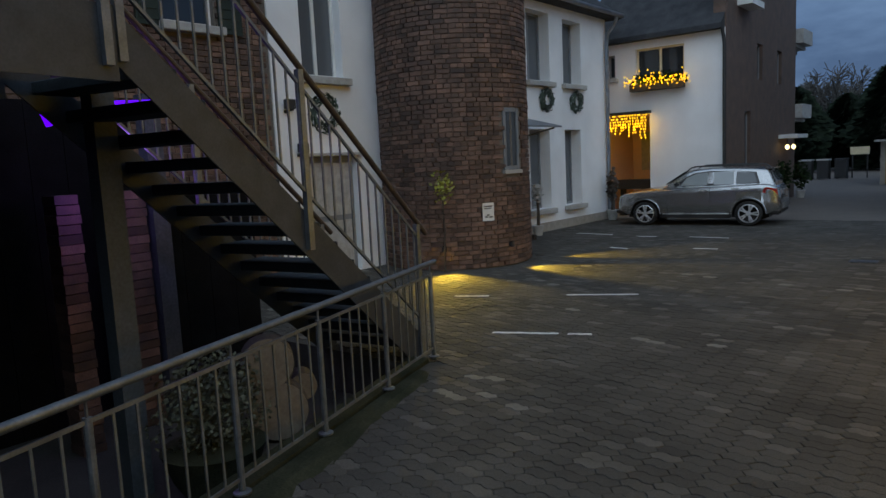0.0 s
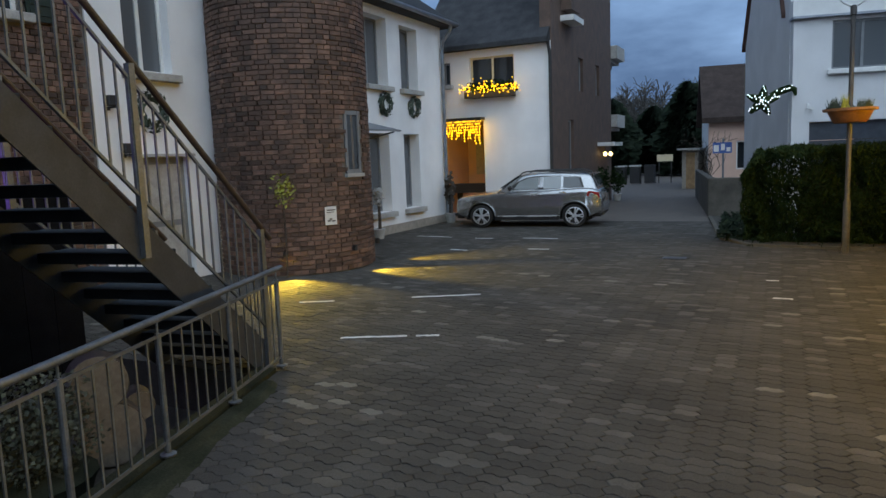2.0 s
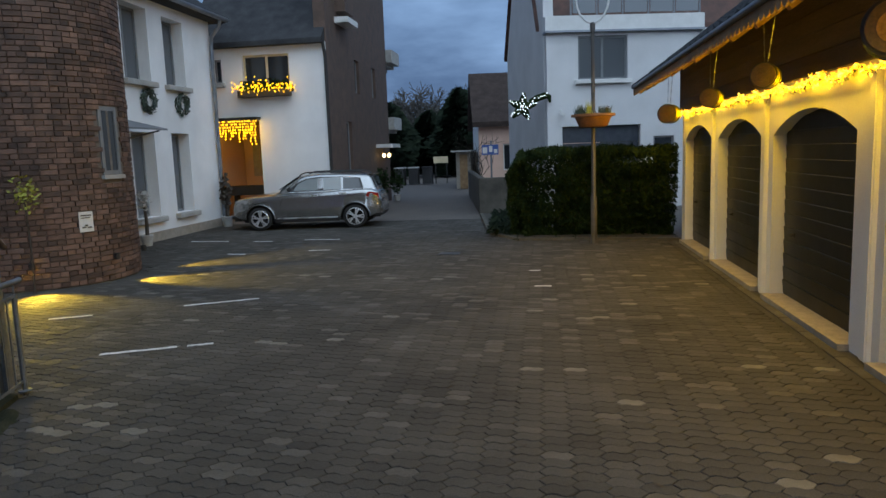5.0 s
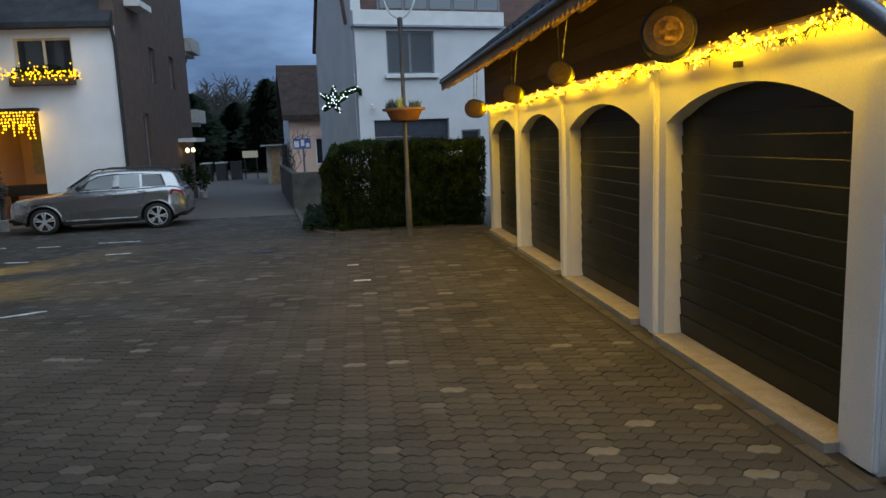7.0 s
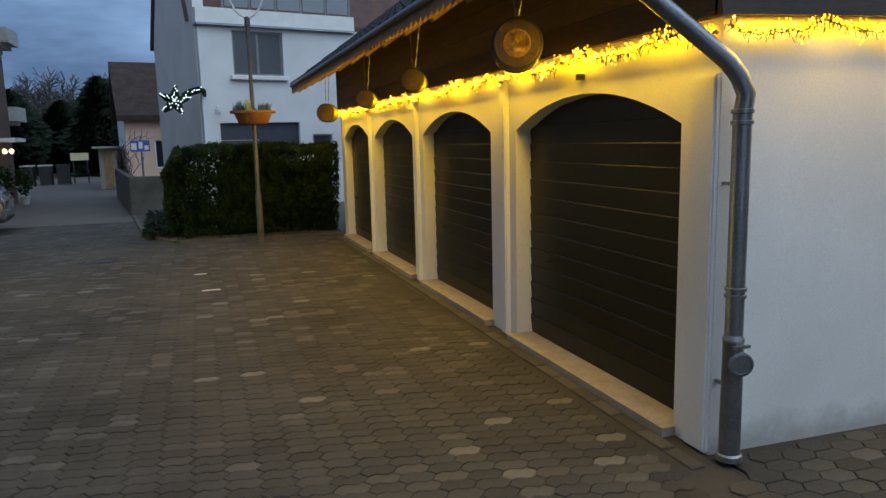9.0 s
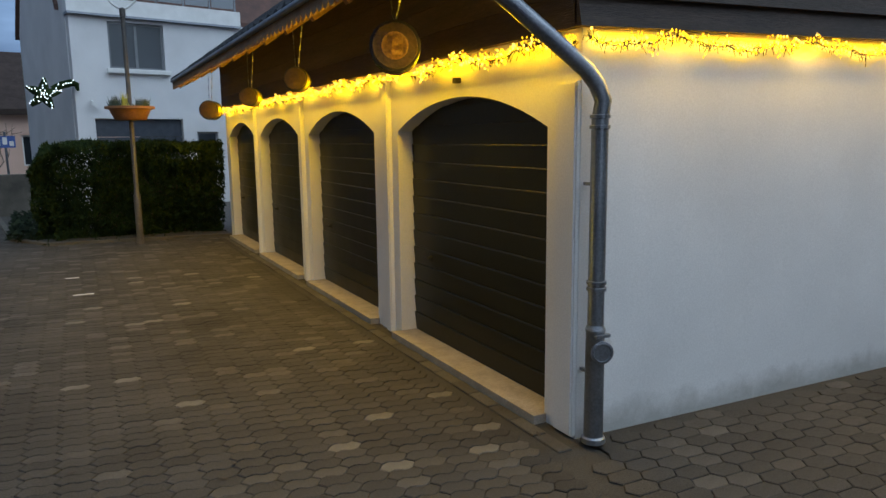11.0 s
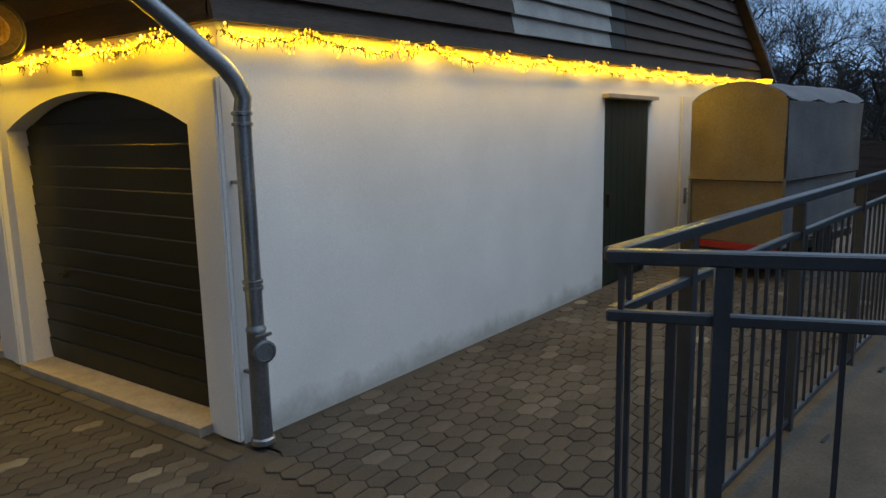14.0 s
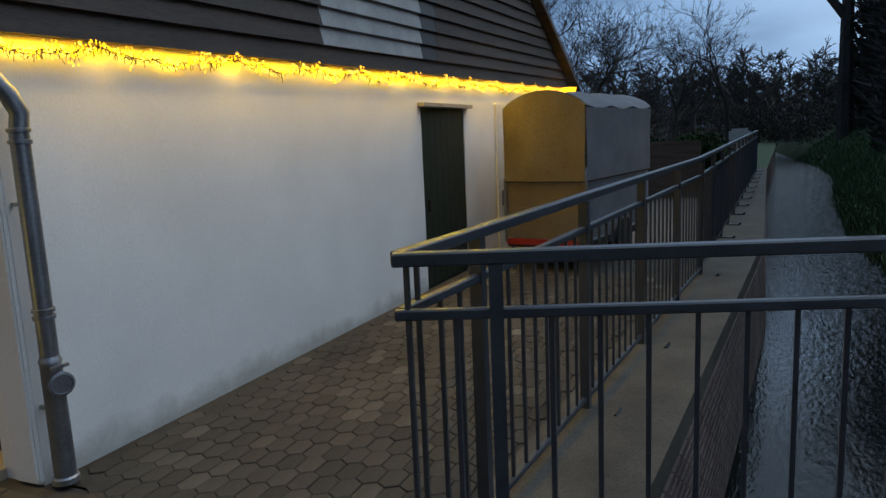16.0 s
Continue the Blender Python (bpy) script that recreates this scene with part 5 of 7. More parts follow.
for k, (x, y, h, w) in enumerate(((-10.4, 52, 5.3, 2.6), (-5.6, 55, 6.4, 3.0), (-13.5, 55, 5.6, 2.8), (-2.0, 58, 5.8, 3.0), (-8.4, 58, 5.0, 2.6), (-3.4, 62, 6.6, 3.2))):
    root = thing("conifer", (x, y, 0), "dark dense evergreen tree at the end of the lane", "tree")
    bm = bmesh.new()
    tube(bm, [(x, y, 0), (x, y, h * 0.9)], [0.16, 0.03], 7)
    part("trunk", bm, BARK, root)
    bm = bmesh.new()
    cr = random.Random(40 + k)
    for _ in range(4200):
        t = cr.random() ** 0.9
        a = cr.uniform(0, 6.28)
        rad = w * min(1.0, 0.72 + t) * (1 - t ** 2.4) ** 0.6 * (cr.random() ** 0.4) * (0.75 + 0.4 * noise.noise(Vector((math.cos(a) * 1.5, math.sin(a) * 1.5, t * 4 + k))))
        c = Vector((x + rad * math.cos(a), y + rad * math.sin(a), 0.2 + t * h))
        d = Vector((math.cos(a), math.sin(a), cr.uniform(-0.7, 0.2))).normalized()
        s = d.orthogonal().normalized() * cr.uniform(0.10, 0.2)
        ln = cr.uniform(0.25, 0.5)
        bm.faces.new([bm.verts.new(p) for p in (c - d * ln, c + s, c + d * ln, c - s)])
    part("crown", bm, LEAF_CONIFER, root)


def woods(name, label, points, seed, height, twig=0.05):
    """Far bare woods: many slender trunks with twigs, as one sheet of stuff."""
    r = random.Random(seed)
    bm = bmesh.new()
    for x, y in points:
        h = height * r.uniform(0.7, 1.15)
        top = Vector((x + r.gauss(0, 0.4), y, h))
        tube(bm, [(x, y, -0.3), (x + r.gauss(0, 0.2), y, h * 0.5), top], [0.16, 0.1, 0.03], 4, False)
        for k in range(34):
            t = r.uniform(0.25, 1.0)
            p = Vector((x, y, -0.3)).lerp(top, t)
            d = Vector((r.gauss(0, 1), r.gauss(0, 1), r.uniform(0.3, 1.2))).normalized()
            q = p + d * h * 0.30 * (1.3 - t)
            bar(bm, p, q, twig * 0.8)
            for j in range(3):
                e = (d + Vector((r.gauss(0, 0.6), r.gauss(0, 0.6), r.gauss(0.1, 0.4)))).normalized()
                m_ = p.lerp(q, r.uniform(0.3, 1))
                bar(bm, m_, m_ + e * h * 0.10, twig * 0.5)
    solid(name, bm, HAZY_TWIG, label, "woods", kind="stuff")


wr = random.Random(11)


def thicket(name, label, region, height, count, seed, thick=0.07, length=1.1, mat=BARK):
    """A tangle of bare twigs and scrub, as stuff; region is x0, x1, y0, y1."""
    r = random.Random(seed)
    x0, x1, y0, y1 = region
    bm = bmesh.new()
    for _ in range(count):
        x, y = r.uniform(x0, x1), r.uniform(y0, y1)
        top = height * (0.65 + 0.5 * noise.noise(Vector((x * 0.13, y * 0.13, seed))))
        z = top * r.random() ** 0.8
        d = Vector((r.gauss(0, 0.8), r.gauss(0, 0.8), r.uniform(0.2, 1.2))).normalized() * length * r.uniform(0.5, 1.2)
        p = Vector((x, y, z - 0.3))
        s = d.cross(Vector((r.gauss(0, 1), r.gauss(0, 1), r.gauss(0, 1)))).normalized() * thick
        bm.faces.new([bm.verts.new(q) for q in (p - s, p + s, p + d + s * 0.2, p + d - s * 0.2)])
    solid(name, bm, mat, label, "scrub", kind="stuff")


thicket("scrub", "dark tangled scrub at the end of the lane", (-24, 10, 62, 74), 5.0, 26000, 2, 0.035, 1.0)
woods("woods", "far bare winter woods behind the lane", [(wr.uniform(-34, 14), wr.uniform(74, 98)) for _ in range(380)], 5, 7.6, 0.085)

# ---- outside stair with platform ----
S0, S1 = Vector((-3.85, 6.12, 0)), Vector((-3.30, 2.92, 0))
SD = (S1 - S0).normalized()
SN = Vector((-SD.y, SD.x, 0))
if SN.x > 0:
    SN = -SN
RUN, RISE, NSTEP, SW = (S1 - S0).length, 2.74, 15, 1.12
TREAD = surface("dark_steel_tread", (0.020, 0.027, 0.034), (0.036, 0.046, 0.055), 0.75, 6, 60, 0.2, stain=0.2, spec=0.2)
HANDRAIL = surface("dark_brown_handrail", (0.045, 0.032, 0.024), (0.08, 0.058, 0.042), 0.4, 6, 40, 0.05)
stair = thing("outdoor_stair", S0, "grey steel outdoor stair with open treads and railings", "staircase")
slope = RISE / RUN


def on_stair(t, side, up):
    return S0 + SD * (t * RUN) + SN * side + Vector((0, 0, t * RISE + up))


def stringer(side):
    bm = bmesh.new()
    p = [(0.0, 0.0), (0.0, 0.16), (1.0, 0.16), (1.0, -0.17), (0.08, -0.22), (0.055, -0.15)]
    prism(bm, p, lambda u, v, d: on_stair(u, side + 0.014 * d, max(v, -u * RISE)))
    part("stringer", bm, STEEL, stair)


stringer(0)
stringer(SW)
for k in range(NSTEP - 1):
    t = (k + 0.55) / NSTEP
    bm = bmesh.new()
    a = on_stair(t, 0.03, 0.06 )
    b_ = on_stair(t, SW - 0.03, 0.06)
    bar(bm, a, b_, 0.30, 0.085)
    bevel(bm, 0.006, 1)
    part("tread", bm, TREAD, stair)


def stair_rail(side, out):
    for t in (0.03, 0.52, 0.99):
        bm = bmesh.new()
        bar(bm, on_stair(t, side + out, -0.14), on_stair(t, side + out, 1.24), 0.05)
        part("post", bm, GALV, stair)
    bm = bmesh.new()
    tube(bm, [on_stair(-0.02, side + out, 1.27), on_stair(1.0, side + out, 1.27)], 0.026, 10)
    part("handrail", bm, HANDRAIL, stair, "dark brown handrail", True)
    for up in (0.30, 1.12):
        bm = bmesh.new()
        bar(bm, on_stair(0.03, side + out, up), on_stair(0.99, side + out, up), 0.022)
        part("rail", bm, GALV, stair)
    n_ = 26
    for k in range(n_):
        t = 0.03 + 0.96 * (k + 0.5) / n_
        bm = bmesh.new()
        bar(bm, on_stair(t, side + out, 0.30), on_stair(t, side + out, 1.12), 0.014)
        part("baluster", bm, GALV, stair)


stair_rail(0, -0.03)
stair_rail(SW, 0.03)
PZ = RISE
plat = thing("stair_platform", S1 + Vector((0, 0, PZ)), "grey steel stair platform with railing", "platform")


def on_plat(u, side, z):
    return S1 + SD * u + SN * side + Vector((0, 0, PZ + z))


bm = bmesh.new()
prism(bm, [(0, -0.02), (5.0, -0.02), (5.0, 6.0), (-0.6, 5.3), (-0.6, 1.2), (0.0, 1.2)], lambda u, v, d: on_plat(u, v, -0.06 + 0.055 * d))
part("deck", bm, STEEL, plat)
for side in (0.0, SW + 0.02):
    bm = bmesh.new()
    prism(bm, [(0, -0.28), (5.0, -0.28), (5.0, 0.14), (0, 0.14)], lambda u, v, d: on_plat(u, side - 0.035 + 0.014 * d, v))
    part("fascia", bm, STEEL, plat)
for k in range(5):
    bm = bmesh.new()
    bar(bm, on_plat(0.08 + k * 1.2, -0.06, -0.2), on_plat(0.08 + k * 1.2, -0.06, 1.06), 0.05)
    part("post", bm, GALV, plat)
bm = bmesh.new()
tube(bm, [on_plat(0, -0.06, 1.06), on_plat(5, -0.06, 1.06)], 0.026, 10)
part("handrail", bm, HANDRAIL, plat, "", True)
for k in range(42):
    bm = bmesh.new()
    bar(bm, on_plat(0.12 + k * 0.115, -0.06, 0.16), on_plat(0.12 + k * 0.115, -0.06, 1.0), 0.014)
    part("baluster", bm, GALV, plat)
for x, y in ((-4.3, 3.28), (-5.6, 4.36), (-4.0, 1.2)):
    bm = bmesh.new()
    box(bm, x - 0.08, x + 0.08, y - 0.08, y + 0.08, -0.45, PZ - 0.07)
    solid("support_post", bm, surface("blue_grey_post", (0.035, 0.045, 0.05), (0.06, 0.07, 0.078), 0.6, 5, 40, 0.2), "dark blue-grey post under the stair platform", "post", "platform posts")

# purple light strips under the platform
PURPLE = glowing("purple_led", (0.12, 0.0, 1.0), 1.6)
for a, b_ in (((-4.66, 3.98, 2.5), (-4.95, 3.62, 2.5)), ((-4.55, 3.05, 2.30), (-4.58, 3.0, 2.48))):
    bm = bmesh.new()
    bar(bm, a, b_, 0.05)
    solid("led_strip", bm, PURPLE, "glowing purple light strip under the platform", "light strip", "purple light strips")
pl_ = new("purple_glow", bpy.data.lights.new("purple_glow", "POINT"))
pl_.data.energy, pl_.data.color, pl_.data.shadow_soft_size = 12.0, (0.40, 0.16, 1.0), 0.1
pl_.location = (-4.95, 3.62, 1.9)

# dark door in the brick wall under the platform
root = thing("cellar_door", main_place(4.75, -0.45, 0.1), "black cellar door in the brick wall", "door")
bm = bmesh.new()
boxp(bm, main_place, 4.2, 5.3, -0.45, 2.0, 0.16, 0.22)
part("leaf", bm, BLACK, root)
bm = bmesh.new()
boxp(bm, main_place, 4.3, 4.36, 0.55, 0.6, 0.08, 0.16)
part("handle", bm, GALV, root)
# added black boards beside the stair, standing in for deep shade under the platform
screen = thing("shade_screen", (-6.2, 3, -0.45), "added black boards standing in for the shade under the stair platform", "screen")
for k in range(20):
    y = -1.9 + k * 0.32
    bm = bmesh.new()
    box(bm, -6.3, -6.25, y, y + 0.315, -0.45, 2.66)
    part("board", bm, SHADE_WELL_BLACK, screen)
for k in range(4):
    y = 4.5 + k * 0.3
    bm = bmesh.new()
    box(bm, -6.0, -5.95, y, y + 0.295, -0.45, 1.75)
    part("board", bm, SHADE_WELL_BLACK, screen)
for x, y, w in ((-5.5, 3.46, 0.20), (-5.7, 4.08, 0.34)):
    pier = thing("brick_pier", (x, y, -0.45), "brick pier in purple light under the platform", "pier", "brick piers")
    for k in range(27):
        bm = bmesh.new()
        box(bm, x - 0.12, x + 0.12, y - w / 2 + 0.006 * (k % 2), y + w / 2 - 0.006 * (k % 3), -0.45 + k * 0.0833, -0.45 + k * 0.0833 + 0.075)
        part("brick", bm, BRICK, pier)
# unseen wall, added to stop light coming in under the platform from the south
bm = bmesh.new()
box(bm, -8.7, -2.0, -2.2, -2.0, -0.45, 2.68)
solid("wall_terrace_end", bm, MORTAR, "unseen plain wall added at the terrace end to block light", "wall", kind="structure")

# ---- galvanised railing along the terrace ----
rail = thing("terrace_railing", (rail_left_x(4), 4, 0), "galvanised steel railing with slim balusters", "railing")
RX = lambda y: rail_left_x(y) - 0.02
ys = [5.98, 5.02, 4.05, 3.15, 2.2, 1.25, 0.3, -0.65]
bm = bmesh.new()
tube(bm, [(RX(6.1), 6.1, 0.955), (RX(-1.5), -1.5, 0.955)], 0.024, 12)
part("handrail", bm, GALV, rail, "", True)
for z in (0.12, 0.84):
    bm = bmesh.new()
    bar(bm, (RX(5.98), 5.98, z), (RX(-1.5), -1.5, z), 0.012, 0.022)
    part("rail", bm, GALV, rail)
for y in ys:
    bm = bmesh.new()
    tube(bm, [(RX(y), y, 0.0), (RX(y), y, 0.86)], 0.021, 10)
    tube(bm, [(RX(y), y, 0.86), (RX(y), y, 0.94)], 0.008, 6)
    post = part("post", bm, GALV, rail, "", True)
    bm = bmesh.new()
    lathe(bm, (RX(y), y, 0.03), [(0.055, 0), (0.055, 0.012), (0.03, 0.02)], 12)
    part("foot_plate", bm, GALV, post)
for a, b_ in zip(ys, ys[1:]):
    for k in range(1, 7):
        y = a + (b_ - a) * k / 7
        bm = bmesh.new()
        bar(bm, (RX(y), y, 0.12), (RX(y), y, 0.84), 0.012)
        part("baluster", bm, GALV, rail)

# planter, clipped bush, log slices on the terrace
root = thing("potted_bush", (-3.75, 3.6, -0.45), "variegated bush in a round stone pot", "plant")
bm = bmesh.new()
lathe(bm, (-3.75, 3.6, -0.45), [(0.2, 0), (0.3, 0.18), (0.36, 0.36), (0.38, 0.4), (0.3, 0.4)], 16)
part("pot", bm, MOSS, root, "", True)
bm = bmesh.new()
leaf_cloud(bm, (-3.75, 3.62, 0.25), (0.36, 0.42, 0.40), 3200, 0.04, 8)
part("foliage", bm, surface("variegated_leaf", (0.025, 0.036, 0.018), (0.12, 0.125, 0.085), 0.7, 30, 80, 0.0, stain=0.4, spread=0.5), root)
LOG = surface("cut_log_face", (0.11, 0.088, 0.062), (0.18, 0.145, 0.105), 0.8, 4, 30, 0.3, stain=0.2)
axis = Vector((4.2, -2.9, 0.3)).normalized()
for c, r_ in (((-3.74, 4.12, 0.42), 0.205), ((-3.70, 4.16, 0.03), 0.235), ((-3.80, 4.5, 0.12), 0.115)):
    root = thing("log_slice", c, "round sawn log slice stacked behind the railing", "log", "log slices")
    bm = bmesh.new()
    lathe(bm, c, [(0.9 * r_, -0.3), (r_, -0.25), (r_ * 1.0, -0.004)], 22, axis)
    for v in bm.verts:
        v.co += (v.co - Vector(c)) * 0.05 * noise.noise(v.co * 4)
    part("bark", bm, BARK, root)
    bm = bmesh.new()
    lathe(bm, Vector(c) - axis * 0.002, [(r_ * 0.97, 0), (r_ * 0.96, 0.012), (0, 0.014)], 22, axis)
    part("cut_face", bm, LOG, root)
bm = bmesh.new()
box(bm, -4.1, -3.5, 3.9, 4.9, -0.45, -0.22)
solid("log_stand", bm, BARK, "dark timber stand under the log slices", "stand")

# ---- painted bay marks and small things on the paving ----
MARKS = [((-3.72, 7.13), (-3.05, 7.42), 0.075), ((-2.96, 7.46), (-2.72, 7.55), 0.07), ((-4.02, 9.36), (-3.16, 9.80), 0.07), ((-5.42, 8.63), (-4.97, 8.84), 0.07),
         ((-5.93, 16.14), (-5.48, 16.14), 0.09), ((-4.78, 16.32), (-3.94, 16.30), 0.09), ((-4.05, 14.5), (-3.6, 14.52), 0.09), ((-5.65, 14.17), (-5.23, 14.09), 0.09), ((-7.6, 16.4), (-6.6, 16.3), 0.09),
         ((0.45, 11.78), (0.62, 11.78), 0.08), ((0.55, 10.51), (0.78, 10.5), 0.08)]
for a, b_, w in MARKS:
    a, b_ = Vector((*a, 0)), Vector((*b_, 0))
    d = (b_ - a).normalized()
    s = Vector((-d.y, d.x, 0))
    mr = random.Random(int(abs(a.x * 100)))
    n_ = 12
    up, lo = [], []
    for k in range(n_ + 1):
        p = a.lerp(b_, k / n_)
        up.append(p + s * (w / 2 + mr.uniform(-0.014, 0.008)))
        lo.append(p - s * (w / 2 + mr.uniform(-0.014, 0.008)))
    bm = bmesh.new()
    vu = [bm.verts.new((p.x, p.y, 0.006)) for p in up]
    vl = [bm.verts.new((p.x, p.y, 0.006)) for p in lo]
    for k in range(n_):
        bm.faces.new((vl[k], vl[k + 1], vu[k + 1], vu[k]))
    solid("bay_mark", bm, PAINT_LINE, "worn white painted parking bay mark", "road marking", "parking bay marks", "structure")
root = thing("drain_cover", (-1.07, 13.75, 0), "dark cast-iron drain cover in the paving", "drain cover")
bm = bmesh.new()
box(bm, -1.27, -0.87, 13.6, 13.9, -0.01, 0.007)
part("frame", bm, BLACK, root)
for k in range(5):
    bm = bmesh.new()
    box(bm, -1.24 + k * 0.075, -1.19 + k * 0.075, 13.63, 13.87, 0.007, 0.013)
    part("bar", bm, STEEL, root)
bm = bmesh.new()
lr = random.Random(21)
for _ in range(160):
    c = Vector((lr.uniform(-2.5, 3.2), lr.uniform(2.2, 13), 0.008))
    if c.x < 1.5 and lr.random() < 0.6:
        continue
    a, ln = lr.uniform(0, 6.28), lr.uniform(0.015, 0.035)
    d = Vector((math.cos(a), math.sin(a), 0)) * ln
    s = Vector((-d.y, d.x, 0)) * 0.5
    bm.faces.new([bm.verts.new(p) for p in (c - d, c + s, c + d + Vector((0, 0, 0.008)), c - s)])
solid("fallen_leaves", bm, BARK, "scattered dry brown leaves on the paving", "leaves", kind="stuff")

# ---- car ----
PAINT, n, l, b = material("silver_grey_car_paint")
b.inputs["Base Color"].default_value, b.inputs["Metallic"].default_value, b.inputs["Roughness"].default_value = (0.38, 0.38, 0.375, 1), 0.85, 0.22
b.inputs["Coat Weight"].default_value, b.inputs["Coat Roughness"].default_value = 0.6, 0.06
nz = n.new("ShaderNodeTexNoise")
nz.inputs["Scale"].default_value = 900
bp = n.new("ShaderNodeBump")
bp.inputs["Strength"].default_value, bp.inputs["Distance"].default_value = 0.03, 0.002
l.new(nz.outputs["Fac"], bp.inputs["Height"])
l.new(bp.outputs["Normal"], b.inputs["Normal"])
TYRE = surface("tyre_rubber", (0.012, 0.012, 0.012), (0.022, 0.022, 0.022), 0.8, 8, 60, 0.2)
ALLOY = surface("alloy_rim", (0.62, 0.63, 0.64), (0.74, 0.75, 0.76), 0.3, 6, 40, 0.03, metal=0.6, stain=0.08)
CAR_GLASS = glass("car_glass", (0.05, 0.058, 0.063), 0.04)
# opaque; its pale colour stands in for the lit wall seen through the panes
CAR_GLASS_LIGHT = glass("lit_view_car_glass", (0.26, 0.29, 0.30), 0.04)
CX, CY = -7.34, 20.0
car = thing("car", (CX + 1.36, CY, 0), "silver-grey compact estate off-roader, parked", "car")


def loft(bm, sections, close=True):
    rings = [[bm.verts.new(p) for p in s] for s in sections]
    for a, b_ in zip(rings, rings[1:]):
        for k in range(len(a) - 1):
            bm.faces.new((a[k], a[k + 1], b_[k + 1], b_[k]))
    bm.faces.new(rings[0])
    bm.faces.new(rings[-1][::-1])
    bmesh.ops.recalc_face_normals(bm, faces=bm.faces[:])


def half_ring(x, pts):
    right = [(x, CY - w, z) for w, z in pts]
    left = [(x, CY + w, z) for w, z in reversed(pts)]
    return right + left


# outlines from the nose to the tail, x from the front axle: belt height, bonnet or tail height at the middle, half width
BELT = [(-0.84, 0.70, 0.72, 0.66), (-0.80, 0.80, 0.84, 0.74), (-0.72, 0.88, 0.95, 0.82), (-0.50, 0.94, 1.01, 0.885), (-0.2, 0.98, 1.05, 0.91), (0.3, 1.02, 1.10, 0.92), (0.6, 1.05, 1.13, 0.92),
        (1.4, 1.09, 1.12, 0.92), (2.4, 1.13, 1.15, 0.92), (3.0, 1.16, 1.18, 0.91), (3.25, 1.14, 1.16, 0.895), (3.42, 1.06, 1.08, 0.86), (3.50, 0.94, 0.95, 0.82), (3.535, 0.84, 0.85, 0.78)]


def along(rows, x):
    for a, b_ in zip(rows, rows[1:]):
        if x <= b_[0]:
            t = max((x - a[0]) / (b_[0] - a[0]), 0)
            return [p + (q - p) * t for p, q in zip(a[1:], b_[1:])]
    return list(rows[-1][1:])


AXLES, ARCH_R = (0.0, 2.755), 0.415


def car_foot(x):
    z = 0.33 + 0.12 * max(0.0, (-0.55 - x) / 0.3) + 0.14 * max(0.0, (x - 3.2) / 0.33)
    for w in AXLES:
        if abs(x - w) < ARCH_R:
            z = max(z, 0.345 + math.sqrt(ARCH_R ** 2 - (x - w) ** 2))
    return z


def car_ring(x):
    zt, zm, w = along(BELT, x)
    zb = min(car_foot(x), zt - 0.12)
    pts = [(0.90, zb), (0.975, zb + 0.012), (0.995, zb + 0.05), (0.985, 0.56), (1.0, 0.62), (0.985, 0.68), (1.0, zt - 0.17), (0.993, zt - 0.09), (0.965, zt - 0.03), (0.90, zt + 0.005), (0.70, zt + (zm - zt) * 0.5 + 0.01), (0.35, zm)]
    out, last = [], -1
    for f, z in pts:
        last = min(max(z, last + 0.004), max(zm, zt) + 0.02)
        out.append((w * f, last))
    return half_ring(CX + x, out)


bm = bmesh.new()
xs = sorted(set([round(-0.84 + 0.035 * k, 4) for k in range(125)] + [3.535] + [w + d for w in AXLES for d in (-ARCH_R, ARCH_R)]))
loft(bm, [car_ring(x) for x in xs if x <= 3.535])
part("body", bm, PAINT, car, "", True)
# glasshouse: x, roof height, half width at the roof, half width at the belt
CAB = [(0.48, 1.10, 0.76, 0.80), (0.80, 1.33, 0.70, 0.82), (1.12, 1.545, 0.655, 0.83), (1.30, 1.605, 0.65, 0.83), (1.75, 1.645, 0.65, 0.83), (2.4, 1.635, 0.65, 0.83), (2.95, 1.60, 0.64, 0.82), (3.17, 1.565, 0.63, 0.81), (3.22, 1.53, 0.63, 0.805), (3.40, 1.10, 0.70, 0.79)]
bm = bmesh.new()
rings = []
for k in range(59):
    x = 0.48 + 2.92 * k / 58
    zt, wt, wb = along(CAB, x)
    zt = max(zt, 1.10)
    rings.append(half_ring(CX + x, [(wb, 1.04), (wb * 0.995, 1.085), (wt + (wb - wt) * 0.15 + 0.012, max(zt - 0.10, 1.088)), (wt, max(zt - 0.045, 1.091)), (wt - 0.06, max(zt - 0.008, 1.094)), (wt * 0.5, zt + 0.006)]))
loft(bm, rings)
part("cabin", bm, PAINT, car, "", True)


def slab(pts, depth):
    """A thin plate through the points, given its depth along one vector."""
    bm = bmesh.new()
    f = bm.faces.new([bm.verts.new(p) for p in pts])
    r_ = bmesh.ops.extrude_face_region(bm, geom=[f])
    for v in [g for g in r_["geom"] if isinstance(g, bmesh.types.BMVert)]:
        v.co += Vector(depth)
    bmesh.ops.recalc_face_normals(bm, faces=bm.faces[:])
    return bm


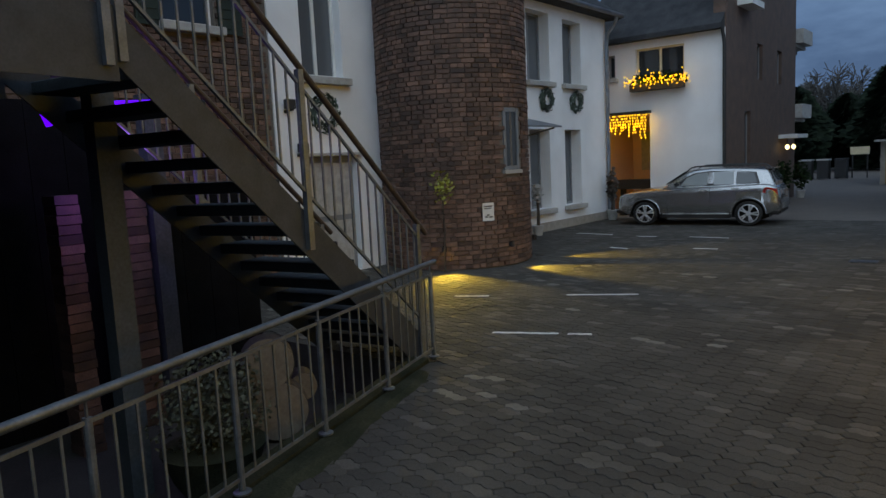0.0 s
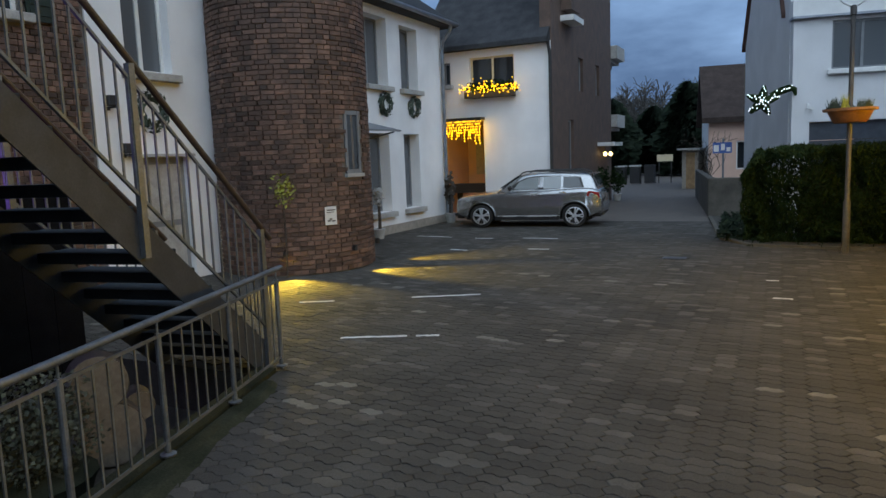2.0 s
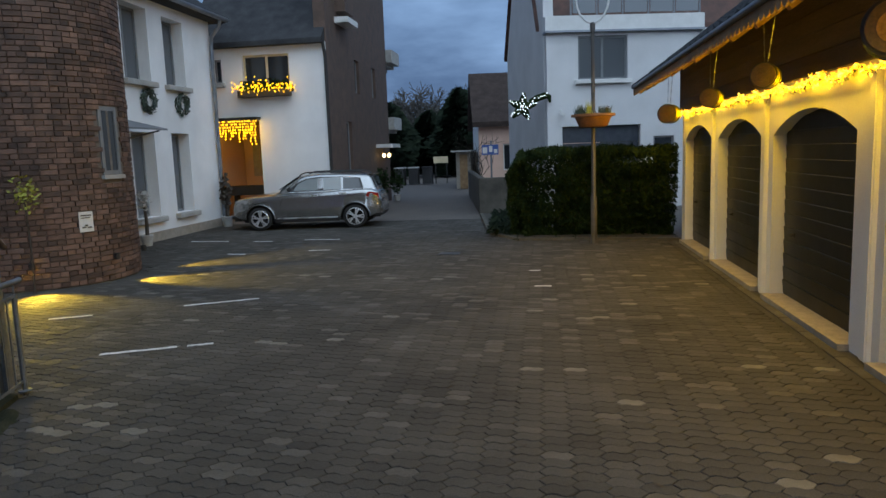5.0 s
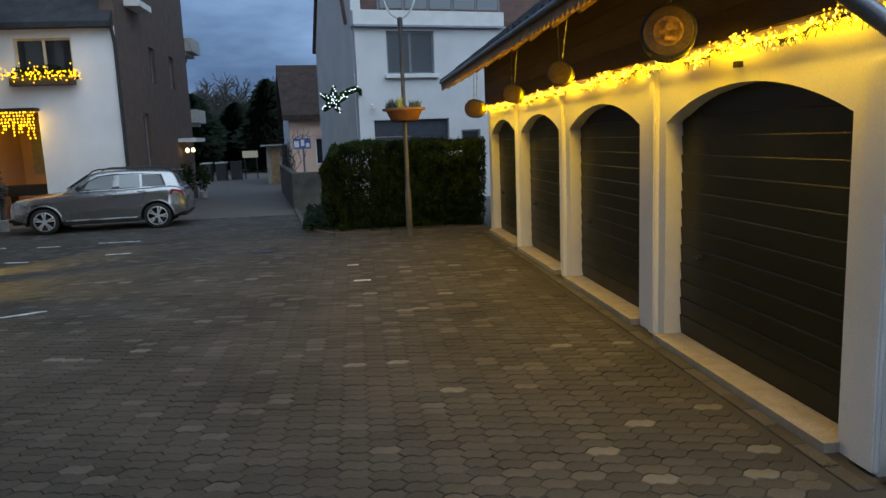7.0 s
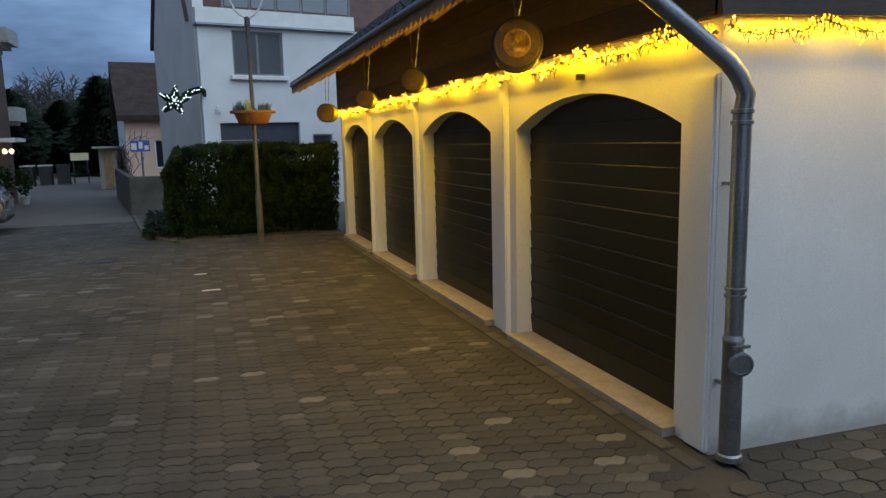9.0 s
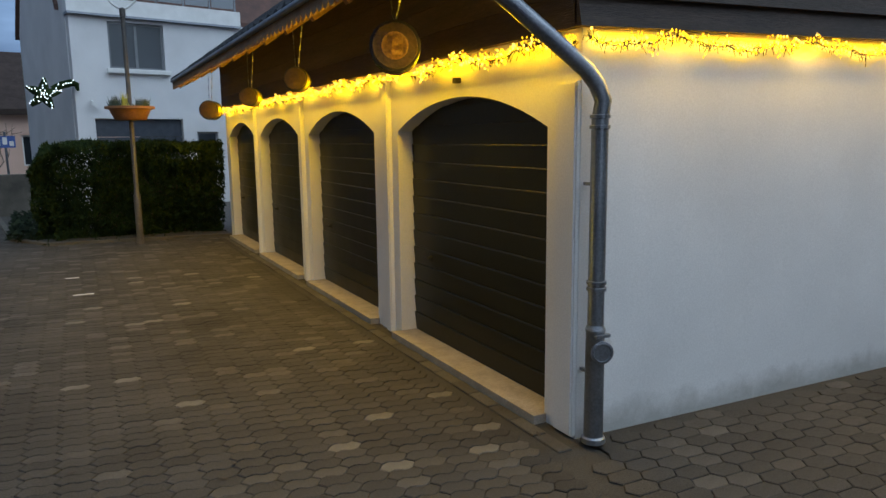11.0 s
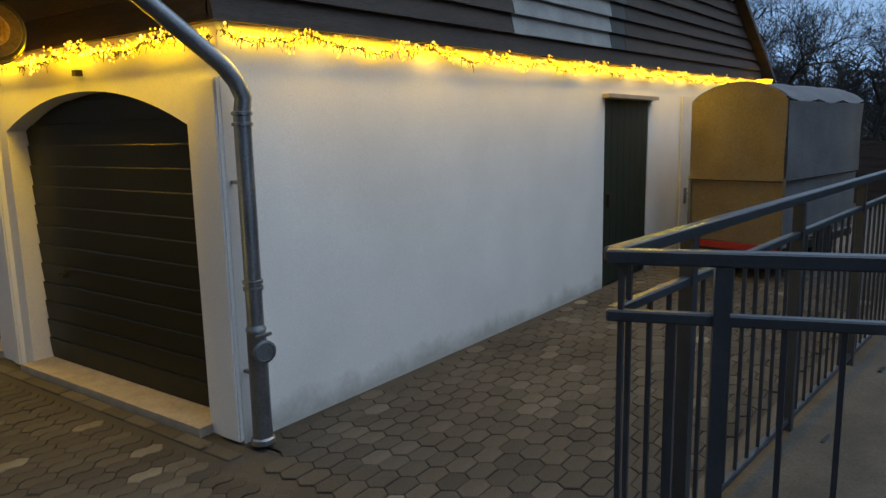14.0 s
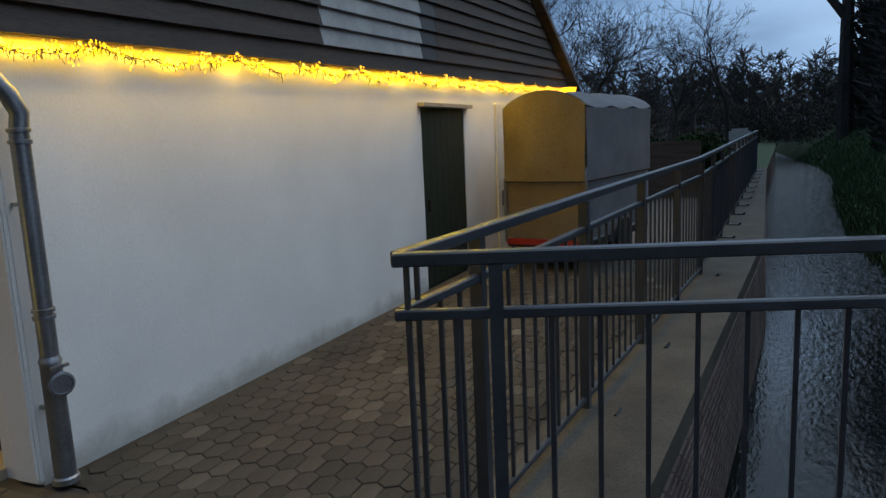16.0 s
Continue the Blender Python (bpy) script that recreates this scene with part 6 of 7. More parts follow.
TAIL_RED = surface("tail_red", (0.22, 0.01, 0.01), (0.30, 0.02, 0.02), 0.25)
LAMP_GLASS = glass("lamp_glass", (0.35, 0.37, 0.38), 0.1)
for side in (-1, 1):
    def sw(x, z, out=0.0):
        zt, wt, wb = along(CAB, x)
        f = min(max((z - 1.085) / max(zt - 0.10 - 1.085, 0.05), 0), 1)
        top = wt + (wb - wt) * 0.15 + 0.012
        return (CX + x, CY + side * (wb * 0.995 + (top - wb * 0.995) * f + out), z)
    # dark surround of the side glass, then three panes
    part("window_surround", slab([sw(x, z, 0.006) for x, z in ((0.80, 1.13), (1.9, 1.135), (3.02, 1.18), (2.92, 1.485), (2.4, 1.535), (1.75, 1.545), (1.36, 1.50), (1.08, 1.37))], (0, -side * 0.03, 0)), BLACK, car)
    for poly in ([(0.98, 1.155), (1.69, 1.155), (1.70, 1.51), (1.40, 1.485), (1.13, 1.36)], [(1.86, 1.155), (2.37, 1.165), (2.36, 1.51), (1.86, 1.52)], [(2.43, 1.17), (2.96, 1.20), (2.87, 1.465), (2.43, 1.505)]):
        part("side_window", slab([sw(x, z, 0.012) for x, z in poly], (0, -side * 0.02, 0)), CAR_GLASS if poly[0][0] > 2.4 else CAR_GLASS_LIGHT, car)
    bm = bmesh.new()
    tube(bm, [sw(0.85, 1.105, 0.022), sw(1.9, 1.115, 0.022), sw(3.04, 1.155, 0.018)], 0.012, 6)
    part("chrome_strip", bm, ALLOY, car)
    bm = bmesh.new()
    box(bm, CX + 0.43, CX + 2.32, CY + side * 0.86 - 0.05, CY + side * 0.86 + 0.05, 0.22, 0.345)
    bevel(bm, 0.02, 2)
    part("sill_cladding", bm, BLACK, car)
    bm = bmesh.new()
    bar(bm, (CX + 0.50, CY + side * 0.918, 0.34), (CX + 2.26, CY + side * 0.918, 0.34), 0.02, 0.022)
    part("sill_strip", bm, ALLOY, car)
    bm = bmesh.new()
    bar(bm, (CX + 0.46, CY + side * 0.92, 0.60), (CX + 2.32, CY + side * 0.92, 0.60), 0.02, 0.045)
    bevel(bm, 0.008, 2)
    part("rub_strip", bm, PAINT, car)
    bm = bmesh.new()
    tube(bm, [(CX + 1.12, CY + side * 0.60, 1.56), (CX + 1.22, CY + side * 0.615, 1.645), (CX + 1.36, CY + side * 0.62, 1.685), (CX + 2.7, CY + side * 0.62, 1.685), (CX + 2.95, CY + side * 0.61, 1.66), (CX + 3.08, CY + side * 0.60, 1.58)], 0.020, 8)
    part("roof_rail", bm, BLACK, car, "black roof rail", True)
    bm = bmesh.new()
    box(bm, CX + 0.86, CX + 1.0, CY + side * 0.98 - 0.10, CY + side * 0.98 + 0.10, 1.13, 1.27)
    bevel(bm, 0.045, 3)
    part("mirror", bm, BLACK, car, "dark door mirror", True)
    for x, z in ((1.50, 1.0), (2.32, 1.045)):
        bm = bmesh.new()
        box(bm, CX + x, CX + x + 0.21, CY + side * 0.925 - 0.014, CY + side * 0.925 + 0.014, z - 0.018, z + 0.02)
        bevel(bm, 0.010, 2)
        part("door_handle", bm, ALLOY, car)
    for pts in (((0.66, 0.36), (0.60, 0.7), (0.72, 1.04)), ((1.76, 0.36), (1.77, 0.7), (1.78, 1.10)), ((2.26, 0.66), (2.44, 0.86), (2.47, 1.12))):
        bm = bmesh.new()
        tube(bm, [(CX + x, CY + side * 0.9185, z) for x, z in pts], 0.0045, 4)
        part("door_gap", bm, BLACK, car)
    bm = bmesh.new()
    prism(bm, [(-0.76, 0.72), (-0.40, 0.80), (-0.28, 0.90), (-0.52, 0.915), (-0.75, 0.87)], lambda u, v, d: Vector((CX + u, CY + side * (along(BELT, u)[2] * 0.99 - 0.01 + 0.02 * d), v)))
    part("headlight", bm, LAMP_GLASS, car)
    bm = bmesh.new()
    prism(bm, [(3.10, 0.93), (3.46, 0.86), (3.44, 1.02), (3.20, 1.07), (3.14, 1.05)], lambda u, v, d: Vector((CX + u, CY + side * (along(BELT, u)[2] * 0.99 - 0.015 + 0.03 * d), v)))
    part("tail_light", bm, TAIL_RED, car)
    for x in AXLES:
        w = Vector((CX + x, CY + side * 0.70, 0.345))
        bm = bmesh.new()
        ring_ = []
        for k in range(19):
            a = math.pi * k / 18
            ring_.append((CX + x + 0.43 * math.cos(a), CY + side * 0.905, 0.345 + 0.43 * math.sin(a)))
        tube(bm, ring_, 0.022, 6)
        part("wheel_arch", bm, PAINT, car, "", True)
        bm = bmesh.new()
        lathe(bm, (w.x, CY + side * 0.45, 0.36), [(0.40, 0.0), (0.41, 0.40)], 24, (0, side, 0))
        for v in bm.verts:
            v.co.z = max(v.co.z, 0.30)
        part("wheel_well", bm, SHADE_WELL_BLACK, car)
        bm = bmesh.new()
        lathe(bm, w, [(0.20, 0.0), (0.32, 0.0), (0.345, 0.04), (0.345, 0.17), (0.330, 0.20), (0.262, 0.215), (0.252, 0.06)], 34, (0, side, 0), False)
        tyre = part("wheel", bm, TYRE, car, "", True)
        bm = bmesh.new()
        lathe(bm, w + Vector((0, side * 0.02, 0)), [(0.0, 0.06), (0.24, 0.08)], 30, (0, side, 0), False)
        part("brake_disc", bm, BLACK, tyre)
        bm = bmesh.new()
        lathe(bm, w + Vector((0, side * 0.04, 0)), [(0.248, 0.04), (0.258, 0.17), (0.243, 0.18), (0.234, 0.10)], 34, (0, side, 0), False)
        lathe(bm, w + Vector((0, side * 0.15, 0)), [(0.065, 0), (0.065, 0.05), (0.045, 0.06), (0, 0.06)], 14, (0, side, 0))
        for k in range(5):
            a = k * 2 * math.pi / 5 + 0.3 + 0.35 * x
            for da in (-0.17, 0.17):
                bar(bm, w + Vector((0.04 * math.cos(a), side * 0.19, 0.04 * math.sin(a))), w + Vector((0.245 * math.cos(a + da), side * 0.20, 0.245 * math.sin(a + da))), 0.040, 0.04, (0, 1, 0))
        part("rim", bm, ALLOY, tyre, "silver five-spoke alloy rim")
part("windscreen", slab([(CX + x, CY + y, z) for x, y, z in ((0.56, -0.70, 1.185), (0.56, 0.70, 1.185), (1.085, 0.60, 1.545), (1.085, -0.60, 1.545))], (-0.012, 0, 0.018)), CAR_GLASS, car)
part("rear_window", slab([(CX + x, CY + y, z) for x, y, z in ((3.375, -0.62, 1.20), (3.375, 0.62, 1.20), (3.25, 0.56, 1.50), (3.25, -0.56, 1.50))], (0.022, 0, 0.008)), CAR_GLASS, car)
bm = bmesh.new()
box(bm, CX + 3.10, CX + 3.34, CY - 0.60, CY + 0.60, 1.555, 1.585)
bevel(bm, 0.012, 2)
part("spoiler", bm, PAINT, car)
bm = bmesh.new()
box(bm, CX - 0.86, CX - 0.78, CY - 0.42, CY + 0.42, 0.62, 0.86)
bevel(bm, 0.02, 2)
part("grille", bm, BLACK, car)
bm = bmesh.new()
box(bm, CX - 0.88, CX - 0.50, CY - 0.80, CY + 0.80, 0.28, 0.52)
bevel(bm, 0.08, 3)
part("bumper", bm, BLACK, car, "dark lower bumper")
bm = bmesh.new()
box(bm, CX + 3.12, CX + 3.56, CY - 0.82, CY + 0.82, 0.40, 0.70)
bevel(bm, 0.07, 3)
part("bumper", bm, PAINT, car)
bm = bmesh.new()
box(bm, CX + 3.10, CX + 3.52, CY - 0.78, CY + 0.78, 0.30, 0.46)
bevel(bm, 0.05, 2)
part("skirt", bm, BLACK, car)
bm = bmesh.new()
box(bm, CX - 0.6, CX + 3.2, CY - 0.44, CY + 0.44, 0.2, 0.6)
part("underbody", bm, BLACK, car)
car.location, car.rotation_euler, car.scale = (-5.6, 19.53, 0), (0, 0, radians(6)), (0.92, 0.93, 0.88)

# ---- garage: light strings, barrels, downpipe, side doors ----


def light_string(name, path, seed, count, label, droop=0.03, spread=0.055):
    """Twisted wires and many warm bulbs hung along a line; path(t) gives the point at t from 0 to 1, and out the way from the wall."""
    root = thing(name, path(0.5, 0, 0), label, "string lights")
    r = random.Random(seed)
    ph = r.uniform(0, 6)
    wave = lambda t: -0.062 - droop * math.sin(t * 76 + ph + 1.1 * math.sin(t * 23)) - 0.4 * droop * math.sin(t * 191)
    for j in range(2):
        pts = [path(k / 320, 0.014 + 0.012 * j, wave(k / 320) - 0.014 * j + 0.006 * math.sin(k * 1.7 + 2 * j)) for k in range(321)]
        bm = bmesh.new()
        tube(bm, pts, 0.0045, 4, False)
        for k in range(1100):
            p = Vector(r.choice(pts)) + Vector((r.gauss(0, 0.01), r.gauss(0, 0.01), 0))
            bar(bm, p, p + Vector((r.gauss(0, 0.016), r.gauss(0, 0.016), r.gauss(-0.012, 0.024))), 0.003)
        part("wire", bm, WIRE, root, "dark twisted cable")
    warm, hot = [], []
    for _ in range(count):
        t = r.random()
        clump = 0.6 + 0.5 * math.sin(t * 210 + 2 * math.sin(t * 77))
        p = path(t, r.uniform(0.012, 0.065), wave(t) + max(min(r.gauss(-0.004, spread * 0.62 * clump), 0.05), -0.085))
        (hot if r.random() < 0.22 else warm).append(p)
    for pts, mat, size in ((warm, BULB, 0.0068), (hot, BULB_HOT, 0.0078)):
        bm = bmesh.new()
        bulbs(bm, pts, size)
        tagged(part("bulb", bm, mat, root, "warm white bulbs"), kind="stuff")


light_string("string_lights", lambda t, o, z: Vector((GX - 0.03 - o, GY0 + 0.0 + t * (GY1 - GY0), 2.50 + z)), 1, 3200, "thick string of warm lights under the garage eaves", 0.022)
light_string("string_lights", lambda t, o, z: Vector((GX + t * 11.9, side_y(GX + t * 11.9) - 0.03 - o, clad_z(GX + t * 11.9) + z)), 2, 2600, "string of warm lights along the garage side wall", 0.026)

# far ends: string-light glow put into the yellow; also the near barrel's mark
BARREL_LIT_END_MARK = surface("barrel_lit_end_and_mark", (0.28, 0.16, 0.055), (0.42, 0.26, 0.10), 0.6, 5, 50, 0.3, stain=0.3)
BARREL_SIDE = surface("barrel_stave", (0.05, 0.032, 0.02), (0.10, 0.065, 0.04), 0.6, 5, 50, 0.3, stain=0.3)
# end of the near barrel, coloured without that glow
BARREL_DARK = surface("barrel_end_dark", (0.07, 0.05, 0.03), (0.13, 0.095, 0.06), 0.6, 5, 50, 0.3, stain=0.3)
ax = Vector((-0.45, -1, 0)).normalized()
for y, z, r_ in ((5.92, 2.56, 0.185), (8.6, 2.53, 0.125), (10.95, 2.47, 0.125), (14.2, 2.42, 0.165)):
    c = Vector((2.95, y, z))
    root = thing("hanging_barrel", c, "small wooden barrel hung on chains under the eaves", "barrel", "hanging barrels")
    bm = bmesh.new()
    lathe(bm, c, [(r_ * 0.88, -0.2), (r_ * 1.0, -0.08), (r_ * 1.02, 0.0), (r_ * 1.0, 0.06), (r_ * 0.9, 0.16)], 24, ax)
    part("shell", bm, BARREL_SIDE, root, "", True)
    for h in (-0.14, 0.03, 0.13):
        bm = bmesh.new()
        lathe(bm, c + ax * h, [(r_ * 0.99, -0.014), (r_ * 1.035, -0.012), (r_ * 1.035, 0.012), (r_ * 0.99, 0.014)], 24, ax)
        part("hoop", bm, BLACK, root)
    bm = bmesh.new()
    lathe(bm, c + ax * 0.15, [(r_ * 0.80, 0), (r_ * 0.80, 0.008), (0, 0.01)], 24, ax)
    part("end_board", bm, BARREL_DARK if y < 6 else BARREL_LIT_END_MARK, root)
    bm = bmesh.new()
    lathe(bm, c + ax * 0.161, [(r_ * 0.55, 0), (r_ * 0.55, 0.004), (r_ * 0.48, 0.005), (r_ * 0.48, 0.0)], 20, ax)
    bar(bm, c + ax * 0.165 + Vector((-0.03, 0, -0.05)), c + ax * 0.165 + Vector((0.05, -0.02, -0.05)), 0.006, 0.03)
    bar(bm, c + ax * 0.165 + Vector((-0.02, 0, 0.03)), c + ax * 0.165 + Vector((0.03, -0.02, 0.03)), 0.006, 0.05)
    part("painted_mark", bm, BARREL_LIT_END_MARK if y < 6 else BARREL_SIDE, root)
    for k in (-0.14, 0.14):
        bm = bmesh.new()
        p0, p1 = c + ax * k * 0.6 + Vector((0, 0, r_ * 0.9)), Vector((2.95 + abs(k) * 0.2, y + k * 1.6, roof_z(2.95) - 0.02))
        for j in range(9):
            a, b_ = p0.lerp(p1, j / 9), p0.lerp(p1, (j + 0.85) / 9)
            bar(bm, a, b_, 0.014 if j % 2 else 0.006, 0.006 if j % 2 else 0.014)
        part("chain", bm, ZINC, root)

pipe = thing("downpipe", (3.45, 4.06, 0), "grey zinc downpipe with an inspection cap", "downpipe")
PX, PY = 3.405, 4.06
bm = bmesh.new()
pts = [(2.50, 4.35, 2.98), (2.56, 4.33, 2.90), (2.70, 4.29, 2.78), (3.22, 4.115, 2.335), (3.32, 4.085, 2.25), (3.38, 4.065, 2.17), (3.42, 4.056, 2.08), (PX, PY, 1.98), (PX, PY, 0.42)]
tube(bm, pts, 0.05, 16)
part("pipe", bm, ZINC, pipe, "", True)
for z in (1.99, 1.93, 1.02, 0.98, 0.73):
    bm = bmesh.new()
    lathe(bm, (PX, PY, z), [(0.05, -0.012), (0.06, -0.009), (0.06, 0.009), (0.05, 0.012)], 16)
    part("collar", bm, ZINC, pipe, "", True)
bm = bmesh.new()
lathe(bm, (PX, PY, 0.0), [(0.075, 0.02), (0.072, 0.05), (0.06, 0.06), (0.057, 0.72), (0.062, 0.73), (0.05, 0.76)], 16)
part("standpipe", bm, ZINC, pipe, "", True)
bm = bmesh.new()
lathe(bm, (PX + 0.01, PY - 0.045, 0.60), [(0.07, 0), (0.07, 0.022), (0.055, 0.026), (0.052, 0.02), (0.0, 0.02)], 20, (-0.35, -1, 0))
bar(bm, (PX - 0.05, PY - 0.06, 0.70), (PX + 0.06, PY - 0.06, 0.70), 0.018)
part("inspection_cap", bm, ZINC, pipe)
for z in (1.6, 0.45):
    bm = bmesh.new()
    bar(bm, (PX, PY + 0.04, z), (PX, 4.19, z), 0.02)
    part("bracket", bm, ZINC, pipe)

sp_ = lambda u, v, d: Vector((u, side_y(u) + d, v))
root = thing("door", sp_(9.7, 0, 0), "dark green boarded door with a small lintel", "door")
bm = bmesh.new()
boxp(bm, sp_, 8.54, 9.88, 0.0, 2.21, 0.02, 0.06)
part("leaf", bm, DOOR_GREEN, root)
for k in range(7):
    bm = bmesh.new()
    boxp(bm, sp_, 8.56 + k * 0.187, 8.74 + k * 0.187, 0.03, 2.19, 0.006, 0.019)
    part("board", bm, DOOR_GREEN, root)
bm = bmesh.new()
boxp(bm, sp_, 8.46, 10.0, 2.215, 2.26, -0.09, 0.05)
part("lintel", bm, STONE_TRIM, root)
bm = bmesh.new()
boxp(bm, sp_, 8.64, 8.69, 0.95, 1.1, -0.03, 0.006)
part("handle", bm, BLACK, root)
root = thing("door", sp_(12.5, 0, 0), "flush white door in the garage side wall", "door")
bm = bmesh.new()
boxp(bm, sp_, 11.1, 12.2, 0.03, 2.3, -0.035, -0.003)
part("leaf", bm, FRAME_WHITE, root)
bm = bmesh.new()
bar(bm, sp_(11.3, 0.9, -0.04), sp_(11.3, 0.9, -0.1), 0.02)
bar(bm, sp_(11.3, 0.9, -0.1), sp_(11.5, 0.9, -0.1), 0.02)
boxp(bm, sp_, 11.25, 11.35, 0.75, 0.98, -0.045, -0.036)
part("handle", bm, GALV, root)
bm = bmesh.new()
lathe(bm, sp_(12.4, 2.12, -0.002), [(0.06, 0), (0.06, 0.04), (0.03, 0.06)], 12, (0, -1, 0))
solid("wall_vent", bm, SILL, "small round vent on the white wall", "vent")
bm = bmesh.new()
box(bm, GX - 0.05, GX - 0.002, 5.64, 5.69, 2.29, 2.33)
solid("alarm_box", bm, BLACK, "small dark sensor above the garage door", "sensor")

# covered trailer
TARP = surface("tan_tarpaulin", (0.25, 0.215, 0.165), (0.33, 0.285, 0.22), 0.75, 2.5, 40, 0.3, stain=0.12)
TARP_GREY = surface("grey_tarpaulin", (0.26, 0.27, 0.29), (0.34, 0.35, 0.37), 0.7, 2.5, 40, 0.3, stain=0.12)
TA, TB = Vector((9.95, 3.42, 0)), Vector((9.72, 2.28, 0))
TAX = (TB - TA).normalized()
TDIR = Vector((-TAX.y, TAX.x, 0))
trailer = thing("covered_trailer", (11, 2.8, 0), "box trailer under a tan tarpaulin cover", "trailer")
tl = lambda u, v, d: TA + TAX * u + TDIR * d + Vector((0, 0, v))
W_ = (TB - TA).length


def tarp_panel(name, pts_fn, nu, nv, mat, label=""):
    bm = bmesh.new()
    vs = [[bm.verts.new(pts_fn(i / nu, j / nv)) for i in range(nu + 1)] for j in range(nv + 1)]
    for j in range(nv):
        for i in range(nu):
            bm.faces.new((vs[j][i], vs[j][i + 1], vs[j + 1][i + 1], vs[j + 1][i]))
    r_ = bmesh.ops.solidify(bm, geom=bm.faces[:], thickness=0.012)
    bmesh.ops.recalc_face_normals(bm, faces=bm.faces[:])
    part(name, bm, mat, trailer, label, True)


arch = lambda t: 2.16 + 0.22 * math.sin(math.pi * t) ** 0.7
fold = lambda u, v: 0.032 * math.sin(u * 9 + 3 * v) * (1 - abs(2 * v - 0.5)) + 0.025 * noise.noise(Vector((u * 2.5, v * 3, 4)))
tarp_panel("front_cover", lambda u, v: tl(u * W_, 1.22 + v * (arch(u) - 1.22), -0.02 + fold(u * W_, v)), 14, 10, TARP)
tarp_panel("front_panel", lambda u, v: tl(u * W_, 0.45 + v * 0.75, 0.02), 4, 4, TARP)
tarp_panel("side_cover", lambda u, v: tl(W_ + 0.01 + 0.4 * fold(u, v), 1.22 + v * (2.14 - 1.22), u * 2.6), 10, 8, TARP_GREY, "grey side of the cover")
tarp_panel("side_panel", lambda u, v: tl(W_ - 0.02, 0.45 + v * 0.75, u * 2.6), 4, 4, TARP_GREY)
tarp_panel("side_cover", lambda u, v: tl(-0.01, 0.45 + v * (2.14 - 0.45), u * 2.6), 4, 4, TARP)
tarp_panel("top_cover", lambda u, v: tl(-0.02 + u * (W_ + 0.04), arch(u) + 0.01 - 0.05 * math.sin(v * 9.4) ** 2, v * 2.6), 14, 12, TARP_GREY, "grey tarpaulin top")
for u in (0.0, W_):
    bm = bmesh.new()
    bar(bm, tl(u, 0.4, 0.0), tl(u, 1.25, 0.0), 0.035)
    part("corner_post", bm, GALV, trailer)
bm = bmesh.new()
bar(bm, tl(0, 1.21, -0.045), tl(W_, 1.21, -0.045), 0.012)
part("strap", bm, BLACK, trailer)
bm = bmesh.new()
bar(bm, tl(0, 0.4, 0.02), tl(W_, 0.4, 0.02), 0.05, 0.08)
part("tail_bar", bm, surface("red_reflector", (0.25, 0.02, 0.015), (0.32, 0.03, 0.02), 0.4), trailer)
bm = bmesh.new()
prism(bm, [(0, 0.32), (W_, 0.32), (W_, 0.42), (0, 0.42)], lambda u, v, d: tl(u, v, 0.03 + 2.5 * d))
part("floor", bm, BLACK, trailer)
for u in (0.05, W_ - 0.05):
    bm = bmesh.new()
    lathe(bm, tl(u, 0.3, 1.4), [(0.2, -0.08), (0.3, -0.08), (0.3, 0.08), (0.2, 0.08)], 20, TAX)
    part("wheel", bm, TYRE, trailer)
bm = bmesh.new()
bar(bm, tl(W_ - 0.05, 0.0, 0.1), tl(W_ - 0.05, 0.36, 0.1), 0.05)
part("prop_stand", bm, GALV, trailer)
bm = bmesh.new()
bar(bm, tl(0.05, 0.0, 0.1), tl(0.05, 0.36, 0.1), 0.05)
part("prop_stand", bm, GALV, trailer)
bm = bmesh.new()
lathe(bm, (14.6, 3.5, 2.55), [(0.02, -0.15), (0.06, -0.14), (0.13, 0.1), (0.14, 0.12), (0.0, 0.14)], 12)
bar(bm, (14.6, 3.5, 2.6), (14.6, side_y(14.6), 2.6), 0.03)
solid("eaves_lamp", bm, BULB, "warm glowing lamp at the gable corner", "lamp")

# ---- dark railing on the bridge and the embankment ----
RC = Vector((3.0, 1.715, 0))
RF = Vector((0.325, -0.946, 0)).normalized()
RL = Vector((1, -0.12, 0)).normalized()
LZ = lambda s: 0.0 + 0.0045 * s
TOP, MID = 1.48, 1.275


def baluster_run(thing_, origin, way, length, posts, lift, first=0.0, foot=True, step=0.1711):
    at = lambda s, z: origin + way * s + Vector((0, 0, z + lift(s)))
    for z, w, h in ((TOP - 0.045 - 0.0, 0.06, 0.05), (MID - 0.045, 0.04, 0.04), (0.10, 0.035, 0.035)):
        bm = bmesh.new()
        bar(bm, at(0, z), at(length, z), w, h)
        bevel(bm, 0.006, 1)
        part("top_rail" if z > 1.2 else "rail", bm, ANTHRACITE, thing_)
    for s in posts:
        bm = bmesh.new()
        bar(bm, at(s, 0.0 if foot else -0.1), at(s, TOP - 0.07), 0.06, 0.05, way)
        post = part("post", bm, ANTHRACITE, thing_)
        if foot:
            side = Vector((way.y, -way.x, 0))
            bm = bmesh.new()
            c = at(s, 0.006)
            bar(bm, c + side * -0.06, c + side * 0.22, 0.14, 0.014)
            bar(bm, c + side * 0.19, c + side * 0.225 + Vector((0, 0, 0.03)), 0.14, 0.03)
            part("foot_plate", bm, STEEL, post)
    s = first
    while s < length:
        if all(abs(s - p) > 0.05 for p in posts):
            bm = bmesh.new()
            bar(bm, at(s, 0.10), at(s, (TOP if s < 0.2 else MID) - 0.05), 0.018)
            part("baluster", bm, ANTHRACITE, thing_)
        s += step


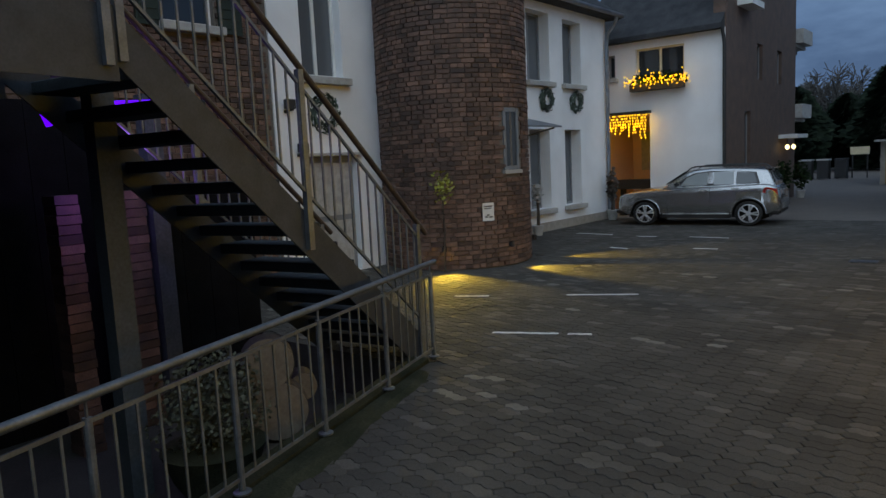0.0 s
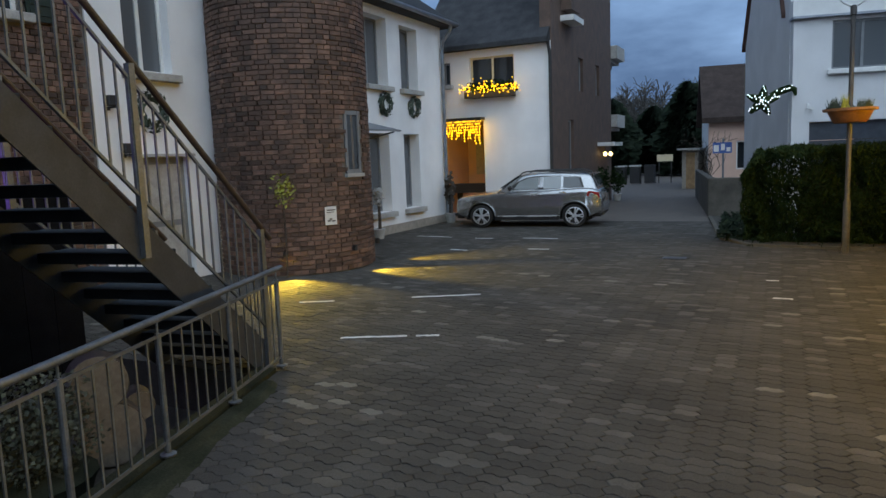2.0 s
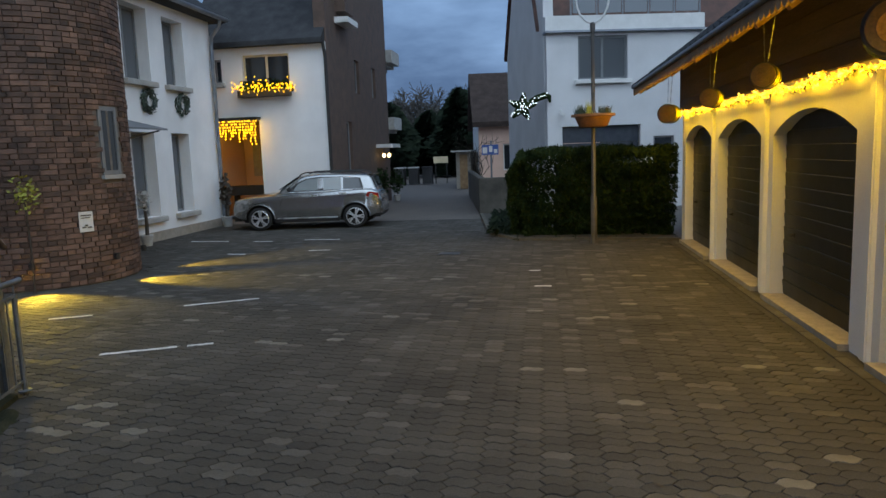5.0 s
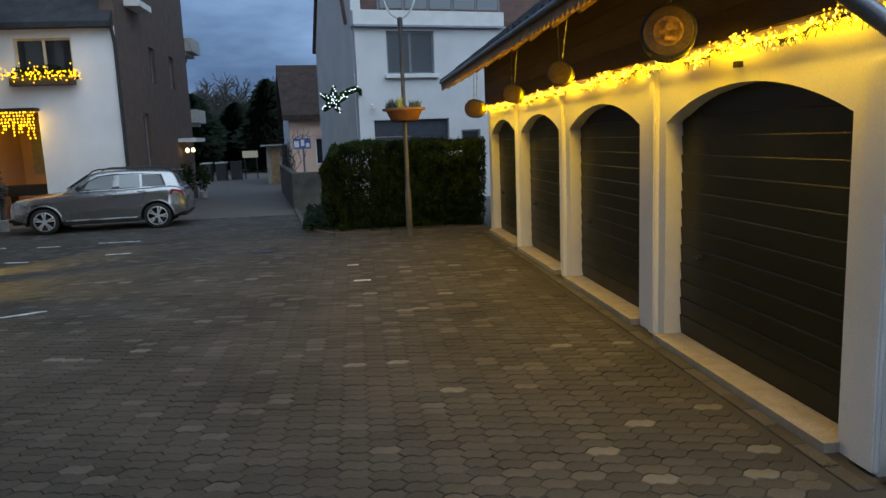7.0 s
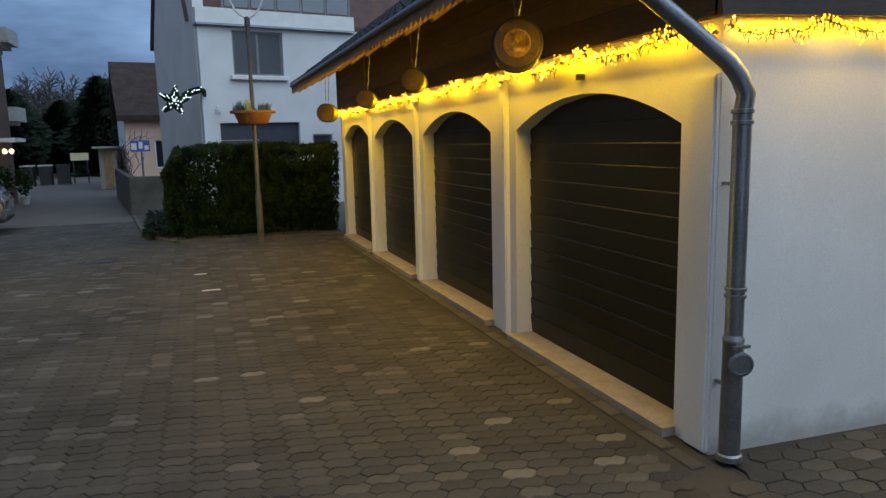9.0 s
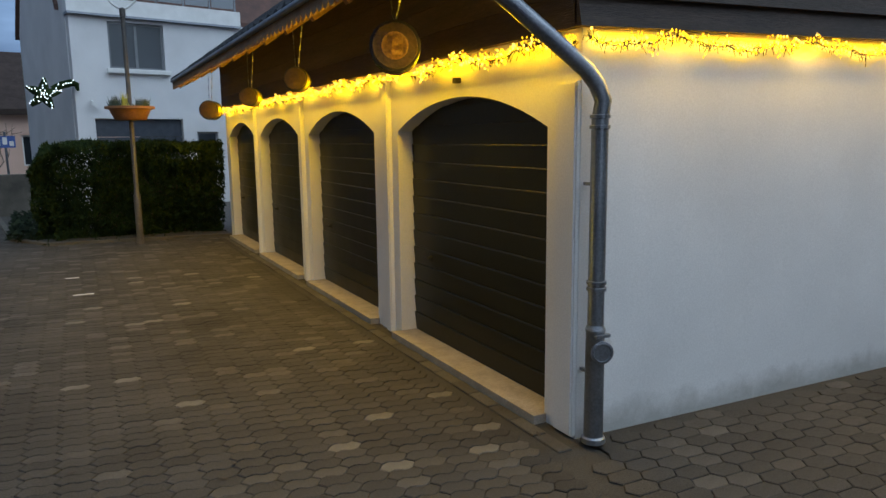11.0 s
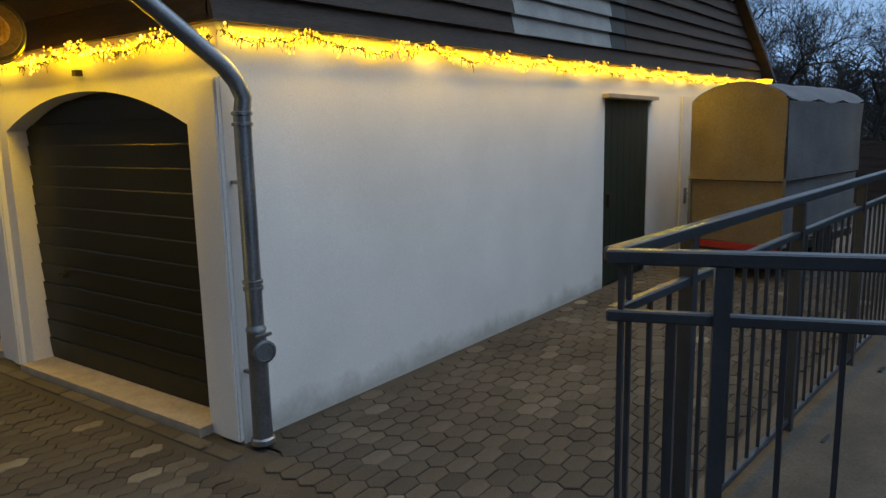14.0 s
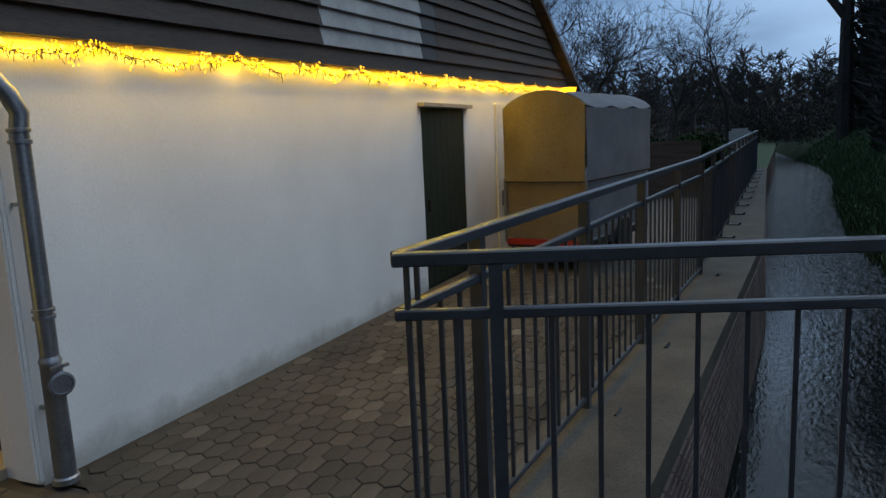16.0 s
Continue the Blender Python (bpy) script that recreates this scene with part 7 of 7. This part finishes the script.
fence_a = thing("bridge_railing", RC, "anthracite steel railing on the bridge edge", "railing")
baluster_run(fence_a, RC, RF, 5.2, (0.37, 2.46, 4.53), lambda s: 0.0, 0.05, step=0.1725)
fence_b = thing("bank_railing", RC + RL * 2, "anthracite steel railing along the stream wall", "railing")
baluster_run(fence_b, RC + RL * 0.03, RL, 6.6, (0.66, 2.2, 3.74, 5.28), LZ, 0.137)
baluster_run(fence_b, RC + RL * 6.64, Vector((1, -0.064, 0)).normalized(), 19.0, tuple(0.21 + 1.54 * k for k in range(13)), lambda s: LZ(s + 6.6), 0.04, step=0.11)

# ---- trees and bank beyond the stream ----
for k, (x, y, h, tr) in enumerate(((62, -7.4, 44, 0.62), (62, -9.5, 46, 0.72), (66, -12.5, 42, 0.6), (50, -12, 34, 0.45))):
    bare_tree((x, y, far_bank_z(x, far_bank_y(x) - y) - 0.2), h, 60 + k, 0.42, tr, 5, label="big dark bare tree on the far bank", budget=900, bend=0.025)
for k, (x, y, h) in enumerate(((60, 0.6, 12.5), (57, 10.4, 13.5), (60, 7.4, 11), (52, 12.6, 14), (60, 5.0, 10.5), (66, 3.4, 10), (47, 13.5, 14.5), (64, 9.0, 12), (70, -1.6, 7.5))):
    bare_tree((x, y, 0), h, 80 + k, 0.66, 0.24, 7, BARK, "bare winter tree beyond the stream", budget=6000)
thicket("scrub", "dark tangled scrub beyond the stream", (68, 82, -45, 40), 5.4, 80000, 3, 0.03, 0.7)
thicket("thicket", "dark ivy-grown tree tangle on the far bank", (55, 70, -28, -8.6), 32, 30000, 6, 0.16, 2.2)
thicket("scrub", "bare bushes along the stream path", (34, 50, 4, 26), 4.0, 16000, 4, 0.018, 0.7)
thicket("scrub", "dark bank scrub under the trees", (4.0, 44, -16, -6.4), 12, 80000, 5, 0.13, 1.1)
woods("woods", "distant bare woods beyond the stream", [(wr.uniform(80, 120), wr.uniform(-60, 60)) for _ in range(420)], 9, 8.5, 0.10)
bm = bmesh.new()
for _ in range(16000):
    x = 8 + wr.random() ** 1.5 * 60
    y0 = far_bank_y(x)
    d_ = abs(wr.gauss(0, 1.8))
    z = far_bank_z(x, d_) - 0.03
    c = Vector((x, y0 - d_, z))
    t = c + Vector((wr.gauss(0, 0.12), wr.gauss(0, 0.12), wr.uniform(0.12, 0.4)))
    s = Vector((0.02, 0.03, 0))
    bm.faces.new([bm.verts.new(p) for p in (c - s, c + s, t)])
solid("bank_grass", bm, GRASS, "rough dark grass on the stream bank", "grass", kind="stuff")
for k, (x, y, w, h) in enumerate(((29, 4.5, 2.2, 1.5), (33, 2.0, 1.6, 1.3), (38, 6.5, 3.0, 1.6), (27.5, 1.6, 0.8, 1.5))):
    bm = bmesh.new()
    leaf_cloud(bm, (x, y, h * 0.5), (w, w, h * 0.6), 1600, 0.16, 90 + k)
    solid("shrub", bm, LEAF_DARK, "dark evergreen shrub by the stream path", "shrub")
bm = bmesh.new()
box(bm, 20.0, 20.06, 1.3, 4.2, 0, 1.45)
solid("board_fence", bm, WOOD_DARK, "dark board fence behind the trailer", "fence")
bm = bmesh.new()
box(bm, 46, 47.6, -0.5, 0.7, 0, 1.5)
bevel(bm, 0.15, 2)
solid("parked_van", bm, SILL, "grey van parked far off by the stream", "van")

# ---- tower: window, sign, bricks ----
def on_tower(deg, r_, z):
    return Vector((TX + r_ * math.cos(radians(deg)), TY + r_ * math.sin(radians(deg)), z))


TX, TY, TR = -7.74, 11.77, 1.43
bm = bmesh.new()
lathe(bm, (TX, TY, 0), [(TR - 0.018, -0.1), (TR - 0.018, 9.5)], 72)
tower = solid("tower_wall", bm, MORTAR, "round tower wall of brown brick", "tower", kind="structure", smooth=True)
TW = (-14.0, 3.0, 1.72, 2.82)
root = thing("window", on_tower(-5.5, TR, 1.72), "narrow grey-framed window in the brick tower", "window")
bm = bmesh.new()
for a0, a1, z0, z1 in ((TW[0], TW[0] + 2.4, TW[2], TW[3]), (TW[1] - 2.4, TW[1], TW[2], TW[3]), (TW[0], TW[1], TW[3] - 0.07, TW[3]), (TW[0], TW[1], TW[2], TW[2] + 0.07)):
    vs = [on_tower(a, r_, z) for r_ in (TR - 0.03, TR + 0.012) for z in (z0, z1) for a in (a0, a1)]
    vv = [bm.verts.new(p) for p in vs]
    for q in ((0, 2, 3, 1), (4, 5, 7, 6), (0, 1, 5, 4), (2, 6, 7, 3), (0, 4, 6, 2), (1, 3, 7, 5)):
        bm.faces.new([vv[i] for i in q])
part("window_frame", bm, FRAME_GREY, root)
bm = bmesh.new()
vv = [bm.verts.new(on_tower(a, TR - 0.01, z)) for a, z in ((TW[0] + 2, TW[2] + 0.05), (TW[1] - 2, TW[2] + 0.05), (TW[1] - 2, TW[3] - 0.05), (TW[0] + 2, TW[3] - 0.05))]
bm.faces.new(vv)
part("pane", bm, WINDOW, root)
bm = bmesh.new()
vs = [on_tower(a, r_, z) for r_ in (TR - 0.02, TR + 0.06) for z in (TW[2] - 0.07, TW[2] - 0.004) for a in (TW[0] - 1, TW[1] + 1)]
vv = [bm.verts.new(p) for p in vs]
for q in ((0, 2, 3, 1), (4, 5, 7, 6), (0, 1, 5, 4), (2, 6, 7, 3), (0, 4, 6, 2), (1, 3, 7, 5)):
    bm.faces.new([vv[i] for i in q])
part("sill", bm, SILL, root)

root = thing("notice_sign", on_tower(-30, TR + 0.02, 0.85), "white notice plate with dark lines on the tower", "sign")
nrm = Vector((math.cos(radians(-30)), math.sin(radians(-30)), 0))
tan = Vector((-nrm.y, nrm.x, 0))
sg = lambda u, v, d: on_tower(-30, TR + 0.02, 0) + tan * u + nrm * (0.02 + d) + Vector((0, 0, v))
bm = bmesh.new()
boxp(bm, sg, -0.11, 0.11, 0.84, 1.16, -0.012, 0.0)
part("plate", bm, FRAME_WHITE, root)
for u0, u1, v0, v1 in ((-0.08, 0.08, 1.09, 1.11), (-0.08, 0.06, 1.055, 1.07), (-0.07, -0.01, 0.9, 0.925), (-0.03, 0.02, 0.93, 0.955), (0.01, 0.08, 0.895, 0.92)):
    bm = bmesh.new()
    boxp(bm, sg, u0, u1, v0, v1, 0.002, 0.004)
    part("print_bar", bm, BLACK, root)

# floor spots at the tower's foot
for deg, to in ((-62, (-6.0, 9.35, 0)), (-12, (-4.9, 11.35, 0)), (28, (-4.7, 13.6, 0))):
    p = on_tower(deg, TR + 0.07, 0.32)
    root = thing("wall_spot", p, "small dark spot lamp low on the tower", "lamp", "tower spot lamps")
    bm = bmesh.new()
    lathe(bm, p + Vector((0, 0, 0.01)), [(0.02, 0), (0.045, 0.01), (0.045, 0.1), (0.02, 0.11)], 12)
    part("housing", bm, BLACK, root)
    bm = bmesh.new()
    bar(bm, p + Vector((0, 0, 0.06)), on_tower(deg, TR - 0.01, 0.38), 0.025)
    part("bracket", bm, BLACK, root)

CB, LB = 0.0833, 0.25
NB = 36


def brick_data(name, w, h, dpt, prouds):
    me = bpy.data.meshes.new(name)
    x, y, z, c = w / 2, dpt, h / 2, 0.005
    vs = [(-x, 0, -z), (x, 0, -z), (x, 0, z), (-x, 0, z), (-x, -y + c, -z), (x, -y + c, -z), (x, -y + c, z), (-x, -y + c, z), (-x + c, -y, -z + c), (x - c, -y, -z + c), (x - c, -y, z - c), (-x + c, -y, z - c)]
    fs = [(0, 1, 5, 4), (1, 2, 6, 5), (2, 3, 7, 6), (3, 0, 4, 7), (4, 5, 9, 8), (5, 6, 10, 9), (6, 7, 11, 10), (7, 4, 8, 11), (8, 9, 10, 11)]
    me.from_pydata(vs, [], fs)
    me.materials.append(BRICK)
    me.update()
    return me


BRICK_HALF = brick_data("brick", 0.118, 0.071, 0.045, 0)
BRICK_FULL = brick_data("brick", 0.238, 0.071, 0.045, 0)
bv, bf = [], []
br = random.Random(5)
base_of = {True: [v.co.copy() for v in BRICK_HALF.vertices], False: [v.co.copy() for v in BRICK_FULL.vertices]}
faces_of = [tuple(p.vertices) for p in BRICK_FULL.polygons]


def lay(m, header):
    k = len(bv)
    bv.extend([tuple(m @ v) for v in base_of[header]])
    bf.extend([tuple(i + k for i in f) for f in faces_of])


singles = 0
for course in range(84):
    z = 0.045 + course * CB
    header_row = course % 2 == 0
    n_ = NB * 2 if header_row else NB
    step = 360.0 / n_
    for k in range(n_):
        deg = -180 + (k + (0.25 if course % 4 == 1 else 0.0)) * step
        if not -155 < deg < 50:
            continue
        if TW[0] - 2.5 < deg < TW[1] + 2.5 and TW[2] - 0.1 < z < TW[3] + 0.04:
            continue
        out = TR + 0.006 + br.uniform(-0.004, 0.006) + (0.012 if br.random() < 0.04 else 0)
        p = on_tower(deg, out, z)
        m = Matrix.Translation(p) @ Matrix.Rotation(radians(deg + 90 + br.uniform(-0.5, 0.5)), 4, "Z")
        m = m @ Matrix.Translation((0, 0.0, 0))
        # the brick's front looks outward
        m = Matrix.Translation(p) @ Matrix.Rotation(radians(deg) + math.pi / 2, 4, "Z")
        m = m @ Matrix.Translation((0, 0.044, 0))
        if singles < 300 and course < 16 and -120 < deg < 0:
            ob = new("brick", BRICK_HALF if header_row else BRICK_FULL)
            ob.parent = tower
            ob.matrix_basis = m
            singles += 1
        else:
            lay(m, header_row)
# bricks of the main house, seen between the stair's balusters
for course in range(98):
    z = -0.4 + course * CB
    header_row = course % 2 == 0
    w = 0.125 if header_row else 0.25
    y = 0.5 + (0.06 if course % 4 == 1 else 0.0)
    while y < 8.2:
        inside = (BR_WIN[0] - w / 2 < y < BR_WIN[1] + w / 2 and BR_WIN[2] - 0.15 < z < BR_WIN[3] + 0.03) or (4.2 - w / 2 < y < 5.3 + w / 2 and z < 2.03)
        if not inside:
            lay(Matrix.Translation((MAIN_X - 0.028 - 0.01 + br.uniform(-0.003, 0.004), y, z)) @ Matrix.Rotation(math.pi / 2, 4, "Z"), header_row)
        y += w
me = bpy.data.meshes.new("bricks")
me.from_pydata(bv, [], bf)
me.materials.append(BRICK)
me.update()
rest = new("brickwork", me)
rest.parent = tower
tagged(rest, kind="stuff")

# brick facing of the stream wall
bv, bf = [], []
for course in range(16):
    z = -0.20 - course * CB
    x = 3.5 + (0.125 if course % 2 else 0)
    while x < 22:
        lay(Matrix.Translation((x, bank_y(x) + 0.035 - 0.06 * (course / 17), z)) @ Matrix.Rotation(math.atan(bank_y(x + 0.5) - bank_y(x - 0.5)), 4, "Z"), False)
        x += LB
me = bpy.data.meshes.new("bricks")
me.from_pydata(bv, [], bf)
me.materials.append(BRICK)
me.update()
rest = new("wall_brickwork", me)
rest.parent = bpy.data.objects["retaining_wall"]
me.materials[0] = STREAM_BRICK
tagged(rest, kind="stuff")

# ---- paving stones ----


def paver_shape(half, flat, h, wave):
    """A six-sided stone; wave bends its two long edges alike, so that the stones still interlock."""
    edge = [(-flat, 0.0), (-flat * 0.55, wave), (-flat * 0.15, wave * 0.6), (flat * 0.15, -wave * 0.6), (flat * 0.55, -wave), (flat, 0.0)] if wave else [(-flat, 0.0), (flat, 0.0)]
    outer_ = [(-half + 0.004, 0)] + [(u, -h + 0.003 + v) for u, v in edge] + [(half - 0.004, 0)] + [(u, h - 0.003 + v) for u, v in reversed(edge)]
    k = len(outer_)
    inner_ = [(u * 0.95, v * 0.91) for u, v in outer_]
    vs = [(u, v, -0.02) for u, v in outer_] + [(u, v, -0.004) for u, v in outer_] + [(u, v, 0.0) for u, v in inner_]
    fs = [tuple(range(2 * k, 3 * k))] + [(i, (i + 1) % k, (i + 1) % k + k, i + k) for i in range(k)] + [(i + k, (i + 1) % k + k, (i + 1) % k + 2 * k, i + 2 * k) for i in range(k)]
    return vs, fs


def in_yard(x, y):
    if (x - TX) ** 2 + (y - TY) ** 2 < (TR + 0.12) ** 2 or (x > 3.05 and y > 4.05):
        return False
    if y > 5.95:
        return x < 3.24
    return x > rail_left_x(y) + 0.12 and (x < 3.24 if y > 1.9 else x < RC.x + 0.343 * (1.715 - y) - 0.06)


def in_alley(x, y):
    if 3.2 < x < 3.62 and 3.9 < y < 4.25:
        return False
    return 3.24 <= x < 12 and bank_y(x) + 0.86 < y < side_y(x) - 0.1 and y > 1.3


pr = random.Random(9)


def pave(name, inside, bounds, shape, pitch, h, singles_in, limit):
    """Lays stones over a stretch; those inside singles_in become pieces of their own."""
    vs, fs = shape
    ones = []
    for mat in (PAVER, PAVER_PALE, PAVER_MID):
        me = bpy.data.meshes.new("paving_stone")
        me.from_pydata(vs, [], fs)
        me.materials.append(mat)
        me.update()
        ones.append(me)
    pv, pf, pm, near = [], [], [], 0
    x0, x1, y0, y1 = bounds
    a0, a1, b0, b1 = singles_in
    for col in range(int((x1 - x0) / pitch)):
        x = x0 + col * pitch
        y = y0 + (h if col % 2 else 0)
        while y < y1:
            if inside(x, y):
                worn = noise.noise(Vector((x * 0.5, y * 0.9, 7.0))) + 0.5 * noise.noise(Vector((x * 1.9, y * 2.6, 2.0)))
                tone = 1 if pr.random() < (0.010 + 0.05 * max(worn, 0) if y < 12 else 0.0) else (2 if pr.random() < 0.10 + 0.5 * max(worn, 0) else 0)
                m = Matrix.Translation((x, y, pr.uniform(-0.003, 0.002))) @ Euler((pr.gauss(0, 0.012), pr.gauss(0, 0.008), pr.gauss(0, 0.014))).to_matrix().to_4x4()
                if near < limit and a0 < x < a1 and b0 < y < b1:
                    ob = new("paving_stone", ones[tone])
                    ob.parent = ground
                    ob.matrix_basis = m
                    near += 1
                else:
                    k = len(pv)
                    pv.extend([tuple(m @ Vector(v)) for v in vs])
                    pf.extend([tuple(i + k for i in f) for f in fs])
                    pm.extend([tone] * len(fs))
            y += 2 * h
    me = bpy.data.meshes.new(name)
    me.from_pydata(pv, [], pf)
    for mat in (PAVER, PAVER_PALE, PAVER_MID):
        me.materials.append(mat)
    me.polygons.foreach_set("material_index", pm)
    me.update()
    rest = new(name, me)
    rest.parent = ground
    tagged(rest, kind="stuff")


pave("paving", in_yard, (-8.5, 3.3, -2.0, 20.55), paver_shape(0.115, 0.070, 0.056, 0.013), 0.185, 0.056, (1.2, 2.9, 3.6, 6.2), 200)
pave("alley_paving", in_alley, (3.29, 12.0, 0.0, 4.3), paver_shape(0.115, 0.070, 0.0675, 0.0), 0.185, 0.0675, (3.5, 5.2, 2.2, 3.9), 100)
